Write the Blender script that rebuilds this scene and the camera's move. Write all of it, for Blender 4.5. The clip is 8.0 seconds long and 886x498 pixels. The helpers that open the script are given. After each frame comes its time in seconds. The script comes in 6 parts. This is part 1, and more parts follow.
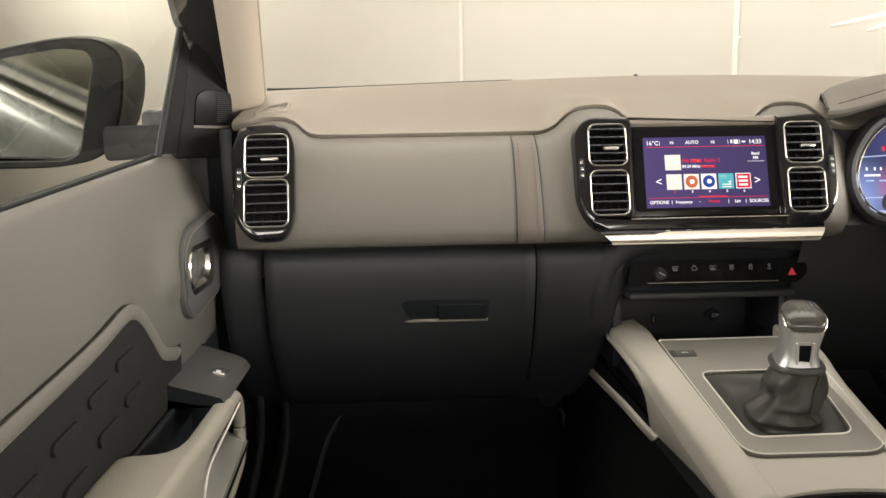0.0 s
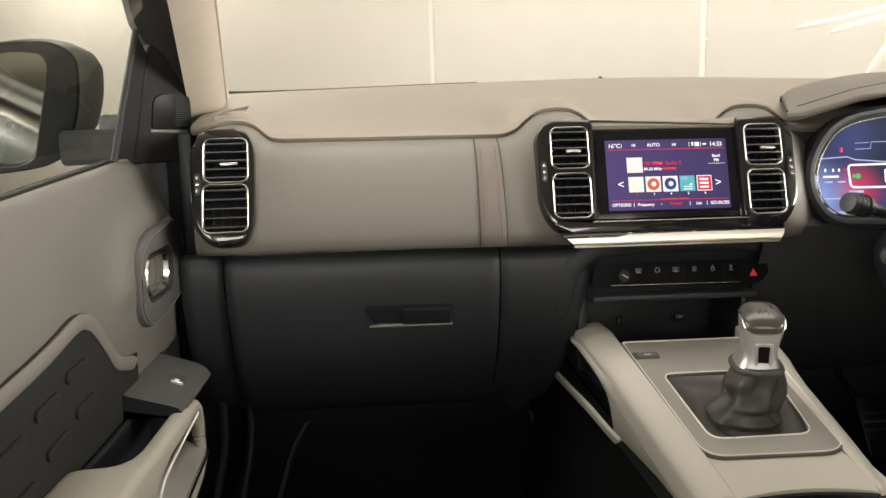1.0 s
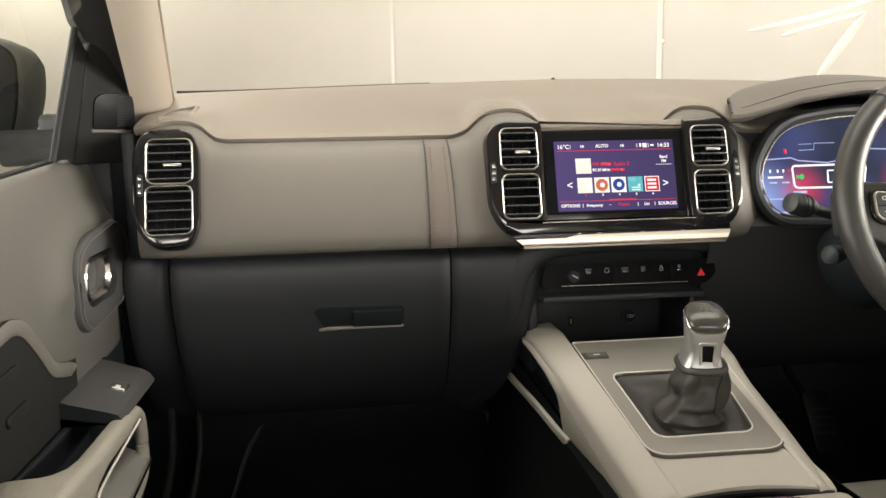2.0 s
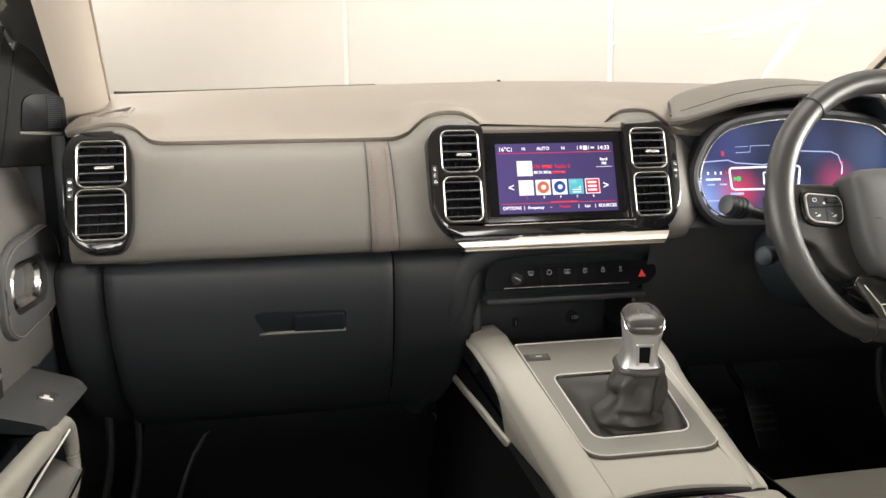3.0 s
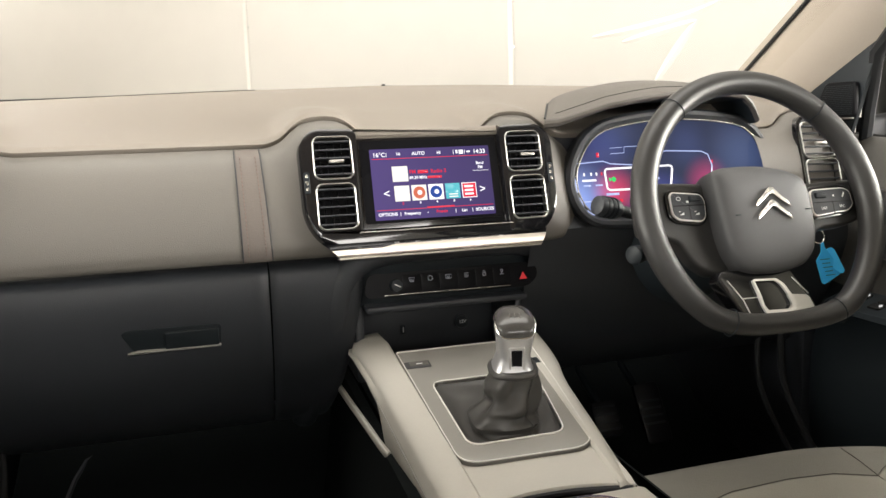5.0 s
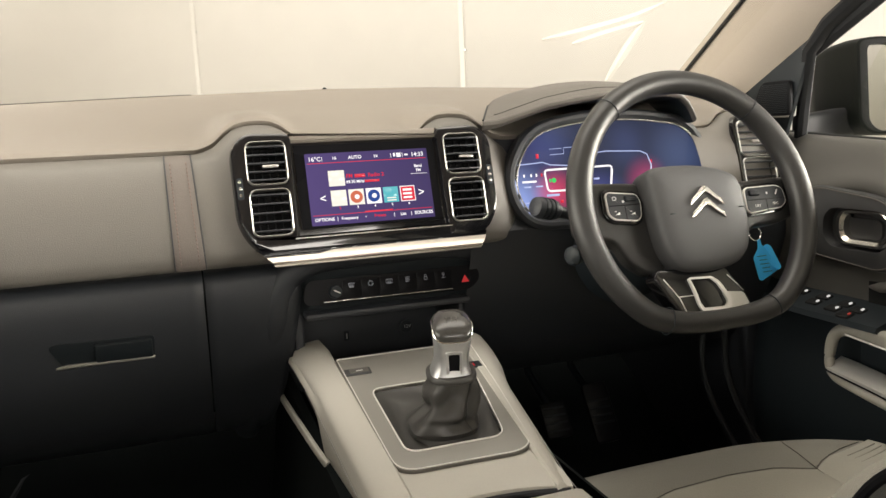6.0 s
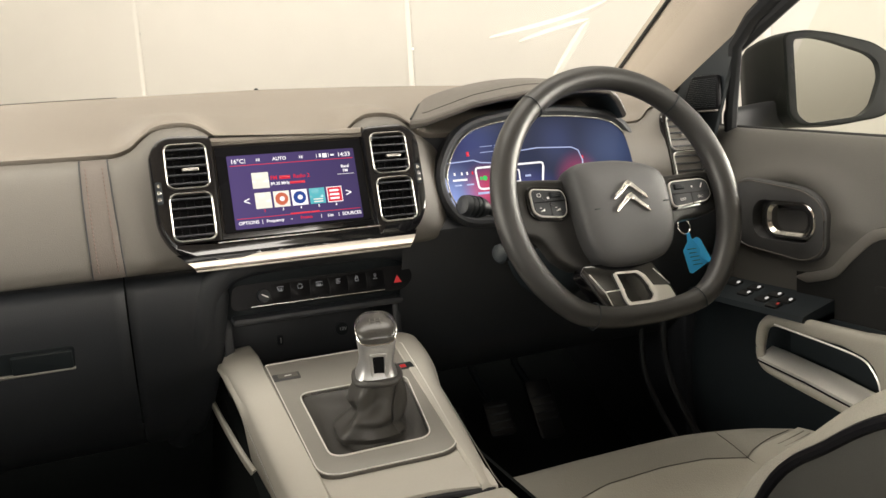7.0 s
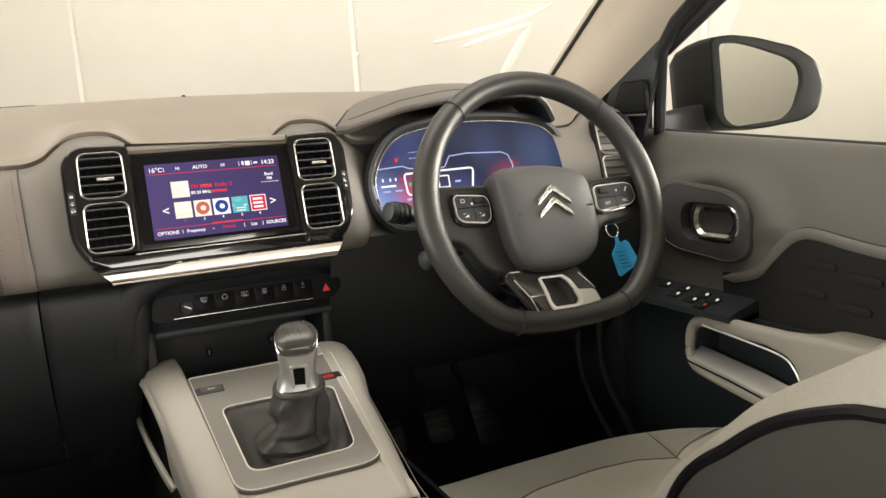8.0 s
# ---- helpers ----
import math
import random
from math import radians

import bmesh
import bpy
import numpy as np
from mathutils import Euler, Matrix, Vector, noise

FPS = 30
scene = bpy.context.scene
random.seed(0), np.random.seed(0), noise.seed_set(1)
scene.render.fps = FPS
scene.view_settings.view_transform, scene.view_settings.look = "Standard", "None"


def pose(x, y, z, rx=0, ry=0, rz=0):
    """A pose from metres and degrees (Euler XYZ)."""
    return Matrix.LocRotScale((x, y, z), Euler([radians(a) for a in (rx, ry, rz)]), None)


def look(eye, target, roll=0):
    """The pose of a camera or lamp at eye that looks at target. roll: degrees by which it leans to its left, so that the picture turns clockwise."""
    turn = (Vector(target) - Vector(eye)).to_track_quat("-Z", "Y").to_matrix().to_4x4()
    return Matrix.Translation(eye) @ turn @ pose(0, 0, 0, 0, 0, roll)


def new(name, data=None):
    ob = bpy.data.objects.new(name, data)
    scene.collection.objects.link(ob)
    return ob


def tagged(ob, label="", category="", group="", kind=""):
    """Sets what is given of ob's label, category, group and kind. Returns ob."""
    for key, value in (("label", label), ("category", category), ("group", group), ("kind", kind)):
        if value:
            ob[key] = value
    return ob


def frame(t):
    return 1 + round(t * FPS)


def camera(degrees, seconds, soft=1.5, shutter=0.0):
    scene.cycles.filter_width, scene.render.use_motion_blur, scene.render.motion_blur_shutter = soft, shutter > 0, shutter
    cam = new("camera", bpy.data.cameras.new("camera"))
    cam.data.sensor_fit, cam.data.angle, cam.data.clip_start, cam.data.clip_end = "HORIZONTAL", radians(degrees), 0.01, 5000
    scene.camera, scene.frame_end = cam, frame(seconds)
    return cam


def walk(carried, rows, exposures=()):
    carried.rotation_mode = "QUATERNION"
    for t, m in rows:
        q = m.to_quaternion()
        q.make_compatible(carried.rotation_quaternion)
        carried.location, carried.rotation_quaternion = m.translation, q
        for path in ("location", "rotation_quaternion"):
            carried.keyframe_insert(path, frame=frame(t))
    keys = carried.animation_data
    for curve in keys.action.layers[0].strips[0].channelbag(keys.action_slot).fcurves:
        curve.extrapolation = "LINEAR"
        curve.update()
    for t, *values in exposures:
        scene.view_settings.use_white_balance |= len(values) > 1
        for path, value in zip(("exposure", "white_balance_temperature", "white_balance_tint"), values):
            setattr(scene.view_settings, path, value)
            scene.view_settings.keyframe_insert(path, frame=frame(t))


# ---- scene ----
cam = camera(60.0, 8.0)
PATH = [
    (0, (-0.4227, -0.3796, 1.1638), (-0.3353, 1.5940, 0.8545), -1.02),
    (0.5, (-0.4175, -0.3778, 1.1676), (-0.3052, 1.5947, 0.8555), -1.12),
    (1, (-0.4043, -0.3734, 1.1671), (-0.2539, 1.5965, 0.8587), -1.22),
    (1.5, (-0.3932, -0.3708, 1.1667), (-0.2009, 1.5962, 0.8578), -1.21),
    (3, (-0.3559, -0.3675, 1.1694), (-0.0123, 1.5789, 0.8592), -0.99),
    (3.5, (-0.3428, -0.3660, 1.1710), (0.0504, 1.5702, 0.8591), -1.18),
    (4, (-0.3248, -0.3648, 1.1693), (0.1143, 1.5624, 0.8638), -1.47),
    (4.5, (-0.3067, -0.3656, 1.1707), (0.1829, 1.5494, 0.8634), -1.66),
    (6, (-0.2557, -0.3638, 1.1679), (0.3785, 1.5088, 0.8666), -2.61),
    (6.5, (-0.2328, -0.3668, 1.1661), (0.4427, 1.4910, 0.8614), -3.10),
    (7, (-0.2070, -0.3710, 1.1642), (0.5156, 1.4678, 0.8568), -3.58),
    (7.5, (-0.1832, -0.3750, 1.1634), (0.5917, 1.4435, 0.8582), -3.86),
    (8, (-0.1654, -0.3798, 1.1638), (0.6606, 1.4154, 0.8598), -4.03),
]
LAMP_UP, LAMP_FRONT, LAMP_SIDE, LAMP_REAR, LAMP_TOP, LAMP_WEST = 6, 10, 340, 250, 230, 430
walk(cam, [(t, look(eye, target, roll)) for t, eye, target, roll in PATH], [(0, 0.19, 6500, 10), (2.5, 0.19, 6500, 10), (3.1, 0.46, 6150, 11), (4.6, 0.50, 6050, 11), (5.5, 0.19, 6400, 10), (8.0, 0.19, 6500, 10)])
# The world: a white-walled photo bay, daylight through the roller door behind
world = bpy.data.worlds.new("world")
scene.world = world
world.use_nodes = True
sky = world.node_tree.nodes.new("ShaderNodeTexSky")
sky.sky_type, sky.sun_disc = "NISHITA", False
sky.sun_elevation, sky.sun_rotation = radians(40), radians(60)
world.node_tree.links.new(sky.outputs[0], world.node_tree.nodes["Background"].inputs[0])
world.node_tree.nodes["Background"].inputs[1].default_value = 0.15


def lamp(name, eye, target, sx, sy, watts, colour, spread=180):
    data = bpy.data.lights.new(name, "AREA")
    data.shape, data.size, data.size_y, data.energy, data.color = "RECTANGLE", sx, sy, watts, colour
    data.spread = radians(spread)
    ob = new(name, data)
    ob.matrix_world = look(eye, target)
    return ob


WARM = (1.0, 0.935, 0.845)
# Unseen area lights, added and placed to balance the walls and the cabin
lamp("floor_fill", (-2.78, 4.68, 0.30), (-1.99, 5.58, 1.75), 12.0, 0.4, LAMP_UP, WARM)
lamp("overhead_fill", (-2.78, 4.68, 4.60), (-1.99, 5.58, 1.9), 12.0, 0.5, LAMP_FRONT, WARM)
lamp("side_fill", (-2.95, 0.6, 1.6), (-0.05, 0.7, 1.1), 3.6, 1.1, LAMP_SIDE * 0.22, WARM, 110)
lamp("side_fill", (3.2, -0.1, 1.48), (0, 0.3, 1.15), 5.0, 0.6, LAMP_SIDE * 0.60, WARM, 110)
lamp("overhead_fill", (-0.4, 0.3, 5.1), (-0.4, 0.31, 0), 5.0, 3.0, LAMP_TOP, WARM)
lamp("overhead_fill", (-3.3, 5.1, 4.5), (-3.7, 7.0, 1.3), 4.6, 0.5, LAMP_WEST, WARM)
lamp("rear_fill", (-1.0, -5.3, 2.15), (-0.2, 0.5, 1.15), 4.0, 1.9, LAMP_REAR, WARM)
# added only to brighten the rear wall that the driver's mirror reflects
lamp("overhead_fill", (2.4, -4.4, 5.1), (2.4, -6.0, 1.9), 4.0, 0.4, 130, WARM)


# ---- materials ----
def material(name, colour, rough=0.5, metal=0.0, vary=0.08, big=6.0, fine=400.0, bump=0.0, bump_scale=900.0, spec=0.5, kind="noise", coat=0.0):
    m = bpy.data.materials.new(name)
    m.use_nodes = True
    t = m.node_tree
    b = t.nodes["Principled BSDF"]
    b.inputs["Roughness"].default_value = rough
    b.inputs["Metallic"].default_value = metal
    b.inputs["Specular IOR Level"].default_value = spec
    b.inputs["Coat Weight"].default_value = coat
    co = t.nodes.new("ShaderNodeTexCoord")
    n1, n2 = t.nodes.new("ShaderNodeTexNoise"), t.nodes.new("ShaderNodeTexNoise")
    n1.inputs["Scale"].default_value, n2.inputs["Scale"].default_value = big, fine
    n1.inputs["Detail"].default_value = 5
    t.links.new(co.outputs["Object"], n1.inputs["Vector"])
    t.links.new(co.outputs["Object"], n2.inputs["Vector"])
    mix = t.nodes.new("ShaderNodeMix")
    mix.inputs[0].default_value = 0.35
    t.links.new(n1.outputs["Fac"], mix.inputs[2])
    t.links.new(n2.outputs["Fac"], mix.inputs[3])
    ramp = t.nodes.new("ShaderNodeMapRange")
    ramp.inputs[1].default_value, ramp.inputs[2].default_value = 0.3, 0.7
    ramp.inputs[3].default_value, ramp.inputs[4].default_value = 1 - vary, 1 + vary
    t.links.new(mix.outputs[0], ramp.inputs[0])
    mul = t.nodes.new("ShaderNodeVectorMath")
    mul.operation = "SCALE"
    mul.inputs[0].default_value = colour
    t.links.new(ramp.outputs[0], mul.inputs["Scale"])
    t.links.new(mul.outputs[0], b.inputs["Base Color"])
    r2 = t.nodes.new("ShaderNodeMapRange")
    r2.inputs[1].default_value, r2.inputs[2].default_value = 0.25, 0.75
    r2.inputs[3].default_value, r2.inputs[4].default_value = max(0.02, rough - 0.06), min(1, rough + 0.06)
    t.links.new(n1.outputs["Fac"], r2.inputs[0])
    t.links.new(r2.outputs[0], b.inputs["Roughness"])
    if bump:
        if kind == "grain":
            g = t.nodes.new("ShaderNodeTexVoronoi")
            g.inputs["Scale"].default_value = bump_scale
            out = g.outputs["Distance"]
        elif kind == "weave":
            g = t.nodes.new("ShaderNodeTexWave")
            g.inputs["Scale"].default_value = bump_scale
            g.inputs["Distortion"].default_value = 1.5
            out = g.outputs["Fac"]
        else:
            g = t.nodes.new("ShaderNodeTexNoise")
            g.inputs["Scale"].default_value = bump_scale
            out = g.outputs["Fac"]
        t.links.new(co.outputs["Object"], g.inputs["Vector"])
        bp = t.nodes.new("ShaderNodeBump")
        bp.inputs["Strength"].default_value, bp.inputs["Distance"].default_value = bump, 0.001
        t.links.new(out, bp.inputs["Height"])
        t.links.new(bp.outputs[0], b.inputs["Normal"])
    return m


def glow(name, colour, strength):
    m = bpy.data.materials.new(name)
    m.use_nodes = True
    b = m.node_tree.nodes["Principled BSDF"]
    b.inputs["Base Color"].default_value = (0.01, 0.01, 0.012, 1)
    b.inputs["Roughness"].default_value = 0.08
    b.inputs["Specular IOR Level"].default_value = 0.2
    b.inputs["Emission Color"].default_value = (*colour, 1)
    b.inputs["Emission Strength"].default_value = strength
    return m


def pane(name, tint):
    m = bpy.data.materials.new(name)
    m.use_nodes = True
    t = m.node_tree
    t.nodes.remove(t.nodes["Principled BSDF"])
    tr, gl, mx, fr = (t.nodes.new(n) for n in ("ShaderNodeBsdfTransparent", "ShaderNodeBsdfGlossy", "ShaderNodeMixShader", "ShaderNodeLayerWeight"))
    tr.inputs[0].default_value = (*tint, 1)
    gl.inputs["Roughness"].default_value = 0.0
    fr.inputs[0].default_value = 0.5
    pw, ad = t.nodes.new("ShaderNodeMath"), t.nodes.new("ShaderNodeMath")
    pw.operation, ad.operation = "POWER", "MULTIPLY_ADD"
    pw.inputs[1].default_value = 5.0
    ad.inputs[1].default_value, ad.inputs[2].default_value = 0.55, 0.035
    t.links.new(fr.outputs["Facing"], pw.inputs[0])
    t.links.new(pw.outputs[0], ad.inputs[0])
    t.links.new(ad.outputs[0], mx.inputs[0])
    t.links.new(tr.outputs[0], mx.inputs[1])
    t.links.new(gl.outputs[0], mx.inputs[2])
    t.links.new(mx.outputs[0], t.nodes["Material Output"].inputs[0])
    return m


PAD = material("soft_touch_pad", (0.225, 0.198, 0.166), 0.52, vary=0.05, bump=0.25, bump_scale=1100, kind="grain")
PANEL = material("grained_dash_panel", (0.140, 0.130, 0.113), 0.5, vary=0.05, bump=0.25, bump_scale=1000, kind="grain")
STRAP = material("stitched_strap", (0.142, 0.122, 0.106), 0.6, vary=0.07, bump=0.4, bump_scale=700)
THREAD = material("dull_red_thread", (0.17, 0.115, 0.098), 0.8)
LOWER = material("charcoal_plastic", (0.030, 0.033, 0.0375), 0.45, vary=0.08, bump=0.25, bump_scale=900, kind="grain")
DARK = material("black_plastic", (0.0120, 0.0160, 0.0185), 0.5, vary=0.1, spec=0.3)
PIANO = material("gloss_black", (0.008, 0.008, 0.009), 0.09, vary=0.05, coat=0.5)
CHROME = material("satin_chrome", (0.72, 0.70, 0.66), 0.22, 1.0, vary=0.04)
SILVER = material("satin_silver", (0.55, 0.54, 0.51), 0.34, 1.0, vary=0.05)
LIPMAT = material("champagne_trim", (0.52, 0.475, 0.41), 0.38, 0.65, vary=0.03)
CREAM = material("light_grey_plastic", (0.455, 0.437, 0.388), 0.5, vary=0.04, bump=0.2, bump_scale=1200, kind="grain")
ARMREST = material("grey_armrest_vinyl", (0.29, 0.275, 0.237), 0.55, vary=0.05, bump=0.3, bump_scale=700, kind="grain")
INSERT = material("mid_grey_plastic", (0.235, 0.225, 0.202), 0.42, vary=0.05, bump=0.15, bump_scale=1300, kind="grain")
EDGING = material("grey_edge_trim", (0.115, 0.108, 0.096), 0.45, vary=0.05, bump=0.15, bump_scale=1300, kind="grain")
LEATHER = material("black_leather", (0.027, 0.0265, 0.025), 0.39, vary=0.1, bump=0.18, bump_scale=900, kind="grain", spec=0.45)
HUBMAT = material("dark_grained_plastic", (0.055, 0.055, 0.055), 0.55, vary=0.06, bump=0.2, bump_scale=1100, kind="grain")
GAITER = material("grey_black_leather", (0.054, 0.052, 0.048), 0.40, vary=0.12, bump=0.07, bump_scale=700, kind="grain")
SEATCLOTH = material("grey_seat_leather", (0.28, 0.268, 0.232), 0.6, vary=0.07, bump=0.4, bump_scale=500, kind="grain")
HOODMAT = material("brown_black_leather", (0.10, 0.09, 0.078), 0.5, vary=0.06, bump=0.3, bump_scale=900, kind="grain")
SATIN = material("satin_black", (0.007, 0.007, 0.008), 0.30, vary=0.05, spec=0.08)
TRIMLINE = material("bright_trim_line", (0.90, 0.88, 0.83), 0.25, 0.25, vary=0.03)
JOINT = material("shadow_gap_filler", (0.64, 0.615, 0.57), 0.7, vary=0.05)
SHUTTER = material("grey_roller_door", (0.10, 0.105, 0.11), 0.5, vary=0.08, big=1.5, fine=20)
SEATLIGHT = material("pale_grey_seat_panel", (0.43, 0.413, 0.354), 0.62, vary=0.06, bump=0.4, bump_scale=450, kind="grain")
SEATDARK = material("dark_seat_cloth", (0.030, 0.030, 0.026), 0.85, vary=0.1, bump=0.5, bump_scale=1400)
CARPET = material("black_carpet", (0.0072, 0.0090, 0.0090), 0.95, vary=0.3, bump=0.8, bump_scale=900, spec=0.1)
DOORMAT = material("soft_door_skin", (0.090, 0.086, 0.077), 0.52, vary=0.06, bump=0.3, bump_scale=900, kind="grain")
DOORDARK = material("door_insert", (0.0095, 0.0098, 0.0092), 0.7, vary=0.1, bump=0.4, bump_scale=800, kind="grain", spec=0.25)
PILLAR = material("pillar_cloth", (0.36, 0.315, 0.26), 0.85, vary=0.05, bump=0.4, bump_scale=1300)
RUBBER = material("black_rubber", (0.02, 0.021, 0.022), 0.6, vary=0.1, spec=0.2)
MIRRORSHELL = material("dark_green_shell", (0.008, 0.010, 0.0092), 0.50, vary=0.06, spec=0.12)
KNOBMET = material("brushed_knob_metal", (0.66, 0.66, 0.66), 0.38, 0.85, vary=0.05)
GRIP = material("satin_grip", (0.60, 0.59, 0.55), 0.34, 0.75, vary=0.05)
PAINT = material("grey_green_paint", (0.055, 0.06, 0.055), 0.25, 0.3, vary=0.05, coat=0.6)
WALL = material("white_sheet_wall", (0.66, 0.636, 0.588), 0.55, vary=0.045, big=1.1, fine=12)
FLOOR = material("grey_concrete", (0.42, 0.40, 0.37), 0.5, vary=0.12, big=2.0, fine=40, bump=0.1, bump_scale=60)
BLUE = material("blue_plastic_tag", (0.055, 0.50, 0.98), 0.4, vary=0.06)
MIRROR = material("mirror_silvering", (0.86, 0.87, 0.86), 0.02, 1.0, vary=0.0)
GLASS = pane("clear_glass", (0.97, 0.97, 0.95))
SIDEGLASS = pane("green_tinted_glass", (0.945, 0.96, 0.90))
DARKGLASS = pane("privacy_glass", (0.10, 0.11, 0.11))
KEYPRINT = material("pale_key_print", (0.55, 0.58, 0.66), 0.5, vary=0.0)
WHITE_INK = material("white_print", (0.75, 0.75, 0.73), 0.5, vary=0.0)
RED_INK = material("red_print", (0.55, 0.05, 0.04), 0.5, vary=0.0)


# ---- helpers ----
def frame_m(origin, u, v):
    u, v = Vector(u).normalized(), Vector(v).normalized()
    n = u.cross(v)
    return Matrix(((u.x, v.x, n.x, origin[0]), (u.y, v.y, n.y, origin[1]), (u.z, v.z, n.z, origin[2]), (0, 0, 0, 1)))


ROOTS = {}


def thing(name, at, label, category, group="", kind=""):
    ob = new(name)
    ob.location = at
    ob.empty_display_size = 0.02
    ROOTS[ob] = Vector(at)
    return tagged(ob, label, category, group, kind)


def part(name, bm, mat, parent=None, label="", m=None, flat=False, warp=None):
    """Link a bmesh as one mesh object under a thing or under a part."""
    if m is not None:
        bm.transform(m)
    if warp:
        for v in bm.verts:
            v.co = warp(v.co)
    bmesh.ops.recalc_face_normals(bm, faces=bm.faces)
    for e in bm.edges:
        e.smooth = len(e.link_faces) < 2 or e.calc_face_angle(0) < radians(38)
    me = bpy.data.meshes.new(name)
    bm.to_mesh(me)
    bm.free()
    me.polygons.foreach_set("use_smooth", [not flat] * len(me.polygons))
    me.materials.append(mat)
    ob = new(name, me)
    if parent is not None:
        ob.parent = parent
        if parent in ROOTS:
            ob.matrix_parent_inverse = Matrix.Translation(-ROOTS[parent])
    if label:
        ob["label"] = label
    return ob


def single(name, bm, mat, label, category, group="", kind="", m=None):
    return tagged(part(name, bm, mat, None, label, m), label, category, group, kind)


def loft(rows, closed=False, caps=False, bm=None):
    """A skin through rows of points; closed: each row is a ring."""
    bm = bm or bmesh.new()
    vs = [[bm.verts.new(p) for p in r] for r in rows]
    for a, b in zip(vs, vs[1:]):
        k = len(a)
        for i in range(k if closed else k - 1):
            j = (i + 1) % k
            bm.faces.new((a[i], a[j], b[j], b[i]))
    if caps:
        bm.faces.new(vs[0][::-1])
        bm.faces.new(vs[-1])
    return bm


def smooth_line(pts, n):
    """n points along a Catmull-Rom curve through pts."""
    pts = [Vector(p) for p in pts]
    out = []
    for k in range(n):
        s = k / (n - 1) * (len(pts) - 1)
        i = min(int(s), len(pts) - 2)
        f = s - i
        p0, p1, p2, p3 = pts[max(i - 1, 0)], pts[i], pts[i + 1], pts[min(i + 2, len(pts) - 1)]
        out.append(0.5 * (2 * p1 + (p2 - p0) * f + (2 * p0 - 5 * p1 + 4 * p2 - p3) * f * f + (3 * p1 - p0 - 3 * p2 + p3) * f ** 3))
    return out


def tube(path, r, n=10, closed=False, caps=True, r2=None, bm=None, up=(0, 0, 1)):
    """A tube along a path; r (and r2, across) may be numbers or lists."""
    path = [Vector(p) for p in path]
    rows = []
    for i, p in enumerate(path):
        a = path[i - 1] if (i or closed) else p
        b = path[(i + 1) % len(path)] if (i + 1 < len(path) or closed) else p
        d = (b - a).normalized()
        side = d.cross(Vector(up))
        if side.length < 1e-4:
            side = d.cross(Vector((1, 0, 0)))
        side.normalize()
        top = side.cross(d)
        ra = r[i] if isinstance(r, (list, tuple)) else r
        rb = ra if r2 is None else (r2[i] if isinstance(r2, (list, tuple)) else r2)
        rows.append([p + side * ra * math.cos(q) + top * rb * math.sin(q) for q in (2 * math.pi * k / n for k in range(n))])
    if closed:
        rows.append(rows[0])
    bm = loft(rows, True, caps and not closed, bm)
    if closed:
        bmesh.ops.remove_doubles(bm, verts=bm.verts, dist=1e-6)
    return bm


def rrect(w, h, r, n=5, cx=0.0, cy=0.0):
    """A rounded rectangle's outline in the plane; r: one radius or four (from top right, round to the left)."""
    rs = r if isinstance(r, (list, tuple)) else (r,) * 4
    out = []
    for k, (sx, sy) in enumerate(((1, 1), (-1, 1), (-1, -1), (1, -1))):
        q = rs[k]
        for i in range(n):
            a = math.pi / 2 * (k + i / (n - 1))
            out.append((cx + sx * (w / 2 - q) + q * math.cos(a), cy + sy * (h / 2 - q) + q * math.sin(a)))
    return out


def round_poly(pts, r, n=5):
    """A polygon with its corners rounded by r (a number, or one a corner)."""
    out = []
    k = len(pts)
    for i in range(k):
        p, a, b = Vector(pts[i]), Vector(pts[i - 1]), Vector(pts[(i + 1) % k])
        q = r[i] if isinstance(r, (list, tuple)) else r
        da, db = (a - p), (b - p)
        q = min(q, da.length * 0.49, db.length * 0.49)
        s, e = p + da.normalized() * q, p + db.normalized() * q
        for j in range(n):
            f = j / (n - 1)
            o = s * (1 - f) ** 2 + p * 2 * f * (1 - f) + e * f * f
            out.append((o.x, o.y))
    return out


def inset(pts, d):
    """An outline moved inwards by d (outlines run anticlockwise)."""
    k = len(pts)
    out = []
    for i in range(k):
        p, a, b = Vector(pts[i]), Vector(pts[i - 1]), Vector(pts[(i + 1) % k])
        t = (b - a)
        if t.length < 1e-9:
            t = Vector((1, 0))
        t.normalize()
        out.append((p.x - t.y * d, p.y + t.x * d))
    return out


def slab(pts, z0, z1, bev=0.0, bm=None):
    """A plate with an outline, from z0 up to z1, its upper edge rounded by bev."""
    rows = [[(x, y, z0) for x, y in pts]]
    if bev:
        for f in (0, 0.3, 0.7, 1.0):
            a = f * math.pi / 2
            rows.append([(x, y, z1 - bev + bev * math.sin(a)) for x, y in inset(pts, bev * (1 - math.cos(a)))])
    else:
        rows.append([(x, y, z1) for x, y in pts])
    return loft(rows, True, True, bm)


def ring(outer, inner, z0, z1, bev=0.001, bm=None):
    """A frame between two outlines with as many points each."""
    o2, i2 = inset(outer, bev), inset(inner, -bev)
    rows = [[(x, y, z0) for x, y in outer], [(x, y, z1 - bev) for x, y in outer], [(x, y, z1) for x, y in o2],
            [(x, y, z1) for x, y in i2], [(x, y, z1 - bev) for x, y in inner], [(x, y, z0) for x, y in inner]]
    return loft(rows, True, False, bm)


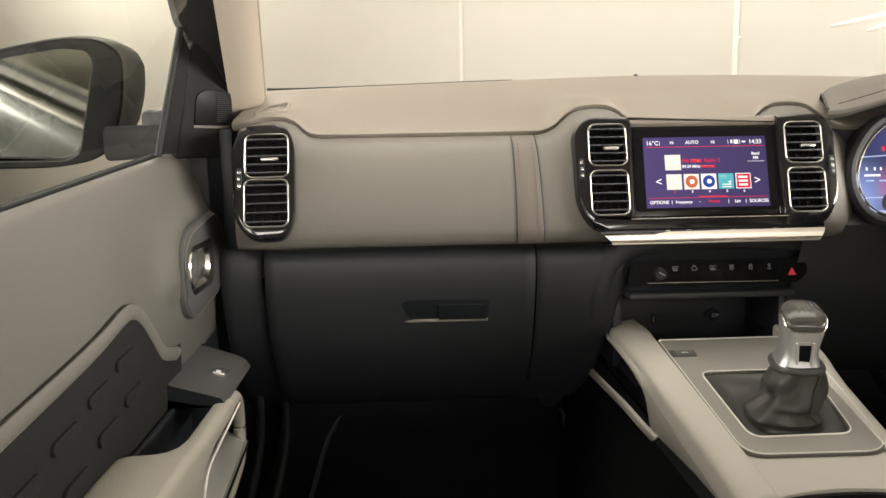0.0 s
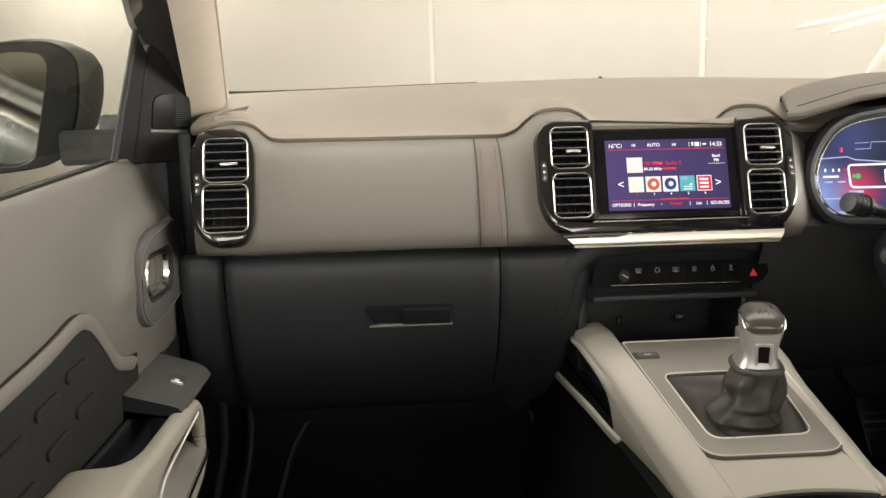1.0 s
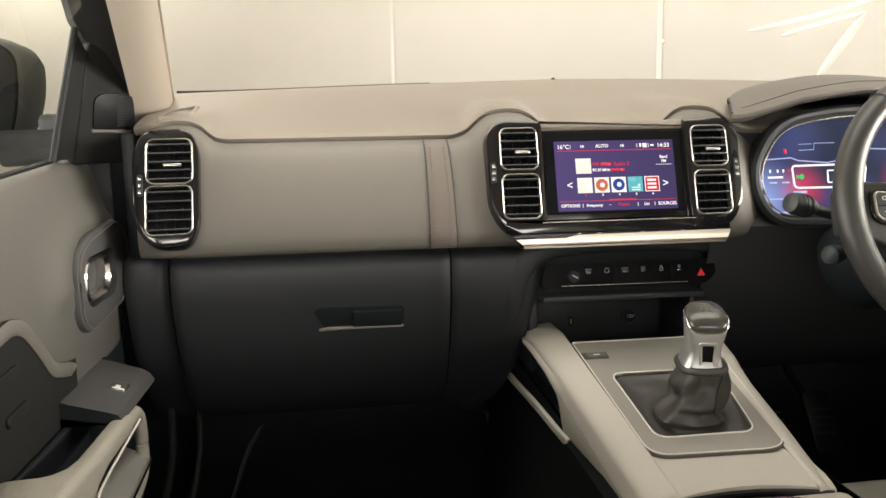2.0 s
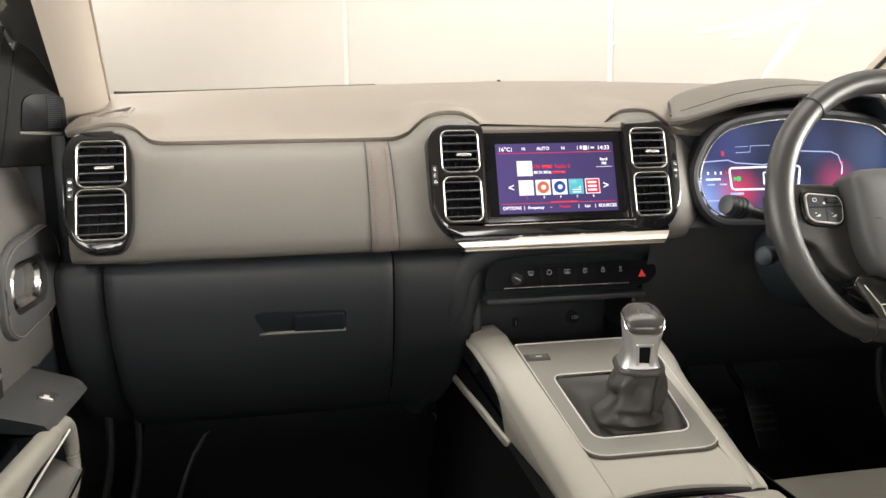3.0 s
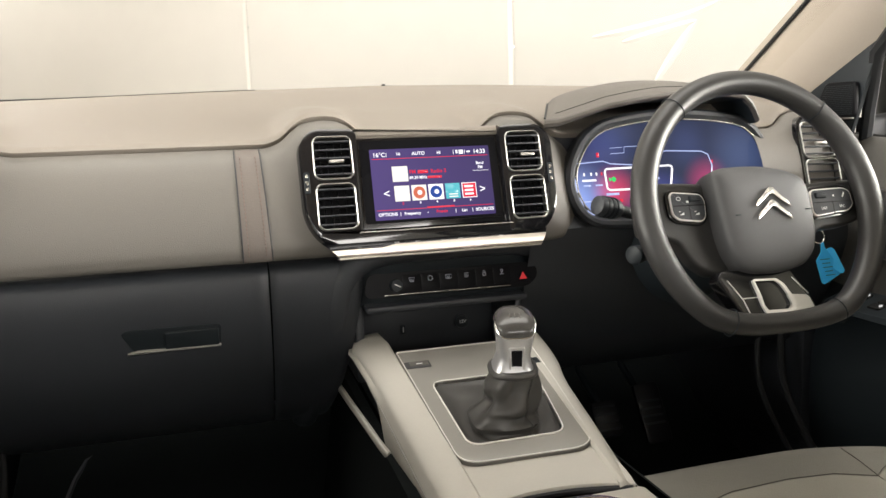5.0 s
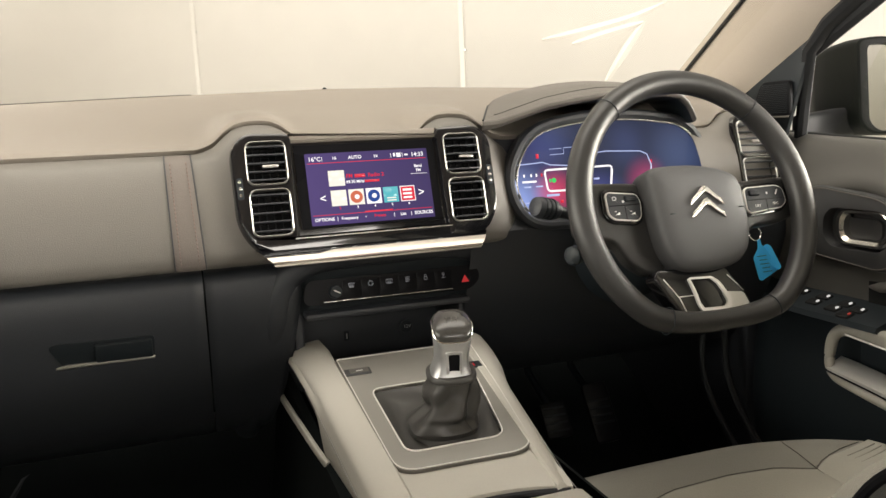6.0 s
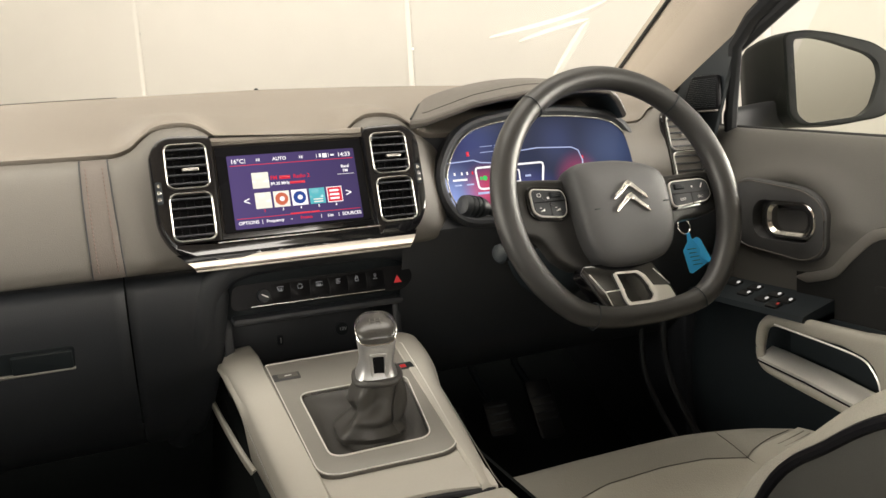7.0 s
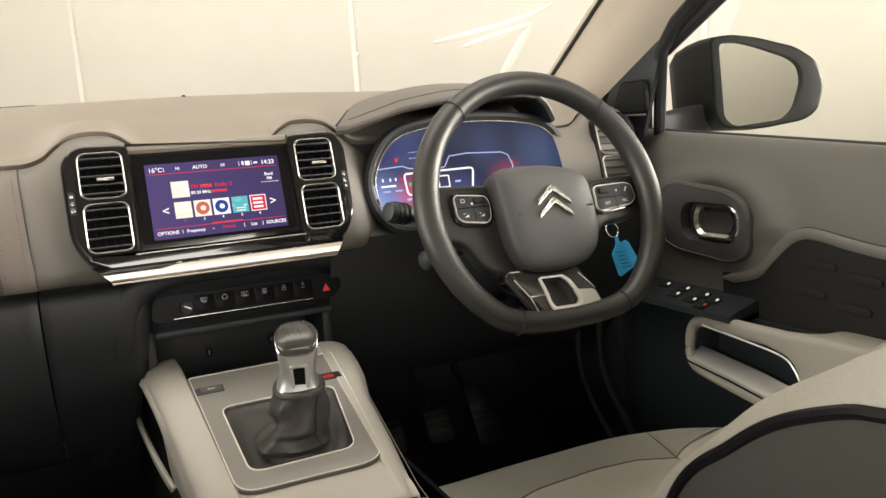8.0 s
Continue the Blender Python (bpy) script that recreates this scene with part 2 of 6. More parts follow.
def box(c, s, bev=0.0, seg=2, bm=None):
    b = bmesh.new()
    bmesh.ops.create_cube(b, size=1, matrix=Matrix.Translation(c) @ Matrix.Diagonal((*s, 1)))
    if bev:
        bmesh.ops.bevel(b, geom=b.edges[:], offset=bev, segments=seg, affect="EDGES", profile=0.5)
    if bm is None:
        return b
    me = bpy.data.meshes.new("tmp")
    b.to_mesh(me)
    b.free()
    bm.from_mesh(me)
    bpy.data.meshes.remove(me)
    return bm


def cyl(r0, r1, z0, z1, n=20, bm=None):
    return loft([[(r * math.cos(2 * math.pi * k / n), r * math.sin(2 * math.pi * k / n), z) for k in range(n)] for r, z in ((r0, z0), (r1, z1))], True, True, bm)


def writing(text, size, m, mat, parent, align="CENTER", name="lettering", bold=0.0):
    """Words in the built-in font, as a thin mesh on the plane of m."""
    cu = bpy.data.curves.new("words", "FONT")
    cu.body, cu.size, cu.align_x, cu.align_y, cu.extrude, cu.offset = text, size, align, "CENTER", 0.0001, bold
    cu.resolution_u = 3
    ob = bpy.data.objects.new("words", cu)
    scene.collection.objects.link(ob)
    bpy.context.view_layer.update()
    me = bpy.data.meshes.new_from_object(ob.evaluated_get(bpy.context.evaluated_depsgraph_get()))
    bpy.data.objects.remove(ob)
    bm = bmesh.new()
    bm.from_mesh(me)
    bpy.data.meshes.remove(me)
    return part(name, bm, mat, parent, "", m, flat=True)


def at(m, x, y, z=0.0):
    return m @ Matrix.Translation((x, y, z))


def lerp(x, xs, ys):
    return float(np.interp(x, xs, ys))


def span(a, b, n):
    return [a + (b - a) * i / (n - 1) for i in range(n)]


def holed_face(outline, holes, z0, z1, bev):
    """A plate with holes through it, by a scanline fill of the outlines."""
    bm = bmesh.new()
    inner = inset(outline, bev)
    edges = []
    for loop in (inner, *holes):
        vs = [bm.verts.new((x, y, z1)) for x, y in loop]
        edges += [bm.edges.new((vs[i - 1], vs[i])) for i in range(len(vs))]
    bmesh.ops.triangle_fill(bm, use_beauty=True, use_dissolve=False, edges=edges)
    rows = [[(x, y, z0) for x, y in outline], [(x, y, z1 - bev) for x, y in outline], [(x, y, z1 - bev * 0.3) for x, y in inset(outline, bev * 0.3)], [(x, y, z1) for x, y in inner]]
    loft(rows, True, False, bm)
    for h in holes:
        loft([[(x, y, z1) for x, y in h], [(x, y, z0) for x, y in h]], True, False, bm)
    bmesh.ops.remove_doubles(bm, verts=bm.verts, dist=1e-5)
    return bm


# ---- the bay ----
def wall(name, a, b, z1, label, thick=0.12):
    a, b = Vector((*a, 0)), Vector((*b, 0))
    d = (b - a)
    n = Vector((-d.y, d.x, 0)).normalized() * thick
    bm = loft([[a, b, b + n, a + n], [p + Vector((0, 0, z1)) for p in (a, b, b + n, a + n)]], True, True)
    return single(name, bm, WALL, label, "wall", kind="structure")


WA, WB = Vector((-0.10, 3.95)), Vector((1.02, 2.97))
WD = (WB - WA).normalized()
W0, W1 = WA - WD * 9.0, WA + WD * 8.0
wall("wall_north", W0, W1, 5.2, "white sheeted wall of the photo bay with upright joints")
wall("wall_east", (5.6, -6.0), W1, 5.2, "plain white end wall of the photo bay")
single("wall_south", box((-0.4, -6.06, 2.6), (12.3, 0.12, 5.2)), WALL, "plain white rear wall of the photo bay", "wall", kind="structure")
# west wall with two high windows to the sky
XA, XB = Vector((-6.4, -6.0)), Vector((W0.x, W0.y))
XD = (XB - XA).normalized()
XM = frame_m((XA.x, XA.y, 0), (XD.x, XD.y, 0), (0, 0, 1))
XL = (XB - XA).length
HOLES = ((1.0, 2.0), (2.3, 3.3))
XW = 4.6
single("wall_west_front", box(((XL + XW) / 2, 2.6, -0.06), (XL - XW, 5.2, 0.12)), WALL, "plain white side wall of the photo bay", "wall", kind="structure", m=XM)
XL = XW
bm = box((XL / 2, 0.95, -0.06), (XL, 1.9, 0.12))
box((XL / 2, 4.05, -0.06), (XL, 2.3, 0.12), bm=bm)
for x0, x1 in ((0, HOLES[0][0]), (HOLES[0][1], HOLES[1][0]), (HOLES[1][1], XW)):
    box(((x0 + x1) / 2, 2.4, -0.06), (x1 - x0, 1.0, 0.12), bm=bm)
single("wall_west", bm, SHUTTER, "grey side wall with two high windows", "wall", kind="structure", m=XM)
for k, (x0, x1) in enumerate(HOLES):
    wi = thing("window_%d" % (k + 1), XM @ Vector(((x0 + x1) / 2, 1.9, 0)), "high window with a white frame and clear sky beyond", "window", "bay windows", "structure")
    part("window_frame", ring([(x0, 1.9), (x1, 1.9), (x1, 2.9), (x0, 2.9)], [(x0 + 0.05, 1.95), (x1 - 0.05, 1.95), (x1 - 0.05, 2.85), (x0 + 0.05, 2.85)], -0.10, -0.02, 0.004), WALL, wi, "", XM)


single("floor", box((-0.4, 2, -0.05), (14.5, 17, 0.1)), FLOOR, "smooth grey concrete floor", "floor", kind="structure")
single("ceiling", box((-0.4, 2, 5.25), (14.5, 17, 0.1)), WALL, "white ceiling of the photo bay", "ceiling", kind="structure")
# upright joint strips on the wall, a screw head by each
WM = frame_m((WA.x, WA.y, 0), (WD.x, WD.y, 0), (0, 0, 1))
WL = (WB - WA).length
for s in (0.0, WL, 2 * WL, 3 * WL):
    jn = thing("wall_joint", WM @ Vector((s, 0, 0)), "narrow white cover strip on a wall joint", "trim", "wall joints", "structure")
    part("strip", box((s - 0.013, 2.6, 0.0015), (0.024, 5.15, 0.003), 0.0012), WALL, jn, m=WM)
    part("gap", box((s + 0.0035, 2.6, 0.001), (0.005, 5.15, 0.003)), JOINT, jn, m=WM)
    part("screw", cyl(0.006, 0.005, 0, 0.008, 10), SILVER, jn, m=at(WM, s + 0.005, 1.74 if s == 0 else 1.53))

# streaks of light on the wall, imitated by low ridges that catch the lamps
for line in ([(1.85, 1.545), (1.97, 1.560), (2.095, 1.578), (2.24, 1.607), (2.371, 1.650)], [(1.98, 1.516), (2.142, 1.553), (2.281, 1.579)], [(2.281, 1.575), (2.21, 1.47), (2.12, 1.34)]):
    pts = smooth_line([(x, z, 0) for x, z in line], 14)
    rows = []
    for k, p in enumerate(pts):
        d = (pts[min(k + 1, 13)] - pts[max(k - 1, 0)]).normalized()
        n = Vector((-d.y, d.x, 0)) * 0.016 * math.sin(math.pi * (k + 0.6) / 14.2) ** 0.6
        rows.append([WM @ (p - n * 1.6 + Vector((0, 0, -0.001))), WM @ (p - n * 0.3 + Vector((0, 0, 0.007))), WM @ (p + n + Vector((0, 0, -0.001)))])
    single("wall_light_streak", loft(rows), WALL, "low raised ridge standing in for a streak of light on the wall", "wall crease", "wall creases", "structure")

# ---- the car's shell ----
CX = 0.02
shell = thing("car_body", (CX, -0.5, 0.2), "dark grey car body with a pale headliner", "car body")
bm = box((CX, -0.2, 0.43), (1.56, 3.2, 0.03), 0.005)
box((CX, 1.36, 0.75), (1.5, 0.03, 0.9), bm=bm)
part("floor_pan", bm, CARPET, shell, "black carpeted floor")
rows = []
for y, z in ((0.36, 1.655), (0.30, 1.68), (-0.4, 1.70), (-1.2, 1.68), (-1.7, 1.62)):
    rows.append([(CX + x, y, z - 0.09 * (abs(x) / 0.66) ** 4) for x in span(-0.66, 0.66, 13)])
bm = loft(rows)
bmesh.ops.solidify(bm, geom=bm.faces[:], thickness=0.03)
part("headliner", bm, PILLAR, shell, "pale grey headliner")
for s in (-1, 1):
    rows = [[(CX + s * x, y, z) for x, y, z in q] for q in (
        [(0.79, -0.50, 1.08), (0.79, -0.66, 1.08), (0.86, -0.66, 1.08), (0.86, -0.50, 1.08)],
        [(0.64, -0.46, 1.60), (0.64, -0.60, 1.60), (0.70, -0.60, 1.62), (0.70, -0.46, 1.62)])]
    part("centre_pillar", loft(rows, True, True), PILLAR, shell)
    part("rear_side", box((CX + s * 0.83, -1.45, 0.78), (0.12, 0.9, 0.66), 0.02), PAINT, shell)
for s in (-1, 1):
    rows = [[(CX + s * (0.835 - 0.16 * f - 0.03 * f * f), y, 1.10 + 0.48 * f) for y in span(-0.66, -1.72 + 0.30 * f, 8)] for f in span(0, 1, 5)]
    part("rear_side_window", loft(rows), DARKGLASS, shell, "dark privacy glass")
    part("rear_chrome_strip", tube([(CX + s * 0.848, y, 1.062) for y in span(-0.60, -1.75, 6)], 0.009, 8, r2=0.007), CHROME, shell)
part("tailgate", box((CX, -1.85, 0.78), (1.6, 0.12, 0.9), 0.03), PAINT, shell)
part("front_panel", box((CX, 1.9, 0.72), (1.6, 1.0, 0.55), 0.08), PAINT, shell)

# windscreen and front pillars
rows = []
for f in span(0, 1, 9):
    rows.append([(CX + x * (1 - 0.13 * f), (1.165 - 0.13 * (abs(x) / 0.74) ** 2) - 0.80 * f, 1.215 + 0.44 * f - 0.03 * (abs(x) / 0.74) ** 2) for x in span(-0.74, 0.74, 17)])
screen = thing("windscreen", (CX, 1.16, 1.2), "clear raked windscreen with a black lower band", "windscreen")
ws = part("pane", loft(rows), GLASS, screen, "clear glass")
ws.visible_shadow = False
bm = loft([[Vector(p) + Vector((0, -0.002, -0.003)) for p in rows[0]], [Vector(p).lerp(Vector(q), 0.05) + Vector((0, -0.002, -0.003)) for p, q in zip(rows[0], rows[1])]])
part("lower_band", bm, RUBBER, screen, "black printed band along the foot of the glass")


def pillar(s, a_in, a_out, b_in, b_out):
    """A front pillar's trim from its foot (a) to the roof (b); in: at the windscreen, out: at the door."""
    p = thing("windscreen_pillar", a_out, "pale cloth-covered trim of a windscreen pillar", "pillar trim", "windscreen pillars")
    rows = []
    for f in span(-0.12, 1.0, 14):
        i, o = Vector(a_in).lerp(Vector(b_in), f), Vector(a_out).lerp(Vector(b_out), f)
        row = []
        for k in span(0, 1, 9):
            q = i.lerp(o, k)
            bulge = math.sin(math.pi * k) * 0.016
            row.append(q + Vector((-s * bulge, -bulge * 0.9, -bulge * 0.4)))
        row += [o + Vector((s * (0.05 if s > 0 else 0.008), 0.06, 0.01)), i + Vector((s * 0.03, 0.05, 0.03))]
        rows.append(row)
    part("trim", loft(rows, True, True), PILLAR, p)
    part("rubber_edge", tube([Vector(a_in).lerp(Vector(b_in), f) + Vector((s * 0.002, 0.014, 0.006)) for f in span(-0.1, 1, 6)], 0.004 if s > 0 else 0.002, 8), RUBBER if s > 0 else PILLAR, p)
    if s > 0:
        part("door_seal", tube([Vector(a_out).lerp(Vector(b_out), f) + Vector((0.022, -0.006, -0.002)) for f in span(-0.2, 1, 8)], 0.016, 8), RUBBER, p, "black rubber door seal")


pillar(1, (0.758, 1.0, 1.262), (0.757, 0.845, 1.205), (0.66, 0.25, 1.67), (0.76, 0.16, 1.565))
pillar(-1, (-0.660, 0.950, 1.229), (-0.693, 0.845, 1.187), (-0.547, 0.25, 1.611), (-0.582, 0.16, 1.562))

# ---- dashboard ----
dash = thing("dashboard", (CX, 0.9, 0.45), "grey soft-touch dashboard with a padded passenger panel", "dashboard")
CREST = ([-0.76, -0.67, -0.5, -0.31, 0.02, 0.215, 0.383, 0.6, 0.80], [1.01, 1.035, 1.06, 1.087, 1.121, 1.114, 1.09, 1.06, 1.01])


def pad_z(y):
    return 1.158 + 0.26 * (y - 0.74)


# the pad's near edge: level at 1.158, lifted in an arch over every vent
ARCH_C = [(-0.086, 0.0), (-0.074, 0.003), (-0.062, 0.0085), (-0.050, 0.020), (-0.036, 0.031), (-0.022, 0.0355), (-0.002, 0.0370), (0.017, 0.0355), (0.033, 0.028), (0.044, 0.018), (0.051, 0.013), (0.056, 0.009)]
ARCH_S = [(-0.12, 0.0), (-0.085, 0.006), (-0.055, 0.013), (-0.036, 0.019), (-0.017, 0.0245), (0.0, 0.027), (0.023, 0.0258), (0.038, 0.0195), (0.048, 0.0095), (0.057, 0.0025), (0.073, 0.0)]
EDGE_X, EDGE_B = [], []
for x0, pts in ((-0.620, ARCH_S), (-0.144, ARCH_C), (0.139, [(-x, b) for x, b in ARCH_C][::-1]), (0.669, [(-x, b) for x, b in ARCH_S][::-1])):
    EDGE_X += [x0 + x for x, _ in pts]
    EDGE_B += [b for _, b in pts]
GRID = np.linspace(-0.78, 0.82, 801)
LIFT = np.interp(GRID, EDGE_X, EDGE_B)


def blurred(sigma):
    k = np.exp(-0.5 * (np.arange(-60, 61) * 0.002 / sigma) ** 2)
    return np.convolve(np.pad(LIFT, 60, "edge"), k / k.sum(), "valid")


LIFT0 = blurred(0.003)


def lift(x):
    return float(np.interp(x, GRID, LIFT0))


def near(x):
    return lerp(x, [-0.76, -0.71, -0.68, -0.65, 0.70, 0.74, 0.80], [0.83, 0.785, 0.760, 0.746, 0.746, 0.77, 0.83]) + 0.29 * lift(x)


DEPTHS = [0.0, 0.04, 0.08, 0.13, 0.19, 0.26, 0.34, 0.43, 0.53, 0.64, 0.76, 0.88, 1.0]
HEAVE = [blurred(0.003 + 0.05 * f) for f in DEPTHS]
rows = []
for x in span(-0.676, 0.785, 300):
    c, n = lerp(x, *CREST), near(x)
    zn = pad_z(n) + lift(x) * 0.93
    row = [(x, n + 0.012, zn - 0.010), (x, n + 0.003, zn - 0.006), (x, n, zn - 0.001)]
    for f, heave in zip(DEPTHS, HEAVE):
        g = min(1.0, f / 0.62)
        y = n + 0.004 + (c - n - 0.004) * f
        row.append((x, y, pad_z(y) + 0.004 * math.sin(math.pi * f) + 0.002 + float(np.interp(x, GRID, heave)) * 0.93 * (1 - g) ** 2 * (1 + 2 * g)))
    row += [(x, c + 0.02, pad_z(c) - 0.006), (x, c + 0.05, pad_z(c) - 0.035), (x, c + 0.16, pad_z(c) - 0.06)]
    rows.append(row)
part("top_pad", loft(rows), PAD, dash, "taupe grained soft-touch top pad")

part("windscreen_seal", tube([(x, lerp(x, *CREST) + 0.010, pad_z(lerp(x, *CREST)) + 0.003) for x in span(-0.672, -0.22, 24)], [0.0008 + 0.0034 * math.exp(-k / 3.5) for k in range(24)], 8), RUBBER, dash, "black seal at the foot of the windscreen")
PROFILE = smooth_line([(0.780, 1.140, 0), (0.752, 1.152, 0), (0.738, 1.150, 0), (0.720, 1.136, 0), (0.701, 1.10, 0), (0.689, 1.06, 0), (0.6845, 1.028, 0), (0.686, 1.012, 0), (0.694, 1.001, 0), (0.72, 0.998, 0), (0.76, 0.998, 0)], 34)
rows = []
for x in span(-0.664, 0.235, 240):
    k, q = max(0.0, (-0.625 - x) / 0.10), max(0.0, (x - 0.165) / 0.07)
    row = []
    for p in PROFILE:
        w = min(1.0, max(0.0, (p.y - 1.085) / 0.06))
        w = w * w * (3 - 2 * w) * lift(x)
        sunk = 0.03 if min(abs(x + 0.144), abs(x - 0.139), abs(x + 0.618)) < 0.031 and 1.045 < p.y < 1.125 else 0.0
        row.append((x, p.x + 0.06 * k * k + 0.034 * q * q + 0.29 * w + sunk, p.y + w))
    rows.append(row)
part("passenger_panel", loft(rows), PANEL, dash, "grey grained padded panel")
rows = []
for x in span(0, 1, 7):
    r = []
    for i, p in enumerate(PROFILE[3:27]):
        f = (1.158 - p.y) / 0.15
        r.append((-0.272 + 0.002 * f + (0.0338 + 0.0047 * f) * x, p.x - 0.0030 + 0.0016 * abs(2 * x - 1) ** 4, p.y - 0.0005))
    rows.append(r)
strap = part("strap", loft(rows), STRAP, dash, "brown-grey stitched strap across the panel")
for side in (0.0, 1.0):
    part("groove", tube([Vector((-0.272 + 0.002 * (1.158 - p.y) / 0.15 + (0.0338 + 0.0047 * (1.158 - p.y) / 0.15) * side, p.x - 0.0012, p.y)) for p in PROFILE[3:27]], 0.0009, 6), LOWER, strap)
for side in (0.2, 0.8):
    bm = bmesh.new()
    for k in range(26):
        f = 0.06 + 0.92 * k / 26
        z = 1.152 - 0.146 * f
        y = lerp(-z, [-p.y for p in PROFILE[2:26]], [p.x for p in PROFILE[2:26]]) - 0.0046
        y2 = lerp(-(z - 0.0036), [-p.y for p in PROFILE[2:26]], [p.x for p in PROFILE[2:26]]) - 0.0046
        x = -0.272 + 0.002 * f + (0.0338 + 0.0047 * f) * side
        tube([(x, y, z), (x + 0.0002, y2, z - 0.0036)], 0.0005, 5, bm=bm)
    part("stitching", bm, THREAD, strap)

part("dash_end", box((-0.688, 0.90, 1.07), (0.02, 0.26, 0.20), 0.004), DARK, dash, "black end of the dashboard")
# lower dash and glovebox
LOW = smooth_line([(0.79, 0.992, 0), (0.745, 0.991, 0), (0.728, 0.984, 0), (0.722, 0.965, 0), (0.724, 0.93, 0), (0.734, 0.89, 0), (0.752, 0.84, 0), (0.79, 0.78, 0), (0.85, 0.72, 0), (0.93, 0.69, 0), (1.05, 0.68, 0)], 36)


def lower_skin(x0, x1, n, edge=None, off=0.0):
    rows = []
    for x in span(x0, x1, n):
        f = (x - x0) / (x1 - x0)
        roll = 0.005 * max(0, 1 - min(x - x0, x1 - x) / 0.005) ** 2
        rows.append([((x if edge is None else x0 + (edge(p) - x0) * f), p.x + off + roll, p.y) for p in LOW])
    return loft(rows)


glove = part("glovebox_lid", lower_skin(-0.634, -0.2375, 50), LOWER, dash, "charcoal glovebox lid")
part("side_panel", lower_skin(-0.2352, -0.10, 20, lambda p: lerp(-p.y, [-0.99, -0.95, -0.86, -0.775, -0.68], [-0.105, -0.103, -0.118, -0.134, -0.16])), LOWER, dash)
part("end_panel", lower_skin(-0.70, -0.640, 8, off=0.012), LOWER, dash)
# glovebox handle: a pocket with a pull plate and a bright lower lip
GM = frame_m((-0.372, 0.7315, 0.898), (1, 0, 0.0), (0, -0.28, 0.96))
part("handle_pocket", slab(round_poly([(-0.066, 0.014), (-0.05, -0.018), (0.064, -0.018), (0.066, 0.016), (-0.056, 0.018)], 0.006), -0.004, 0.0015, 0.0005), DARK, glove, "black handle recess", GM)
part("handle_plate", slab(rrect(0.072, 0.028, 0.003, cx=0.026, cy=-0.002), 0, 0.005, 0.002), DARK, glove, "", GM)
part("handle_lip", slab(round_poly([(-0.060, -0.0175), (0.064, -0.0175), (0.064, -0.0145), (-0.046, -0.0135)], 0.001), 0, 0.006, 0.001), INSERT, glove, "", GM)

# driver's side lower dash and the black face behind the wheel
rows = []
for x in span(0.15, 0.755, 30):
    rows.append([(x, y, z) for y, z in ((0.80, 1.17), (0.765, 1.165), (0.752, 1.15), (0.742, 1.08), (0.715, 1.035), (0.70, 1.015), (0.705, 0.98), (0.73, 0.92), (0.78, 0.82), (0.86, 0.74), (1.05, 0.68))])
part("knee_panel", loft(rows), LOWER, dash, "charcoal lower panel below the instruments")
rows = []
for x in span(0.555, 0.755, 16):
    k = max(0, (x - 0.66) / 0.1)
    rows.append([(x, p.x - 0.006 + 0.05 * k * k + 0.29 * lift(x) * (p.y > 1.12), p.y + 0.002 + lift(x) * min(1.0, max(0.0, (p.y - 1.085) / 0.06))) for p in PROFILE])
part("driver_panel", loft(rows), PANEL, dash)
# defroster grille at the passenger's end
DM = frame_m((-0.615, 0.806, 1.1972), (1, 0, 0), (0, 0.990, 0.141))
DO = round_poly([(-0.028, -0.051), (0.020, -0.039), (0.0075, 0.082), (0.000, 0.080), (-0.025, 0.020)], [0.006, 0.008, 0.003, 0.003, 0.02], 5)
g = part("defroster_grille", holed_face(DO, [inset(DO, 0.0045)], -0.012, 0.0022, 0.001), PAD, dash, "slotted defroster grille", DM)
part("grille_bed", slab(inset(DO, 0.004), -0.003, -0.0005), SATIN, g, "", DM)
for k in range(5):
    x = -0.0205 + 0.0072 * k
    y0, y1 = lerp(x, [-0.028, 0.020], [-0.046, -0.034]), lerp(x, [-0.025, -0.002, 0.008, 0.016], [0.012, 0.066, 0.040, -0.014])
    part("slat", box((x, (y0 + y1) / 2, 0.0003), (0.0030, y1 - y0, 0.0022), 0.0006), HOODMAT, g, "", DM)
part("sun_sensor", loft([[(0.0048 * math.cos(a) * r, 0.0048 * math.sin(a) * r, h * 0.85) for a in (k * math.pi / 6 for k in range(12))] for r, h in ((1, 0), (0.9, 0.003), (0.5, 0.0055), (0.05, 0.006))], True, True), DARK, dash, "small black sun sensor", Matrix.Translation((0.023, 1.121, pad_z(1.121))))

# ---- air vents ----
LEAN = (0, 0.28, 0.96)


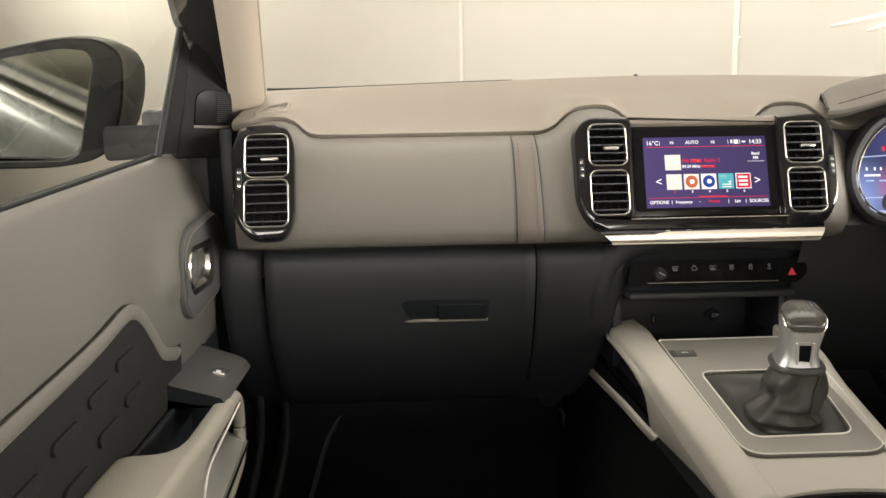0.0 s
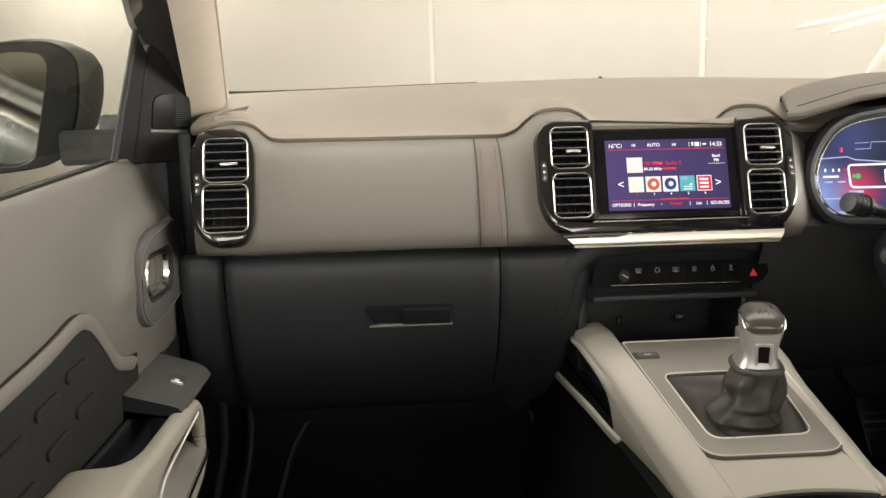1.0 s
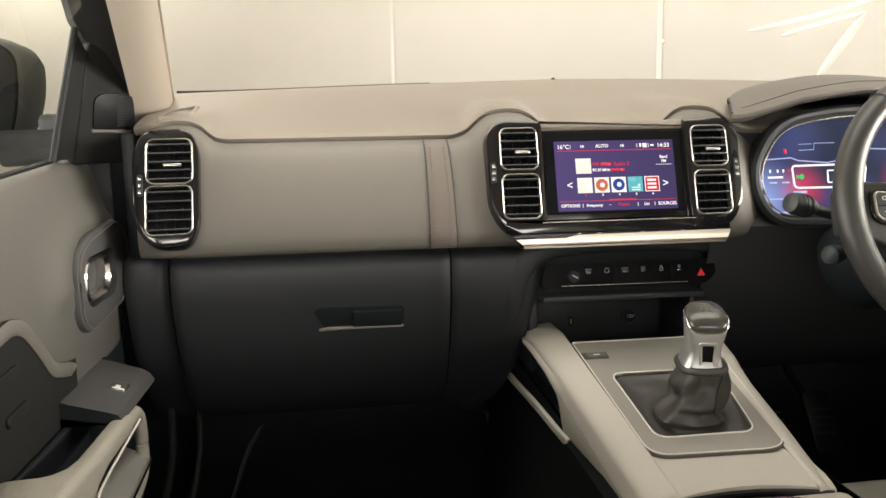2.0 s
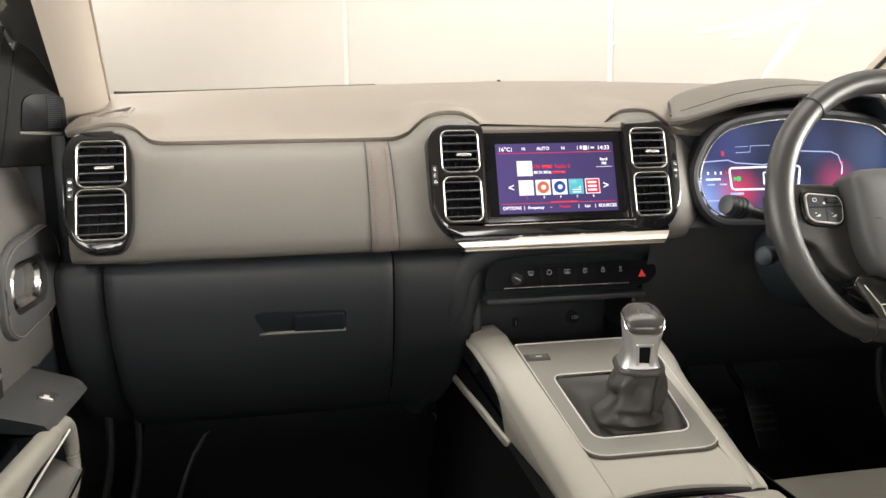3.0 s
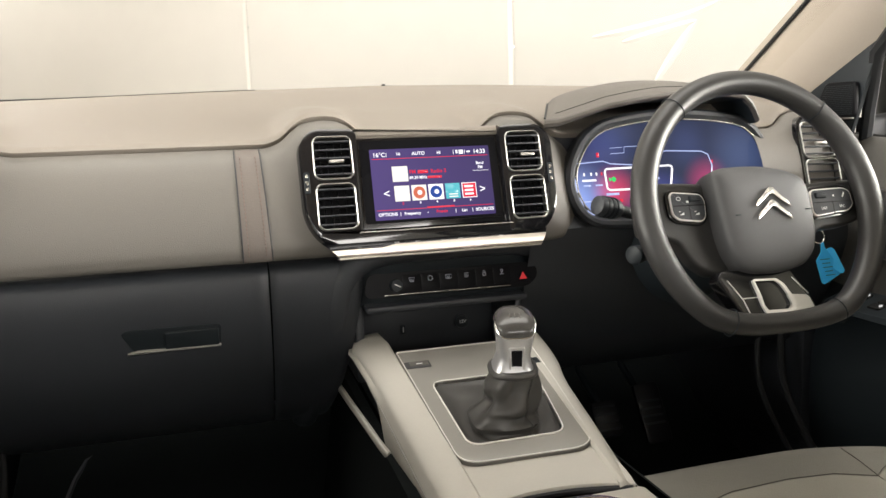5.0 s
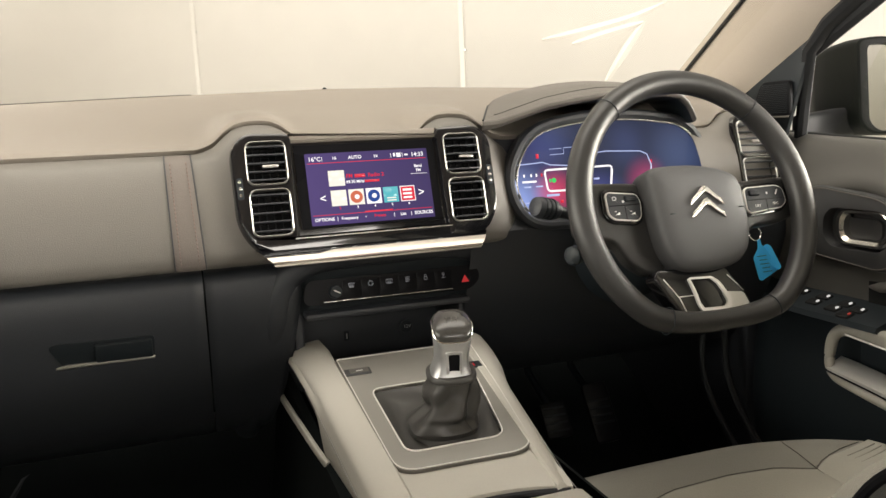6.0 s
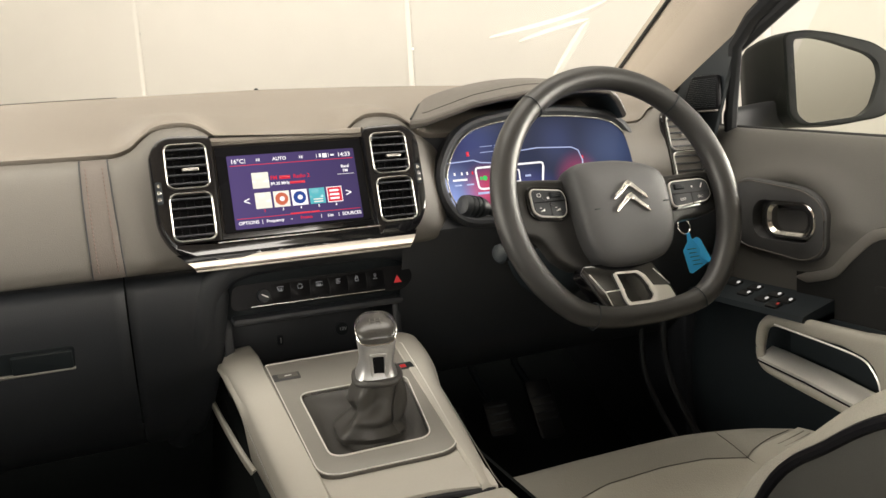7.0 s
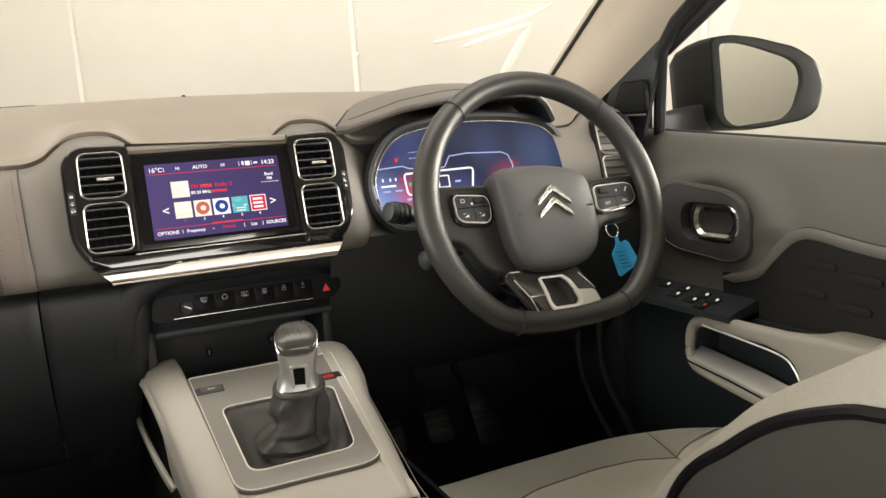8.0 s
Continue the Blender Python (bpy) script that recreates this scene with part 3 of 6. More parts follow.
def vent(origin, grilles, outline, u=(1, 0, 0), wheel_x=None):
    """A gloss-black vent housing: an outline and its grilles (cx, cy, w, h) on a leaning face."""
    m = frame_m(origin, u, LEAN)
    v = thing("air_vent", origin, "gloss-black air vent with two chrome-ringed grilles", "air vent", "dashboard air vents")
    bm = bmesh.new()
    big = outline
    slab(inset(big, 0.001), -0.046, -0.030, 0.0, bm)
    part("backing", bm, DARK, v, "", m)
    # the face is a plate with two rounded holes: built as strips round each hole
    for g in grilles:
        cx, cy, w, h = g
        part("chrome_ring", ring(rrect(w + 0.0038, h + 0.0038, 0.0105, 6, cx, cy), rrect(w, h, 0.009, 6, cx, cy), -0.008, 0.0052, 0.0008), SILVER, v, "thin chrome ring", m)
        gr = part("cavity", slab(rrect(w + 0.001, h + 0.001, 0.008, 6, cx, cy), -0.020, -0.016), SATIN, v, "", m)
        for k in range(5):
            yy = cy - h / 2 + h * (k + 0.5) / 5
            part("slat", box((cx, yy, 0.0), (w - 0.001, 0.0022, 0.010), 0.0007), LOWER, gr, "", m @ Matrix.Translation((0, yy, 0)) @ Matrix.Rotation(0.08, 4, "X") @ Matrix.Translation((0, -yy, 0)))
        for k in range(4):
            part("fin", box((cx - w / 2 + w * (k + 1) / 5, cy, -0.0135), (0.0012, h - 0.003, 0.004), 0.0004), SATIN, gr, "", m)
    cx, cy, w, h = grilles[0]
    part("slider_tab", box((cx + 0.004, cy - 0.006, 0.006), (w * 0.42, 0.0042, 0.006), 0.0015), SILVER, v, "silver slider tab", m)
    holes = [rrect(g[2] + 0.004, g[3] + 0.004, 0.009, 6, g[0], g[1]) for g in grilles]
    part("housing", holed_face(outline, holes, -0.046, 0.003, 0.005), PIANO, v, "gloss-black housing", m)
    if wheel_x is not None:
        part("wheel_slot", slab(rrect(0.008, 0.030, 0.003, 4, wheel_x, 0.0), 0, 0.0045, 0.001), DARK, v, "", m)
        for k in range(3):
            part("wheel_mark", slab(rrect(0.0035, 0.0045, 0.001, 3, wheel_x, -0.009 + 0.009 * k), 0.004, 0.0056, 0.0005), CHROME, v, "", m)
    return v


def mirrored(pts):
    return [(-x, y) for x, y in pts][::-1]


OUT_C = round_poly([(0.038, 0.075), (-0.026, 0.077), (-0.045, 0.056), (-0.044, -0.050), (-0.020, -0.086), (0.036, -0.086)], [0.012, 0.022, 0.022, 0.03, 0.02, 0.006], 6)
GRC = [(0.002, 0.034, 0.051, 0.057), (0.002, -0.034, 0.051, 0.061)]
vent((-0.144, 0.686, 1.104), GRC, OUT_C, wheel_x=-0.036)
vent((0.139, 0.684, 1.103), [(-x, y, w, h) for x, y, w, h in GRC], mirrored(OUT_C), wheel_x=0.036)
OUT_S = round_poly([(0.030, 0.078), (-0.030, 0.076), (-0.044, 0.045), (-0.042, -0.050), (-0.020, -0.084), (0.030, -0.084), (0.042, -0.055), (0.042, 0.050)], [0.03, 0.03, 0.03, 0.03, 0.026, 0.026, 0.03, 0.03], 6)
GRS = [(0.004, 0.032, 0.056, 0.058), (0.003, -0.034, 0.057, 0.063)]
vent((-0.619, 0.682, 1.100), GRS, OUT_S, u=(0.985, 0.10, 0), wheel_x=-0.033)
vent((0.669, 0.692, 1.103), [(-x, y, w, h) for x, y, w, h in GRS], mirrored(OUT_S), u=(0.985, -0.10, 0), wheel_x=0.033)
# ---- touchscreen ----
SM = frame_m((-0.003, 0.6895, 1.0985), (1, 0, 0), LEAN)
scr = thing("touchscreen", (-0.003, 0.70, 1.10), "lit touchscreen in a gloss-black surround above a champagne trim lip", "screen")
part("surround", slab(round_poly([(-0.106, -0.075), (0.106, -0.075), (0.106, 0.066), (-0.106, 0.066)], 0.002, 3), -0.03, 0.0, 0.001), PIANO, scr, "gloss-black surround", SM)
part("top_strip", slab(round_poly([(-0.106, 0.0655), (0.106, 0.0655), (0.110, 0.079), (-0.110, 0.079)], 0.001, 3), -0.05, 0.004, 0.004), PAD, scr, "grey strip above the glass", SM)
part("glass", slab(rrect(0.202, 0.118, 0.003, 3, 0.0, 0.003), 0.0, 0.0015, 0.0005), SATIN, scr, "black glass", SM, True)
part("lower_bezel", slab(round_poly([(-0.166, -0.072), (-0.142, -0.084), (0.140, -0.084), (0.166, -0.072), (0.166, -0.062), (0.106, -0.0665), (-0.106, -0.0665), (-0.166, -0.062)], 0.002, 3), -0.02, 0.008, 0.003), PIANO, scr, "gloss-black lower bezel", SM)
part("chrome_line", slab([(-0.112, -0.0685), (0.112, -0.0685), (0.112, -0.0672), (-0.112, -0.0672)], 0.0, 0.0095, 0.0003), CHROME, scr, "", SM)
# the sloping lip below the bezel, with touch keys
def lip_start(x):
    return lerp(x, [-1, -0.55, -0.42, 1], [0.55, 0.55, 0.36, 0.30])


def lip_black(g):
    return [(-0.003 + x * (0.166 - 0.020 * f ** 0.8), 0.668 - 0.030 * f - 0.006 * math.sin(math.pi * f), 1.024 - 0.015 * f) for x, f in ((x, lip_start(x) * g) for x in span(-1, 1, 41))]


def lip_row(g):
    row = []
    for x in span(-1, 1, 41):
        f = g + (1 - g) * lip_start(x)
        row.append((-0.003 + x * (0.166 - 0.020 * f ** 0.8), 0.668 - 0.030 * f - 0.006 * math.sin(math.pi * f), 1.024 - 0.015 * f))
    return row


rows = [lip_row(g) for g in span(0, 1, 6)]
rows.append([(-0.003 + x * 0.144, 0.638, 1.004) for x in span(-1, 1, 41)])
rows.append([(-0.003 + x * 0.142, 0.69, 0.997) for x in span(-1, 1, 41)])
lip = part("lip", loft(rows), LIPMAT, scr, "champagne sloping lip with touch keys")
part("lip_top", loft([lip_black(g) for g in span(0, 1, 5)]), PIANO, lip, "gloss-black upper part of the lip")
rows = [[(-0.003 + x * 0.1455, 0.6375 - 0.001 * k, 1.0025 - 0.003 * k) for x in span(-1, 1, 9)] for k in (0, 1)]
part("lip_edge", tube([(-0.003 + x * 0.1455, 0.6378, 1.0082) for x in span(-1, 1, 9)], 0.0018, 8), CHROME, lip)
ICONS = ([[(-0.003, -0.003), (-0.003, 0.003), (0.003, 0.0042), (0.003, -0.002)]], [[(-0.004, -0.003), (0.001, -0.003), (0.001, 0.003), (-0.004, 0.003), (-0.004, -0.003)], [(0.003, -0.003), (0.003, 0.003)]], [[(-0.004, -0.003), (0.0, 0.0), (0.004, 0.003)], [(0.0, 0.0), (0.004, -0.003)]],
         [[(-0.004, -0.002), (-0.003, 0.003), (0.003, 0.003), (0.004, -0.002)]], [[(-0.003, 0.003), (-0.002, 0.0), (0.001, -0.003), (0.003, -0.003)]], [[(-0.003, -0.003), (0.003, -0.003), (0.003, 0.003), (-0.003, 0.003), (-0.003, -0.003)], [(0.0, -0.003), (0.0, 0.003)]])
for k, lines in enumerate(ICONS):
    IM = frame_m((-0.066 + 0.0305 * k, 0.6530, 1.0168), (1, 0, 0), (0, 0.86, 0.50))
    key = part("touch_key", slab(rrect(0.016, 0.010, 0.002, 3), 0.0008, 0.0012), PIANO if k < 2 else LIPMAT, lip, "", IM)
    for line in lines:
        part("key_mark", tube([IM @ Vector((x, y, 0.0014)) for x, y in line], 0.00045, 5), WHITE_INK, key)

# what the screen shows
LCD = glow("lcd_violet", (0.034, 0.018, 0.062), 1.0)
t = LCD.node_tree
tc, gr, cr = t.nodes.new("ShaderNodeTexCoord"), t.nodes.new("ShaderNodeSeparateXYZ"), t.nodes.new("ShaderNodeValToRGB")
t.links.new(tc.outputs["Generated"], gr.inputs[0])
t.links.new(gr.outputs[0], cr.inputs[0])
cr.color_ramp.elements[0].color = (0.078, 0.050, 0.165, 1)
cr.color_ramp.elements[1].color = (0.046, 0.030, 0.105, 1)
t.links.new(cr.outputs[0], t.nodes["Principled BSDF"].inputs["Emission Color"])
L_WHITE, L_RED = glow("lcd_white", (1.0, 0.95, 0.95), 1.05), glow("lcd_red", (0.80, 0.02, 0.05), 0.85)
L_TEAL, L_BLUE, L_ORANGE, L_PALE = glow("lcd_teal", (0.13, 0.60, 0.66), 0.75), glow("lcd_blue", (0.03, 0.10, 0.45), 0.6), glow("lcd_orange", (0.85, 0.20, 0.10), 0.7), glow("lcd_cream", (1.0, 0.93, 0.80), 0.9)
lcd = part("display", slab(rrect(0.176, 0.101, 0.001, 2, 0.001, -0.0015), 0.001, 0.0022), LCD, scr, "violet lit display with radio menu", SM, True)


def flat(x0, y0, x1, y1, mat, z=0.0026, name="graphic"):
    return part(name, slab([(x0, y0), (x1, y0), (x1, y1), (x0, y1)], z - 0.0003, z), mat, lcd, "", SM)


def disc(x, y, r, mat, z):
    return part("graphic", cyl(r, r, z - 0.0002, z, 20), mat, lcd, "", at(SM, x, y))


Z2 = 0.0027
flat(-0.084, 0.0345, 0.086, 0.0353, L_RED)
flat(-0.084, -0.0385, 0.086, -0.0378, L_RED)
flat(-0.012, -0.0378, 0.028, -0.0362, L_RED)
for text, x, y, size, mat in (("16°C", -0.074, 0.0405, 0.0085, L_WHITE), ("Hi", -0.046, 0.041, 0.0058, L_WHITE), ("AUTO", -0.017, 0.041, 0.0068, L_WHITE), ("Hi", 0.013, 0.041, 0.0058, L_WHITE),
                              ("14:33", 0.074, 0.0405, 0.0085, L_WHITE), ("Band", 0.073, 0.0235, 0.0058, L_WHITE), ("FM", 0.073, 0.0172, 0.0058, L_WHITE),
                              ("FM", -0.0280, 0.0145, 0.0075, L_RED), ("Radio 2", 0.0100, 0.0145, 0.0075, L_RED), ("89.30 MHz", -0.0205, 0.0062, 0.0058, L_WHITE), ("2", -0.046, -0.0298, 0.0048, L_RED), ("3", -0.021, -0.0298, 0.0048, L_WHITE), ("4", 0.0035, -0.0298, 0.0048, L_WHITE),
                              ("5", 0.0285, -0.0298, 0.0048, L_WHITE), ("6", 0.053, -0.0298, 0.0048, L_WHITE), ("OPTIONS", -0.069, -0.0445, 0.0064, L_WHITE), ("Frequency", -0.034, -0.0445, 0.0056, L_WHITE),
                              ("Presets", 0.009, -0.0440, 0.0056, L_RED), ("List", 0.0425, -0.0445, 0.0056, L_WHITE), ("SOURCES", 0.073, -0.0445, 0.0064, L_WHITE),
                              ("<", -0.068, -0.0155, 0.016, L_WHITE), (">", 0.073, -0.0155, 0.016, L_WHITE)):
    writing(text, size, at(SM, x, y, Z2), mat, lcd, bold=0.00012)
for x, y, w, h, mat in ((-0.0130, 0.0145, 0.0150, 0.0048, L_RED), (0.0035, 0.0062, 0.021, 0.0034, L_RED), (0.073, 0.0125, 0.024, 0.0005, L_WHITE), (0.035, 0.041, 0.0006, 0.006, L_WHITE), (0.040, 0.0415, 0.0028, 0.005, L_WHITE), (0.0465, 0.041, 0.0062, 0.006, L_WHITE), (0.052, 0.041, 0.0006, 0.006, L_WHITE), (0.0575, 0.041, 0.005, 0.0024, L_WHITE),
                        (-0.0635, 0.0405, 0.0006, 0.006, L_WHITE), (-0.051, -0.0445, 0.0006, 0.0055, L_WHITE), (0.0295, -0.0445, 0.0006, 0.0055, L_WHITE), (0.0545, -0.0445, 0.0006, 0.0055, L_WHITE), (-0.0115, -0.0445, 0.0022, 0.0006, L_WHITE)):
    flat(x - w / 2, y - h / 2, x + w / 2, y + h / 2, mat, Z2)
flat(-0.0575, 0.0015, -0.035, 0.0235, L_PALE, Z2)
for k, mat in enumerate((L_PALE, L_PALE, L_WHITE, L_TEAL, L_RED)):
    x = -0.046 + 0.0247 * k
    flat(x - 0.0108, -0.0265, x + 0.0108, -0.0045, L_WHITE if k == 4 else mat, Z2)
    if k in (1, 2):
        disc(x, -0.0155, 0.0088, (L_ORANGE, L_BLUE)[k - 1], Z2 + 0.0003)
        disc(x + 0.0006, -0.0155, 0.0034, L_WHITE, Z2 + 0.0005)
    if k == 3:
        for q in range(2):
            flat(x - 0.006, -0.0245 + 0.0035 * q, x + 0.007, -0.0230 + 0.0035 * q, L_PALE, Z2 + 0.0003)
    if k == 4:
        flat(x - 0.0098, -0.0255, x + 0.0098, -0.0055, L_RED, Z2 + 0.0002)
        for q in range(3):
            flat(x - 0.007, -0.0225 + 0.0055 * q, x + 0.006, -0.0198 + 0.0055 * q, L_WHITE, Z2 + 0.0004)

# ---- centre stack: black face, climate keys, storage pocket ----
stack = thing("centre_stack", (0.02, 0.74, 0.87), "black centre stack with climate keys over a storage pocket", "control panel")
rows = []
for y, z in ((0.72, 1.005), (0.722, 0.985), (0.728, 0.94), (0.73, 0.915)):
    rows.append([(x, y + 0.010 * max(0, abs(x - 0.024) - 0.115) / 0.02, z) for x in span(-0.125, 0.175, 21)])
part("face", loft(rows), DARK, stack)
# rounded frame of the opening: up the passenger's side, over the keys and down again
part("opening_frame", tube(smooth_line([(-0.185, 0.90, 0.70), (-0.172, 0.83, 0.765), (-0.157, 0.778, 0.84), (-0.147, 0.757, 0.885), (-0.141, 0.744, 0.915), (-0.131, 0.738, 0.955), (-0.106, 0.735, 0.984), (-0.06, 0.733, 0.996), (0.02, 0.733, 0.998), (0.12, 0.733, 0.997), (0.165, 0.739, 0.988), (0.190, 0.762, 0.975), (0.205, 0.81, 0.955)], 48), 0.0215, 16), LOWER, stack, "rounded charcoal frame of the opening")
# pocket: side cheeks, roof, floor, back
part("pocket_roof", box((0.022, 0.79, 0.915), (0.25, 0.17, 0.010), 0.004), LOWER, stack)
part("pocket_back", box((0.022, 0.862, 0.855), (0.25, 0.01, 0.13), 0.002), LOWER, stack)
part("pocket_floor", box((0.022, 0.768, 0.797), (0.25, 0.20, 0.010), 0.002), LOWER, stack)
for x in (-0.108, 0.148):
    part("pocket_side", box((x, 0.806, 0.855), (0.014, 0.12, 0.12), 0.004), LOWER, stack)
part("pocket_step", box((0.024, 0.672, 0.826), (0.20, 0.010, 0.060), 0.002), LOWER, stack)
PM = frame_m((0.022, 0.856, 0.843), (1, 0, 0), (0, 0, 1))
so = part("power_socket", cyl(0.0115, 0.011, 0, 0.004, 24), DARK, stack, "round black power socket", at(PM, 0.062, 0.004))
part("socket_rim", ring([(0.0125 * math.cos(a), 0.0125 * math.sin(a)) for a in span(0, 6.02, 24)], [(0.0105 * math.cos(a), 0.0105 * math.sin(a)) for a in span(0, 6.02, 24)], 0, 0.0055, 0.0006), LOWER, so, "", at(PM, 0.062, 0.004))
writing("12V", 0.008, at(PM, 0.064, 0.004, 0.0046), WHITE_INK, so)
ub = part("usb_port", slab(rrect(0.009, 0.016, 0.002, 3), 0, 0.003, 0.0008), DARK, stack, "", at(PM, -0.040, 0.0))
part("port_edge", slab(rrect(0.0018, 0.009, 0.0004, 3), 0.003, 0.0036), SILVER, ub, "", at(PM, -0.0395, 0.0))
# key bar
HM = frame_m((0.026, 0.7115, 0.947), (1, 0, 0), (0, 0.18, 0.98))
bar = part("key_bar", slab(round_poly([(-0.122, 0.017), (-0.128, -0.012), (0.122, -0.014), (0.138, 0.0), (0.132, 0.017)], 0.009, 5)[::-1], -0.02, 0.0, 0.003), SATIN, stack, "satin black bar of climate keys", HM)
part("chrome_line", slab([(-0.102, -0.0130), (0.093, -0.0140), (0.093, -0.0128), (-0.102, -0.0116)], -0.002, 0.0032, 0.0004), CHROME, bar, "", HM)
part("knob", cyl(0.0095, 0.0085, 0, 0.011, 24), DARK, bar, "round volume knob", at(HM, -0.084, 0.001))
part("knob_mark", slab(rrect(0.010, 0.0012, 0.0004, 3), 0.011, 0.0114), SILVER, bar, "", at(HM, -0.083, 0.001) @ Matrix.Rotation(-0.5, 4, "Z"))
def key_line(pts, parent, closed=False):
    """A thin printed line on the key bar."""
    q = list(pts) + (list(pts[:1]) if closed else [])
    return part("symbol", tube([HM @ Vector((x, y, 0.0006)) for x, y in q], 0.00042, 5), KEYPRINT, parent)


for k in range(6):
    x, y = -0.0591 + 0.0281 * k, 0.0080
    ky = part("key", slab(rrect(0.0268, 0.024, 0.0008, 3, x, 0.003), -0.001, 0.0003, 0.0001), SATIN, bar, "", HM)
    if k in (0, 2):
        key_line([(x - 0.0046, y + 0.0028), (x + 0.0046, y + 0.0028), (x + (0.0030 if k == 0 else 0.0046), y - 0.0026), (x - (0.0030 if k == 0 else 0.0046), y - 0.0026)], ky, True)
        for q in (-1, 0, 1):
            key_line([(x + 0.0019 * q, y - 0.0038), (x + 0.0019 * q - 0.0006, y - 0.001), (x + 0.0019 * q, y + 0.0012)], ky)
    elif k == 1:
        for q in range(3):
            key_line([(x + 0.0034 * math.cos(a), y + 0.0034 * math.sin(a)) for a in span(q * 2.094 + 0.3, q * 2.094 + 1.9, 7)], ky)
            key_line([(x + r * math.cos(q * 2.094 + 1.9), y + r * math.sin(q * 2.094 + 1.9)) for r in (0.0024, 0.0046)], ky)
    elif k == 3:
        for q in range(4):
            key_line([(x - 0.0034, y + 0.0030 - 0.0020 * q), (x + 0.0034 - 0.001 * (q % 2), y + 0.0030 - 0.0020 * q)], ky)
    elif k == 4:
        key_line(rrect(0.0044, 0.0040, 0.0006, 3, x, y - 0.0012), ky, True)
        key_line([(x - 0.0014, y + 0.0010), (x - 0.0013, y + 0.0032), (x, y + 0.0042), (x + 0.0013, y + 0.0032), (x + 0.0014, y + 0.0010)], ky)
    else:
        key_line([(x + 0.0016 * math.cos(a), y + 0.0022 + 0.0016 * math.sin(a)) for a in span(0, 5.6, 9)], ky, True)
        key_line([(x - 0.0030, y - 0.0032), (x + 0.0030, y - 0.0032)], ky)
        key_line([(x - 0.0010, y - 0.0014), (x + 0.0012, y + 0.0006)], ky)
RED_GLOW = glow("red_lamp", (0.80, 0.05, 0.05), 0.45)
part("hazard_key", slab([(0.1095, -0.0055), (0.1215, -0.0055), (0.1155, 0.0055)], 0, 0.0010, 0.0003), RED_GLOW, bar, "red warning triangle key", HM)

# ---- centre console ----
con = thing("centre_console", (0.02, 0.45, 0.45), "pale grey centre console with a chrome-edged gear surround", "console")
KM = frame_m((0.02, 0.40, 0.8035), (1, 0, 0), (0, 0.9796, 0.199))


def kz(y):
    return 0.8035 + 0.2031 * (y - 0.40)


def flank(s):
    """One padded side of the console; s: -1 towards the passenger, 1 towards the driver."""
    rows = []
    for y in span(0.334, 0.762 if s < 0 else 0.705, 72):
        xi = CX + s * lerp(y, [0.34, 0.41, 0.672, 0.76], [0.076, 0.079, 0.093, 0.096])
        xo = CX + s * lerp(y, [0.20, 0.38, 0.60, 0.73, 0.765], [0.112, 0.118, 0.132, 0.146, 0.138])
        if s > 0:
            xo = CX + lerp(y, [0.334, 0.36, 0.44, 0.49, 0.5476, 0.585, 0.624, 0.667, 0.70, 0.734], [0.090, 0.099, 0.110, 0.115, 0.121, 0.128, 0.137, 0.142, 0.1435, 0.1365])
        low = lerp(y, [0.20, 0.572, 0.577, 0.585, 0.60, 0.64, 0.70, 0.74, 0.765], [0.735, 0.762, 0.780, 0.797, 0.809, 0.826, 0.84, 0.847, 0.852])
        top = kz(y) + 0.0015 - lerp(y, [0.70, 0.765], [0, 0.014])
        hi = top - 0.006
        pts = [(xi, y, top - 0.02), (xi, y, top - 0.001), (xi + s * 0.003, y, top + 0.002)]
        for f in span(0.1, 1, 7):
            a = f * math.pi / 2
            pts.append((xi + (xo - xi) * math.sin(a) * 0.97 + s * 0.003 * (1 - f), y, top + 0.002 - (0.018) * (1 - math.cos(a))))
        for f in span(0.15, 1, 5):
            z = top - 0.016 + (low - top + 0.016) * f
            pts.append((xo + s * 0.004 * math.sin(math.pi * f), y, min(z, top - 0.016)))
        pts.append((xo - s * 0.02, y, low - 0.004))
        rows.append(pts)
    first = rows[0]
    back = [[(CX + (x - CX) * k, y - d, min(z, 0.795 - dz)) for x, y, z in first] for d, dz, k in ((0.10, 0.055, 0.93), (0.010, 0.03, 0.975), (0.007, 0.012, 0.99), (0.003, 0.004, 0.998))]
    return loft(back + rows)


for s in (-1, 1):
    fl = part("flank", flank(s), CREAM, con, "pale grey moulded flank")
    part("seam", tube([(CX + s * lerp(y, [0.20, 0.38, 0.60], [0.1165, 0.1225 - 0.010 * (s > 0), 0.1365 - 0.006 * (s > 0)]), y, kz(y) - lerp(y, [0.20, 0.58], [0.030, 0.022])) for y in span(0.20, 0.59, 14)], 0.0006, 6), INSERT, fl)
    part("wing_strip", tube(smooth_line([(CX + s * 0.156, 0.83, 0.772), (CX + s * 0.152, 0.74, 0.774), (CX + s * 0.146, 0.64, 0.775), (CX + s * 0.138, 0.575, 0.768), (CX + s * 0.132, 0.54, 0.764)], 14), 0.004, 8, r2=0.007), CREAM, con, "pale strip below the storage net")
    part("net_panel", loft([[(CX + s * 0.118, y, 0.768 + (lerp(y, [0.572, 0.577, 0.585, 0.60, 0.64, 0.70, 0.74, 0.84], [0.765, 0.782, 0.798, 0.809, 0.825, 0.838, 0.845, 0.845]) - 0.768) * f) for y in span(0.585, 0.85, 14)] for f in (0, 0.5, 1)]), DARK, con, "black net pocket")
    part("carpet_side", loft([[(CX + s * x, y, z) for y in span(0.0, 1.0, 14)] for x, z in ((0.125, 0.772), (0.136, 0.765), (0.15, 0.65), (0.175, 0.45))]), CARPET, con, "black carpeted side")
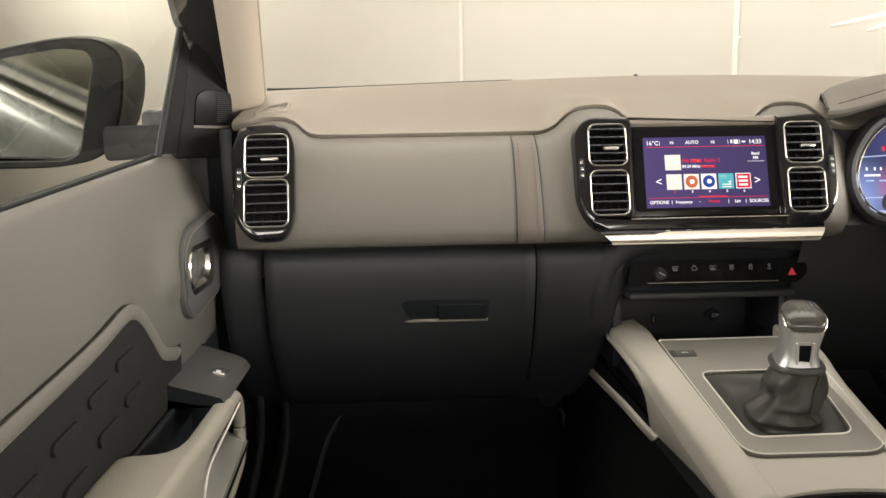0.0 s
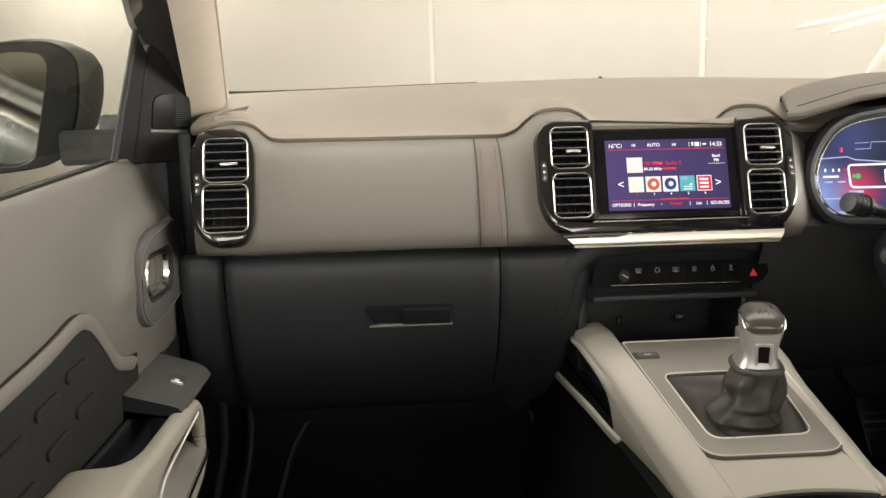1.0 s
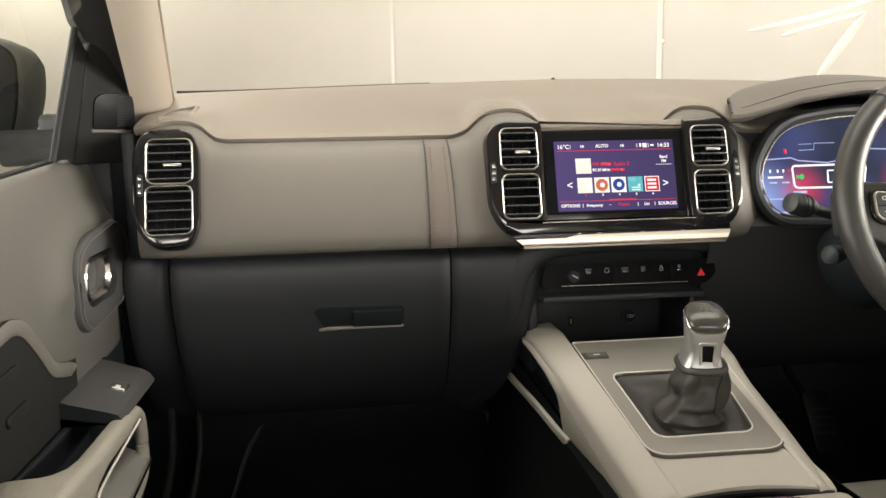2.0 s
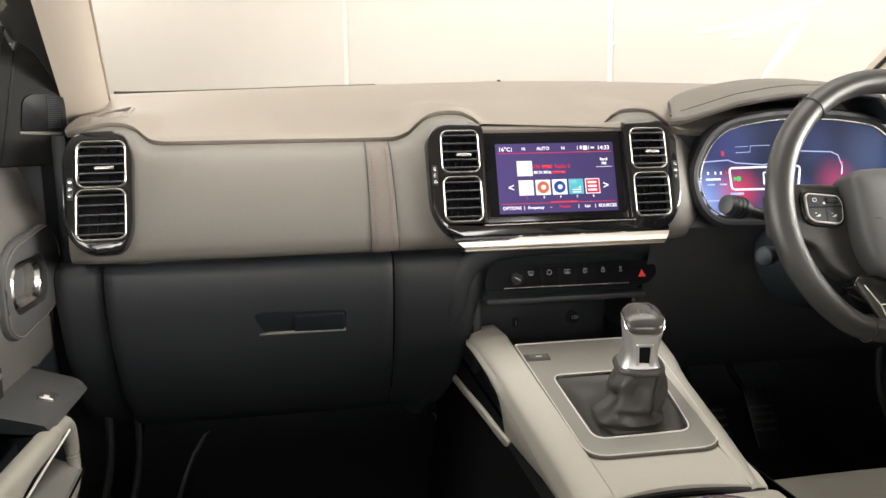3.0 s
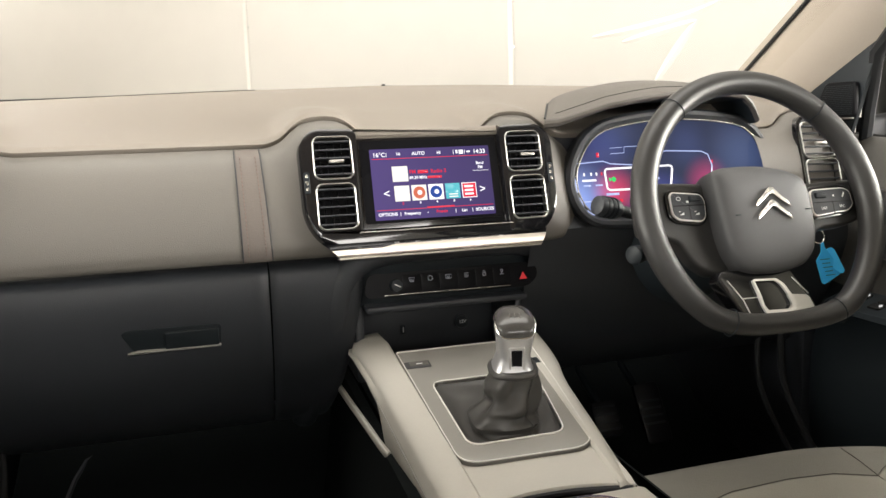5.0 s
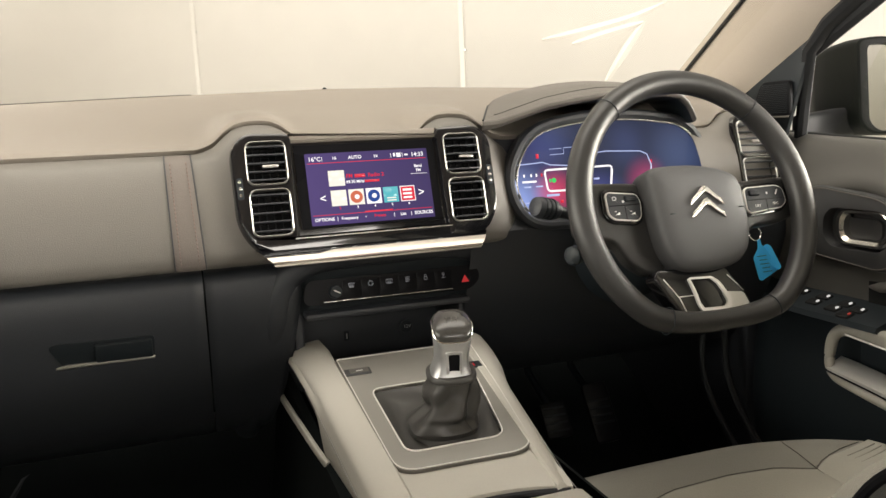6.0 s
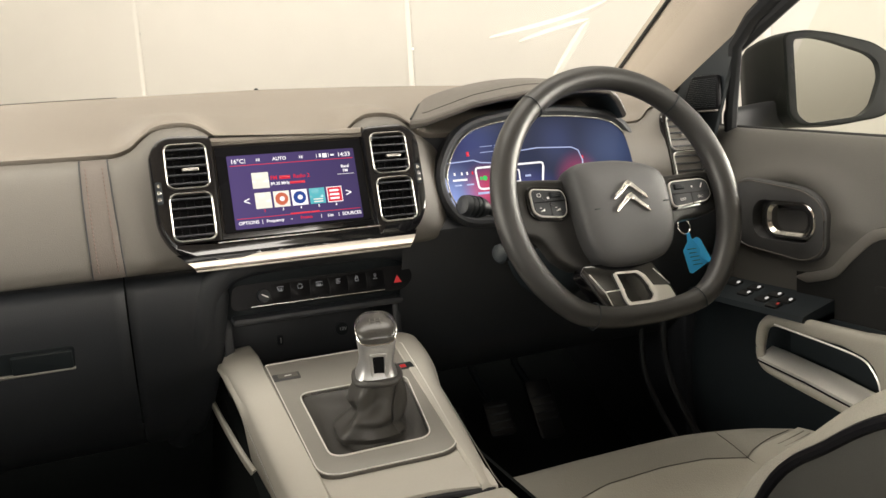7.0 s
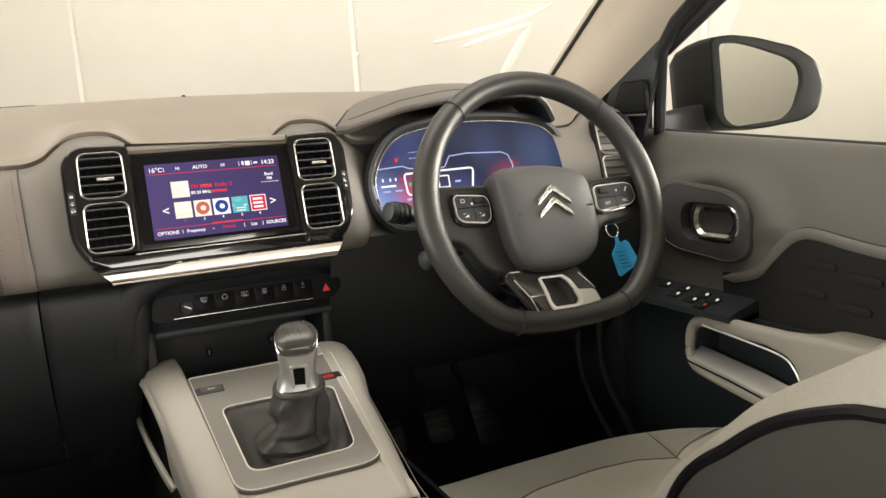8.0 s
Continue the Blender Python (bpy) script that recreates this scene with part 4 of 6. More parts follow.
# rear end of the top, cup-holder tray behind it
rows = []
for f in span(-1, 1, 17):
    x = CX + 0.094 * f
    y0 = 0.353 - 0.016 * f * f
    top = kz(y0)
    rows.append([(x, 0.42, kz(0.42) - 0.004), (x, y0 + 0.012, kz(y0 + 0.012) + 0.001), (x, y0, top), (x, y0 - 0.008, top - 0.004), (x, y0 - 0.011, top - 0.014), (x, y0 - 0.010, top - 0.05)])
part("rear_edge", loft(rows), CREAM, con)
part("rear_gap", tube([(CX + 0.090 * f, 0.3425 - 0.016 * f * f, kz(0.345) - 0.010) for f in span(-1, 1, 13)], 0.0045, 8), SATIN, con)
tray = part("cup_tray", box((CX, 0.121, 0.7695), (0.210, 0.416, 0.035), 0.010, 3), CREAM, con, "pale grey cup-holder tray")
for y in (0.270, 0.172):
    TM = frame_m((CX + 0.022, y, 0.7880), (1, 0, 0), (0, 1, 0))
    circ = [(math.cos(2 * math.pi * k / 28), math.sin(2 * math.pi * k / 28)) for k in range(28)]
    part("cup_ring", ring([(0.047 * a, 0.047 * b) for a, b in circ], [(0.041 * a, 0.041 * b) for a, b in circ], -0.004, 0.003, 0.001), CHROME, tray, "", TM)
    part("cup_well", slab([(0.041 * a, 0.041 * b) for a, b in circ], -0.004, 0.0005), DARK, tray, "", TM)
# top insert with its chrome outline
INS = round_poly([(-0.090, 0.273), (-0.079, 0.0), (0.083, -0.002), (0.099, 0.16), (0.106, 0.273)], [0.003, 0.026, 0.032, 0.04, 0.003], 8)
GO = round_poly([(-0.065, 0.181), (-0.0605, 0.031), (0.0605, 0.032), (0.080, 0.180)], [0.016, 0.018, 0.018, 0.016], 8)
GI = inset(GO, 0.0009)
ins = part("top_insert", holed_face(INS, [GI], -0.012, 0.002, 0.001), INSERT, con, "mid-grey satin insert", KM)
part("chrome_edge", ring(inset(INS, -0.0012), inset(INS, 0.0002), -0.004, 0.0032, 0.0003), TRIMLINE, con, "thin chrome outline", KM)
part("outline_gap", ring(inset(INS, -0.0028), inset(INS, -0.0012), -0.004, 0.0022, 0.0002), EDGING, con, "", KM)
part("gaiter_ring", ring(inset(GO, -0.0010), GI, -0.002, 0.0036, 0.0004), TRIMLINE, con, "chrome ring of the gear gaiter", KM)
part("well", slab(inset(GO, 0.001), -0.03, -0.022), DARK, con, "", KM)
br = part("brake_switch", slab(rrect(0.032, 0.017, 0.002, 3, 0.083, 0.205), 0.001, 0.0036, 0.001), DARK, con, "parking brake switch with a red lamp", KM)
part("red_lamp", slab(rrect(0.017, 0.008, 0.001, 3, 0.080, 0.2035), 0.003, 0.0042, 0.0004), RED_GLOW, br, "glowing red lamp", KM)
sw = part("start_switch", slab(rrect(0.036, 0.018, 0.002, 3, -0.070, 0.232), 0.001, 0.0034, 0.001), HUBMAT, con, "", KM)
part("switch_plate", slab(rrect(0.026, 0.011, 0.002, 3, -0.068, 0.233), 0.003, 0.0046, 0.001), EDGING, sw, "", KM)
part("switch_mark", slab(rrect(0.009, 0.0018, 0.0004, 3, -0.068, 0.231), 0.0046, 0.005), WHITE_INK, sw, "", KM)

# ---- gear lever ----
lev = thing("gear_lever", (0.02, 0.50, 0.82), "gear lever with a grey-topped silver knob and black leather gaiter", "gear lever")
def around(pts, n):
    """n points at even steps along a closed outline."""
    pts = [Vector(p) for p in pts]
    ends = [0.0]
    for a, b in zip(pts, pts[1:] + pts[:1]):
        ends.append(ends[-1] + (b - a).length)
    out = []
    for k in range(n):
        d = ends[-1] * k / n
        i = max(j for j in range(len(pts)) if ends[j] <= d)
        f = (d - ends[i]) / max(1e-9, ends[i + 1] - ends[i])
        out.append(pts[i].lerp(pts[(i + 1) % len(pts)], f))
    return out


def soft_square(cx, cy, hx, hy, a, e=3.0):
    c, q = math.cos(a), math.sin(a)
    return cx + hx * math.copysign(abs(c) ** (2 / e), c), cy + hy * math.copysign(abs(q) ** (2 / e), q)


# the gaiter: a slack skirt from the ring, then a creased sleeve up to the knob
GN = 84
base = around(inset(GO, 0.0022), GN)
turns = [math.atan2(p.y - 0.088, p.x - 0.012) for p in base]
rows = [[KM @ Vector((p.x, p.y, -0.0015)) for p in base]]
for f in (0.12, 0.3, 0.5, 0.7, 0.86, 0.96):
    row = []
    for p, a in zip(base, turns):
        fx, fy = soft_square(0.008 - 0.010 * max(0.0, -math.cos(a - 0.5)), 0.082, 0.034, 0.036, a)
        z = -0.0015 - 0.0075 * math.sin(math.pi * min(1, f * 0.62)) + 0.0022 * math.sin(3 * a + 5 * f) * math.sin(math.pi * f)
        row.append(KM @ Vector((p.x + (fx - p.x) * f, p.y + (fy - p.y) * f, z + 0.004 * f * f * (1 + math.sin(a)) )))
    rows.append(row)
for f in span(0.0, 1.0, 30):
    row = []
    for a in turns:
        ease = (1 - f) ** 1.15
        cx, cy = 0.0325 - 0.005 * ease, 0.4785 + 0.005 * ease
        swell = math.sin(math.pi * f)
        left = max(0.0, -math.cos(a - 0.5))
        hx = 0.0262 + 0.0062 * ease + 0.020 * left * (1 - f) ** 1.8
        hy = 0.0280 + 0.0070 * ease
        fold = 0.0042 * math.sin(3 * a + 3.5 * f + 0.6) * swell ** 0.8 + 0.0034 * math.sin(7 * a - 3 * f + 1.0) * swell
        fold += 0.0085 * math.sin(10 * f - 2.2 * a + 0.5) * left * swell * (1 - 0.5 * f)
        fold += 0.0040 * math.exp(-((f - 0.10) / 0.06) ** 2) - 0.0045 * math.exp(-((f - 0.24 - 0.04 * math.sin(2 * a)) / 0.06) ** 2) * max(0.0, math.cos(a + 1.7))
        x, y = soft_square(cx, cy, hx + fold, hy + fold * 0.9, a, 2.7)
        foot = 0.8035 + 0.2031 * (y - 0.40) - 0.004
        row.append(Vector((x, y, foot + (0.8845 - foot) * f)))
    rows.append(row)
gt = part("gaiter", loft(rows, True), GAITER, lev, "black creased leather gaiter")
k = min(range(GN), key=lambda q: abs(turns[q] + 1.15))
part("gaiter_seam", tube([r[k] + Vector((0.0004, -0.0009, 0.0)) for r in rows[9:]], 0.0008, 6), GAITER, gt)
LM = frame_m((0.0335, 0.478, 0.8825), (0.970, -0.242, 0.0), (0.241, 0.965, 0.10))
part("collar", tube([LM @ Vector((*soft_square(-0.001, 0.0005, 0.0262, 0.0282, a, 3.0), -0.001)) for a in span(0, 6.15, 44)], 0.0042, 10, True), GAITER, lev, "rolled leather top of the gaiter")


def knob_row(z, w, d, ox=0.0, oy=0.0, e=2.6, n=28, tip=0.0, wing=0.0):
    r = []
    for k in range(n):
        a = 2 * math.pi * k / n
        c, s = math.cos(a), math.sin(a)
        r.append((ox + w * math.copysign(abs(c) ** (2 / e), c), oy + d * math.copysign(abs(s) ** (2 / e), s), z + tip * s + wing * abs(c) ** 4))
    return r


TIP = 0.0070
body = [knob_row(z, w * 1.05, d, ox, 0.0, 3.7, 40, TIP * max(0.0, (z - 0.012) / 0.042), 0.0075 * max(0.0, (z - 0.030) / 0.0235)) for z, w, d, ox in ((-0.004, 0.0250, 0.0268, -0.0020), (0.000, 0.0246, 0.0264, -0.0020), (0.004, 0.0228, 0.0248, -0.0018), (0.012, 0.0202, 0.0228, -0.0012), (0.020, 0.0190, 0.0218, -0.0006), (0.028, 0.0194, 0.0220, 0.0), (0.036, 0.0206, 0.0228, 0.0006), (0.044, 0.0220, 0.0240, 0.0010), (0.051, 0.0228, 0.0248, 0.0014), (0.0535, 0.0226, 0.0246, 0.0014))]
kb = part("knob_body", loft(body, True, True), KNOBMET, lev, "satin silver knob body", LM)
KF = LM @ frame_m((0.0006, -0.0228, 0.0185), (1, 0.0, 0), (0, -0.02, 1))
SLOT_O, SLOT_I = [(0.0100, -0.0165), (0.0108, 0.0165), (-0.0096, 0.0165), (-0.0088, -0.0165)], [(0.0064, -0.0118), (0.0072, 0.0125), (-0.0060, 0.0125), (-0.0052, -0.0118)]
part("knob_slot", slab(round_poly(SLOT_I, 0.002), -0.004, 0.0004, 0.0002), SATIN, kb, "dark window in the knob", KF)
part("slot_rim", ring(round_poly(SLOT_O, 0.003), round_poly(SLOT_I, 0.002), -0.003, 0.0014, 0.0008), KNOBMET, kb, "", KF)
cap = [knob_row(z, w * 1.05, d, 0.0014, oy, e, 40, tip, wing) for z, w, d, oy, e, tip, wing in ((0.0530, 0.0226, 0.0246, 0.0, 3.7, TIP, 0.0075), (0.0565, 0.0227, 0.0247, 0.0, 3.7, TIP, 0.0055), (0.0618, 0.0218, 0.0238, 0.0, 3.4, 0.0066, 0.0020), (0.0660, 0.0192, 0.0212, 0.001, 3.1, 0.0056, 0.0), (0.0686, 0.0148, 0.0168, 0.002, 2.8, 0.0042, 0.0), (0.0700, 0.0085, 0.0100, 0.002, 2.4, 0.0024, 0.0), (0.0704, 0.0025, 0.0030, 0.002, 2.2, 0.0007, 0.0))]
kc = part("knob_cap", loft(cap, True, True), material("grey_knob_cap", (0.050, 0.048, 0.044), 0.22, vary=0.25, big=60, fine=300), lev, "smooth grey cap with a shift pattern", LM)
part("cap_rim", tube([LM @ Vector(p) for p in knob_row(0.0534, 0.0239, 0.0250, 0.0014, 0.0, 3.7, 40, TIP, 0.0075)], 0.0009, 6, True), CHROME, kb)
SP = LM @ frame_m((0.001, -0.006, 0.0680), (1, 0, 0), (0, 0.95, 0.30))
for x, y, w, h in ((-0.006, 0, 0.0007, 0.009), (0, 0, 0.0007, 0.009), (0.006, 0, 0.0007, 0.009), (0, 0, 0.0125, 0.0007)):
    part("shift_mark", slab(rrect(w, h, 0.0002, 2, x, y), -0.002, 0.0008), EDGING, kc, "", SP)

# ---- instrument cluster and its hood ----
clu = thing("instrument_cluster", (0.397, 0.75, 1.04), "lit blue and red digital instrument display under a stitched hood", "instruments")
CM = frame_m((0.397, 0.7135, 1.10), (1, 0, 0), (0, 0.20, 0.98))
CO = round_poly([(-0.174, -0.012), (-0.150, -0.073), (0.0, -0.078), (0.165, -0.073), (0.182, -0.012), (0.158, 0.062), (0.060, 0.078), (-0.040, 0.078), (-0.135, 0.060)], [0.05, 0.04, 0.04, 0.03, 0.05, 0.04, 0.05, 0.05, 0.04], 6)
DISP = glow("cluster_display", (0.02, 0.03, 0.10), 1.0)
t = DISP.node_tree
tc = t.nodes.new("ShaderNodeTexCoord")
acc = None


def blob(x, z, r, colour):
    """A soft round glow on the display; the glows add up."""
    global acc
    d, mr, sc, ad = (t.nodes.new(n) for n in ("ShaderNodeVectorMath", "ShaderNodeMapRange", "ShaderNodeVectorMath", "ShaderNodeVectorMath"))
    d.operation, sc.operation, ad.operation = "DISTANCE", "SCALE", "ADD"
    d.inputs[1].default_value = (x, 0.7135 + 0.2 * (z - 1.10), z)
    mr.interpolation_type = "SMOOTHSTEP"
    mr.inputs[1].default_value, mr.inputs[2].default_value, mr.inputs[3].default_value, mr.inputs[4].default_value = 0.0, r, 1.0, 0.0
    sc.inputs[0].default_value = colour
    t.links.new(tc.outputs["Object"], d.inputs[0])
    t.links.new(d.outputs["Value"], mr.inputs[0])
    t.links.new(mr.outputs[0], sc.inputs["Scale"])
    if acc is None:
        ad.inputs[0].default_value = (0.022, 0.028, 0.060)
    else:
        t.links.new(acc, ad.inputs[0])
    t.links.new(sc.outputs[0], ad.inputs[1])
    acc = ad.outputs[0]


blob(0.226, 1.050, 0.080, (0.26, 0.34, 0.68))
blob(0.296, 1.068, 0.048, (0.50, 0.015, 0.05))
blob(0.462, 1.075, 0.050, (0.30, 0.015, 0.06))
blob(0.372, 1.040, 0.070, (0.05, 0.05, 0.22))
blob(0.530, 1.115, 0.080, (0.030, 0.045, 0.090))
blob(0.300, 1.150, 0.060, (0.020, 0.026, 0.060))
blob(0.430, 1.135, 0.050, (0.012, 0.018, 0.05))
blob(0.270, 1.125, 0.070, (0.015, 0.015, 0.07))
t.links.new(acc, t.nodes["Principled BSDF"].inputs["Emission Color"])
disp = part("display", slab(inset(CO, 0.003), -0.004, 0.0), DISP, clu, "blue display with red glow", CM)
part("bright_edge", ring(CO, inset(CO, 0.003), -0.006, 0.003, 0.001), CHROME, clu, "thin bright edge", CM)
L_LINE = glow("cluster_line", (0.55, 0.62, 0.95), 0.8)
L_GREEN = glow("cluster_green", (0.05, 0.75, 0.15), 0.8)
part("surround", ring(inset(CO, -0.016), inset(CO, -0.0005), -0.02, 0.006, 0.005), LOWER, clu, "charcoal surround", CM)


def cline(pts, r=0.0007, mat=None):
    return part("graphic", tube([CM @ Vector((x, y, 0.0008)) for x, y in pts], r, 5), mat or L_LINE, disp)


def cflat(x, y, w, h, mat, z=0.001):
    return part("graphic", slab([(x - w / 2, y - h / 2), (x + w / 2, y - h / 2), (x + w / 2, y + h / 2), (x - w / 2, y + h / 2)], z - 0.0003, z), mat, disp, "", CM)


def rounded(pts, r):
    q = round_poly(pts, r, 4)
    return q + q[:1]


cline([(-0.166, 0.012), (-0.118, 0.0145), (-0.106, 0.010), (-0.060, 0.006), (-0.046, 0.008), (-0.036, 0.024), (-0.005, 0.0265), (0.058, 0.0235), (0.070, 0.018), (0.076, 0.001), (0.074, -0.012)], 0.0009)
cline(rounded([(-0.117, 0.002), (-0.114, -0.031), (-0.003, -0.032), (0.003, 0.003)], 0.006), 0.0016, L_WHITE)
cline([(-0.162, -0.040), (-0.158, -0.058), (-0.144, -0.067), (-0.09, -0.070)], 0.0018)
cline([(-0.170, 0.006), (-0.169, -0.012), (-0.165, -0.032)], 0.0018)
cline([(-0.160, -0.047), (-0.112, -0.047)], 0.0010)
cline([(-0.104, 0.0255), (-0.080, 0.0262), (-0.079, 0.0357), (-0.046, 0.036)], 0.0005)
cline([(-0.104, 0.0345), (-0.083, 0.035)], 0.0004)
cflat(-0.126, 0.0245, 0.0045, 0.007, L_RED)
for x in (-0.152, -0.140, -0.131, -0.122):
    cflat(x, -0.005, 0.0026, 0.0046, L_WHITE if x < -0.13 else L_RED)
cflat(-0.1440, -0.0145, 0.024, 0.0030, L_WHITE)
for x in (-0.148, -0.128):
    cflat(x, -0.0225, 0.012, 0.0024, L_LINE)
part("graphic", cyl(0.0038, 0.0038, 0.0005, 0.001, 16), L_GREEN, disp, "", at(CM, -0.102, -0.0145))
cflat(-0.1085, -0.0145, 0.0035, 0.0050, L_GREEN)
cline(rounded([(-0.060, -0.006), (-0.060, -0.024), (-0.042, -0.024), (-0.042, -0.006)], 0.001), 0.0011, L_WHITE)
cflat(-0.027, -0.0165, 0.010, 0.0030, L_LINE)
cflat(-0.106, -0.0375, 0.022, 0.0036, L_LINE)
cflat(-0.092, -0.0480, 0.005, 0.0045, L_RED)
cflat(0.076, 0.006, 0.004, 0.005, L_RED)
# hood: padded shell with a stitched front edge, black beneath
LIPX = [0.0, 0.056, 0.153, 0.25, 0.38, 0.49, 0.8, 0.9, 0.96, 1.0]
LIPZ = [1.181, 1.182, 1.192, 1.203, 1.211, 1.216, 1.217, 1.214, 1.200, 1.177]


def hood(u, v):
    """u across from the centre of the car, v from the front edge to the windscreen."""
    x0, x1 = lerp(v, [0, 0.55, 1], [0.176, 0.243, 0.30]), lerp(v, [0, 1], [0.548, 0.65])
    y0, y1 = lerp(u, [0, 0.3, 0.75, 1], [0.700, 0.672, 0.672, 0.70]), lerp(u, [0, 0.5, 1], [0.96, 1.02, 0.98])
    x, y = x0 + (x1 - x0) * u, y0 + (y1 - y0) * v
    zl = lerp(u, LIPX, LIPZ)
    peak = lerp(v, [0, 0.06, 0.15, 0.3, 0.5, 0.75, 1], [0.0, 0.007, 0.014, 0.024, 0.034, 0.034, 0.022])
    zb = lerp(v, [0, 0.3, 0.6, 1], [zl, (zl + 1.209) / 2, 1.209, pad_z(y) - 0.020])
    dome = max(0.0, math.sin(math.pi * min(1, max(0, u)))) ** 0.55
    return Vector((x, y, zb + peak * dome))


hd = part("hood", loft([[hood(u, v) for u in span(0, 1, 41)] for v in span(0, 1, 25)]), HOODMAT, clu, "padded hood with a stitched edge")
def lip_t(u):
    return lerp(u, [0, 0.12, 0.35, 0.8, 1.0], [0.014, 0.011, 0.010, 0.010, 0.012])


rows = [[hood(u, 0) + Vector((-dx * (1 - min(1, u / 0.06)), dy, dz * lip_t(u))) for u in span(0, 1, 41)] for dx, dy, dz in ((0, 0, 0), (0.002, -0.003, -0.15), (0.003, -0.004, -0.5), (0.002, -0.001, -0.85), (0, 0.006, -1.0))]
part("hood_front", loft(rows), HOODMAT, hd, "rounded leather front edge")
rows = [[hood(u, 0) + Vector((0, dy, dz - lip_t(u))) for u in span(0, 1, 41)] for dy, dz in ((0.005, 0.0), (0.03, -0.001), (0.085, -0.004))]
part("hood_underside", loft(rows), DARK, clu, "black underside")
part("stitch_line", tube([hood(u, 0.10) + Vector((0, 0, 0.0004)) for u in span(0.04, 0.97, 44)], 0.0005, 5), SEATDARK, hd)
part("hood_seam", tube([hood(0, v) + Vector((0, 0, 0.001)) for v in span(0, 0.8, 14)], 0.0015, 6), DARK, hd)

# ---- steering wheel ----
whe = thing("steering_wheel", (0.376, 0.457, 1.06), "black leather steering wheel with a flat foot and silver lower spoke", "steering wheel")
TH = radians(19.7)
BACK = Vector((-0.165, -0.380, 1.164))


def farther(m, k):
    """A frame carried away from the rear seats and enlarged by k."""
    return Matrix.Translation(BACK) @ Matrix.Scale(k, 4) @ Matrix.Translation(-BACK) @ m


SW0 = frame_m((0.3785, 0.457, 1.0585), (1, 0, 0), (0, math.sin(TH), math.cos(TH)))
SW = farther(SW0, 1.022)


def rim_pt(a, r=0.1665):
    x, y = r * math.cos(a) - 0.0075, 0.004 + r * math.sin(a)
    flatv = -0.1550
    if y < flatv + 0.03:
        d = flatv + 0.03 - y
        y = flatv + 0.03 - 0.03 * (1 - math.exp(-d / 0.03))
    return SW @ Vector((x, y, 0))


N = 96
part("rim", tube([rim_pt(2 * math.pi * k / N) for k in range(N)], [0.0158 + 0.0012 * max(0, math.cos(4 * math.pi * k / N)) - 0.0022 * math.exp(-((k / N - 0.75) / 0.10) ** 2) for k in range(N)], 18, True, up=SW.to_3x3() @ Vector((0, 0, 1)), r2=0.0165), LEATHER, whe, "worn black leather rim")
for a in (128, 48, 242, 298):
    c, d = rim_pt(radians(a)), (rim_pt(radians(a + 1)) - rim_pt(radians(a - 1))).normalized()
    side = SW.to_3x3() @ Vector((0, 0, 1))
    o = d.cross(side)
    part("rim_seam", tube([c + (side * math.cos(q) + o * math.sin(q)) * 0.0166 for q in span(0, 6.11, 28)], 0.0008, 5, True), DARK, whe)
hub_out = round_poly([(0.0537, 0.0364), (0.0299, 0.0471), (-0.0075, 0.0543), (-0.0412, 0.0552), (-0.068, 0.0537), (-0.0800, 0.048), (-0.0789, 0.0269), (-0.0771, -0.0108), (-0.0755, -0.0369), (-0.0711, -0.0581), (-0.060, -0.0765), (-0.0401, -0.0825), (0.0016, -0.0842), (0.0343, -0.0768), (0.051, -0.0594), (0.0569, -0.0395), (0.0593, -0.0127), (0.0593, 0.0185)], [0.016, 0.03, 0.04, 0.04, 0.012, 0.010, 0.02, 0.04, 0.04, 0.02, 0.016, 0.016, 0.03, 0.02, 0.02, 0.03, 0.04, 0.02], 5)
rows = []
for z, g in ((-0.034, 0.004), (-0.020, 0.0006), (0.0, 0.0), (0.006, 0.0006), (0.010, 0.002), (0.0132, 0.006), (0.0155, 0.013), (0.0172, 0.024), (0.0182, 0.040), (0.0186, 0.060)):
    sc = 1 - g / 0.080
    rows.append([(-0.016 + (x + 0.016) * sc, -0.014 + (y + 0.014) * sc, z) for x, y in hub_out])
hub = part("airbag_pad", loft(rows, True, True), HUBMAT, whe, "dark grained airbag pad", SW)
for ax, ay in ((-0.0076, 0.0224), (-0.0084, 0.0060)):
    ch = [(0.0, 0.0), (-0.005, -0.0022), (-0.012, -0.0088), (-0.0235, -0.0176), (-0.0252, -0.0240), (-0.013, -0.0160), (-0.005, -0.0098), (-0.0008, -0.0080), (0.004, -0.0104), (0.012, -0.0176), (0.0238, -0.0264), (0.0222, -0.0196), (0.011, -0.0100), (0.005, -0.0030)]
    part("badge_chevron", slab([(ax + x, ay + y) for x, y in ch], 0.0175, 0.0222, 0.0006), CHROME, hub, "chrome chevron", SW)
for x, y, w in ((0.047, -0.008, 0.010), (-0.058, -0.010, 0.008)):
    part("pad_mark", slab(rrect(w, 0.0012, 0.0004, 2, x, y), 0.0150, 0.0178), DARK, hub, "", SW)
POD_L = [(-0.1321, 0.0262), (-0.1278, 0.0309), (-0.0870, 0.0262), (-0.0822, 0.0164), (-0.0845, -0.0042), (-0.0909, -0.0101), (-0.1239, -0.0058), (-0.1318, 0.0012)]
POD_R = [(0.0771, 0.0186), (0.0821, 0.0228), (0.1307, 0.0235), (0.1410, 0.0188), (0.1432, -0.001), (0.1333, -0.0091), (0.0806, -0.0137), (0.0757, -0.0076)]
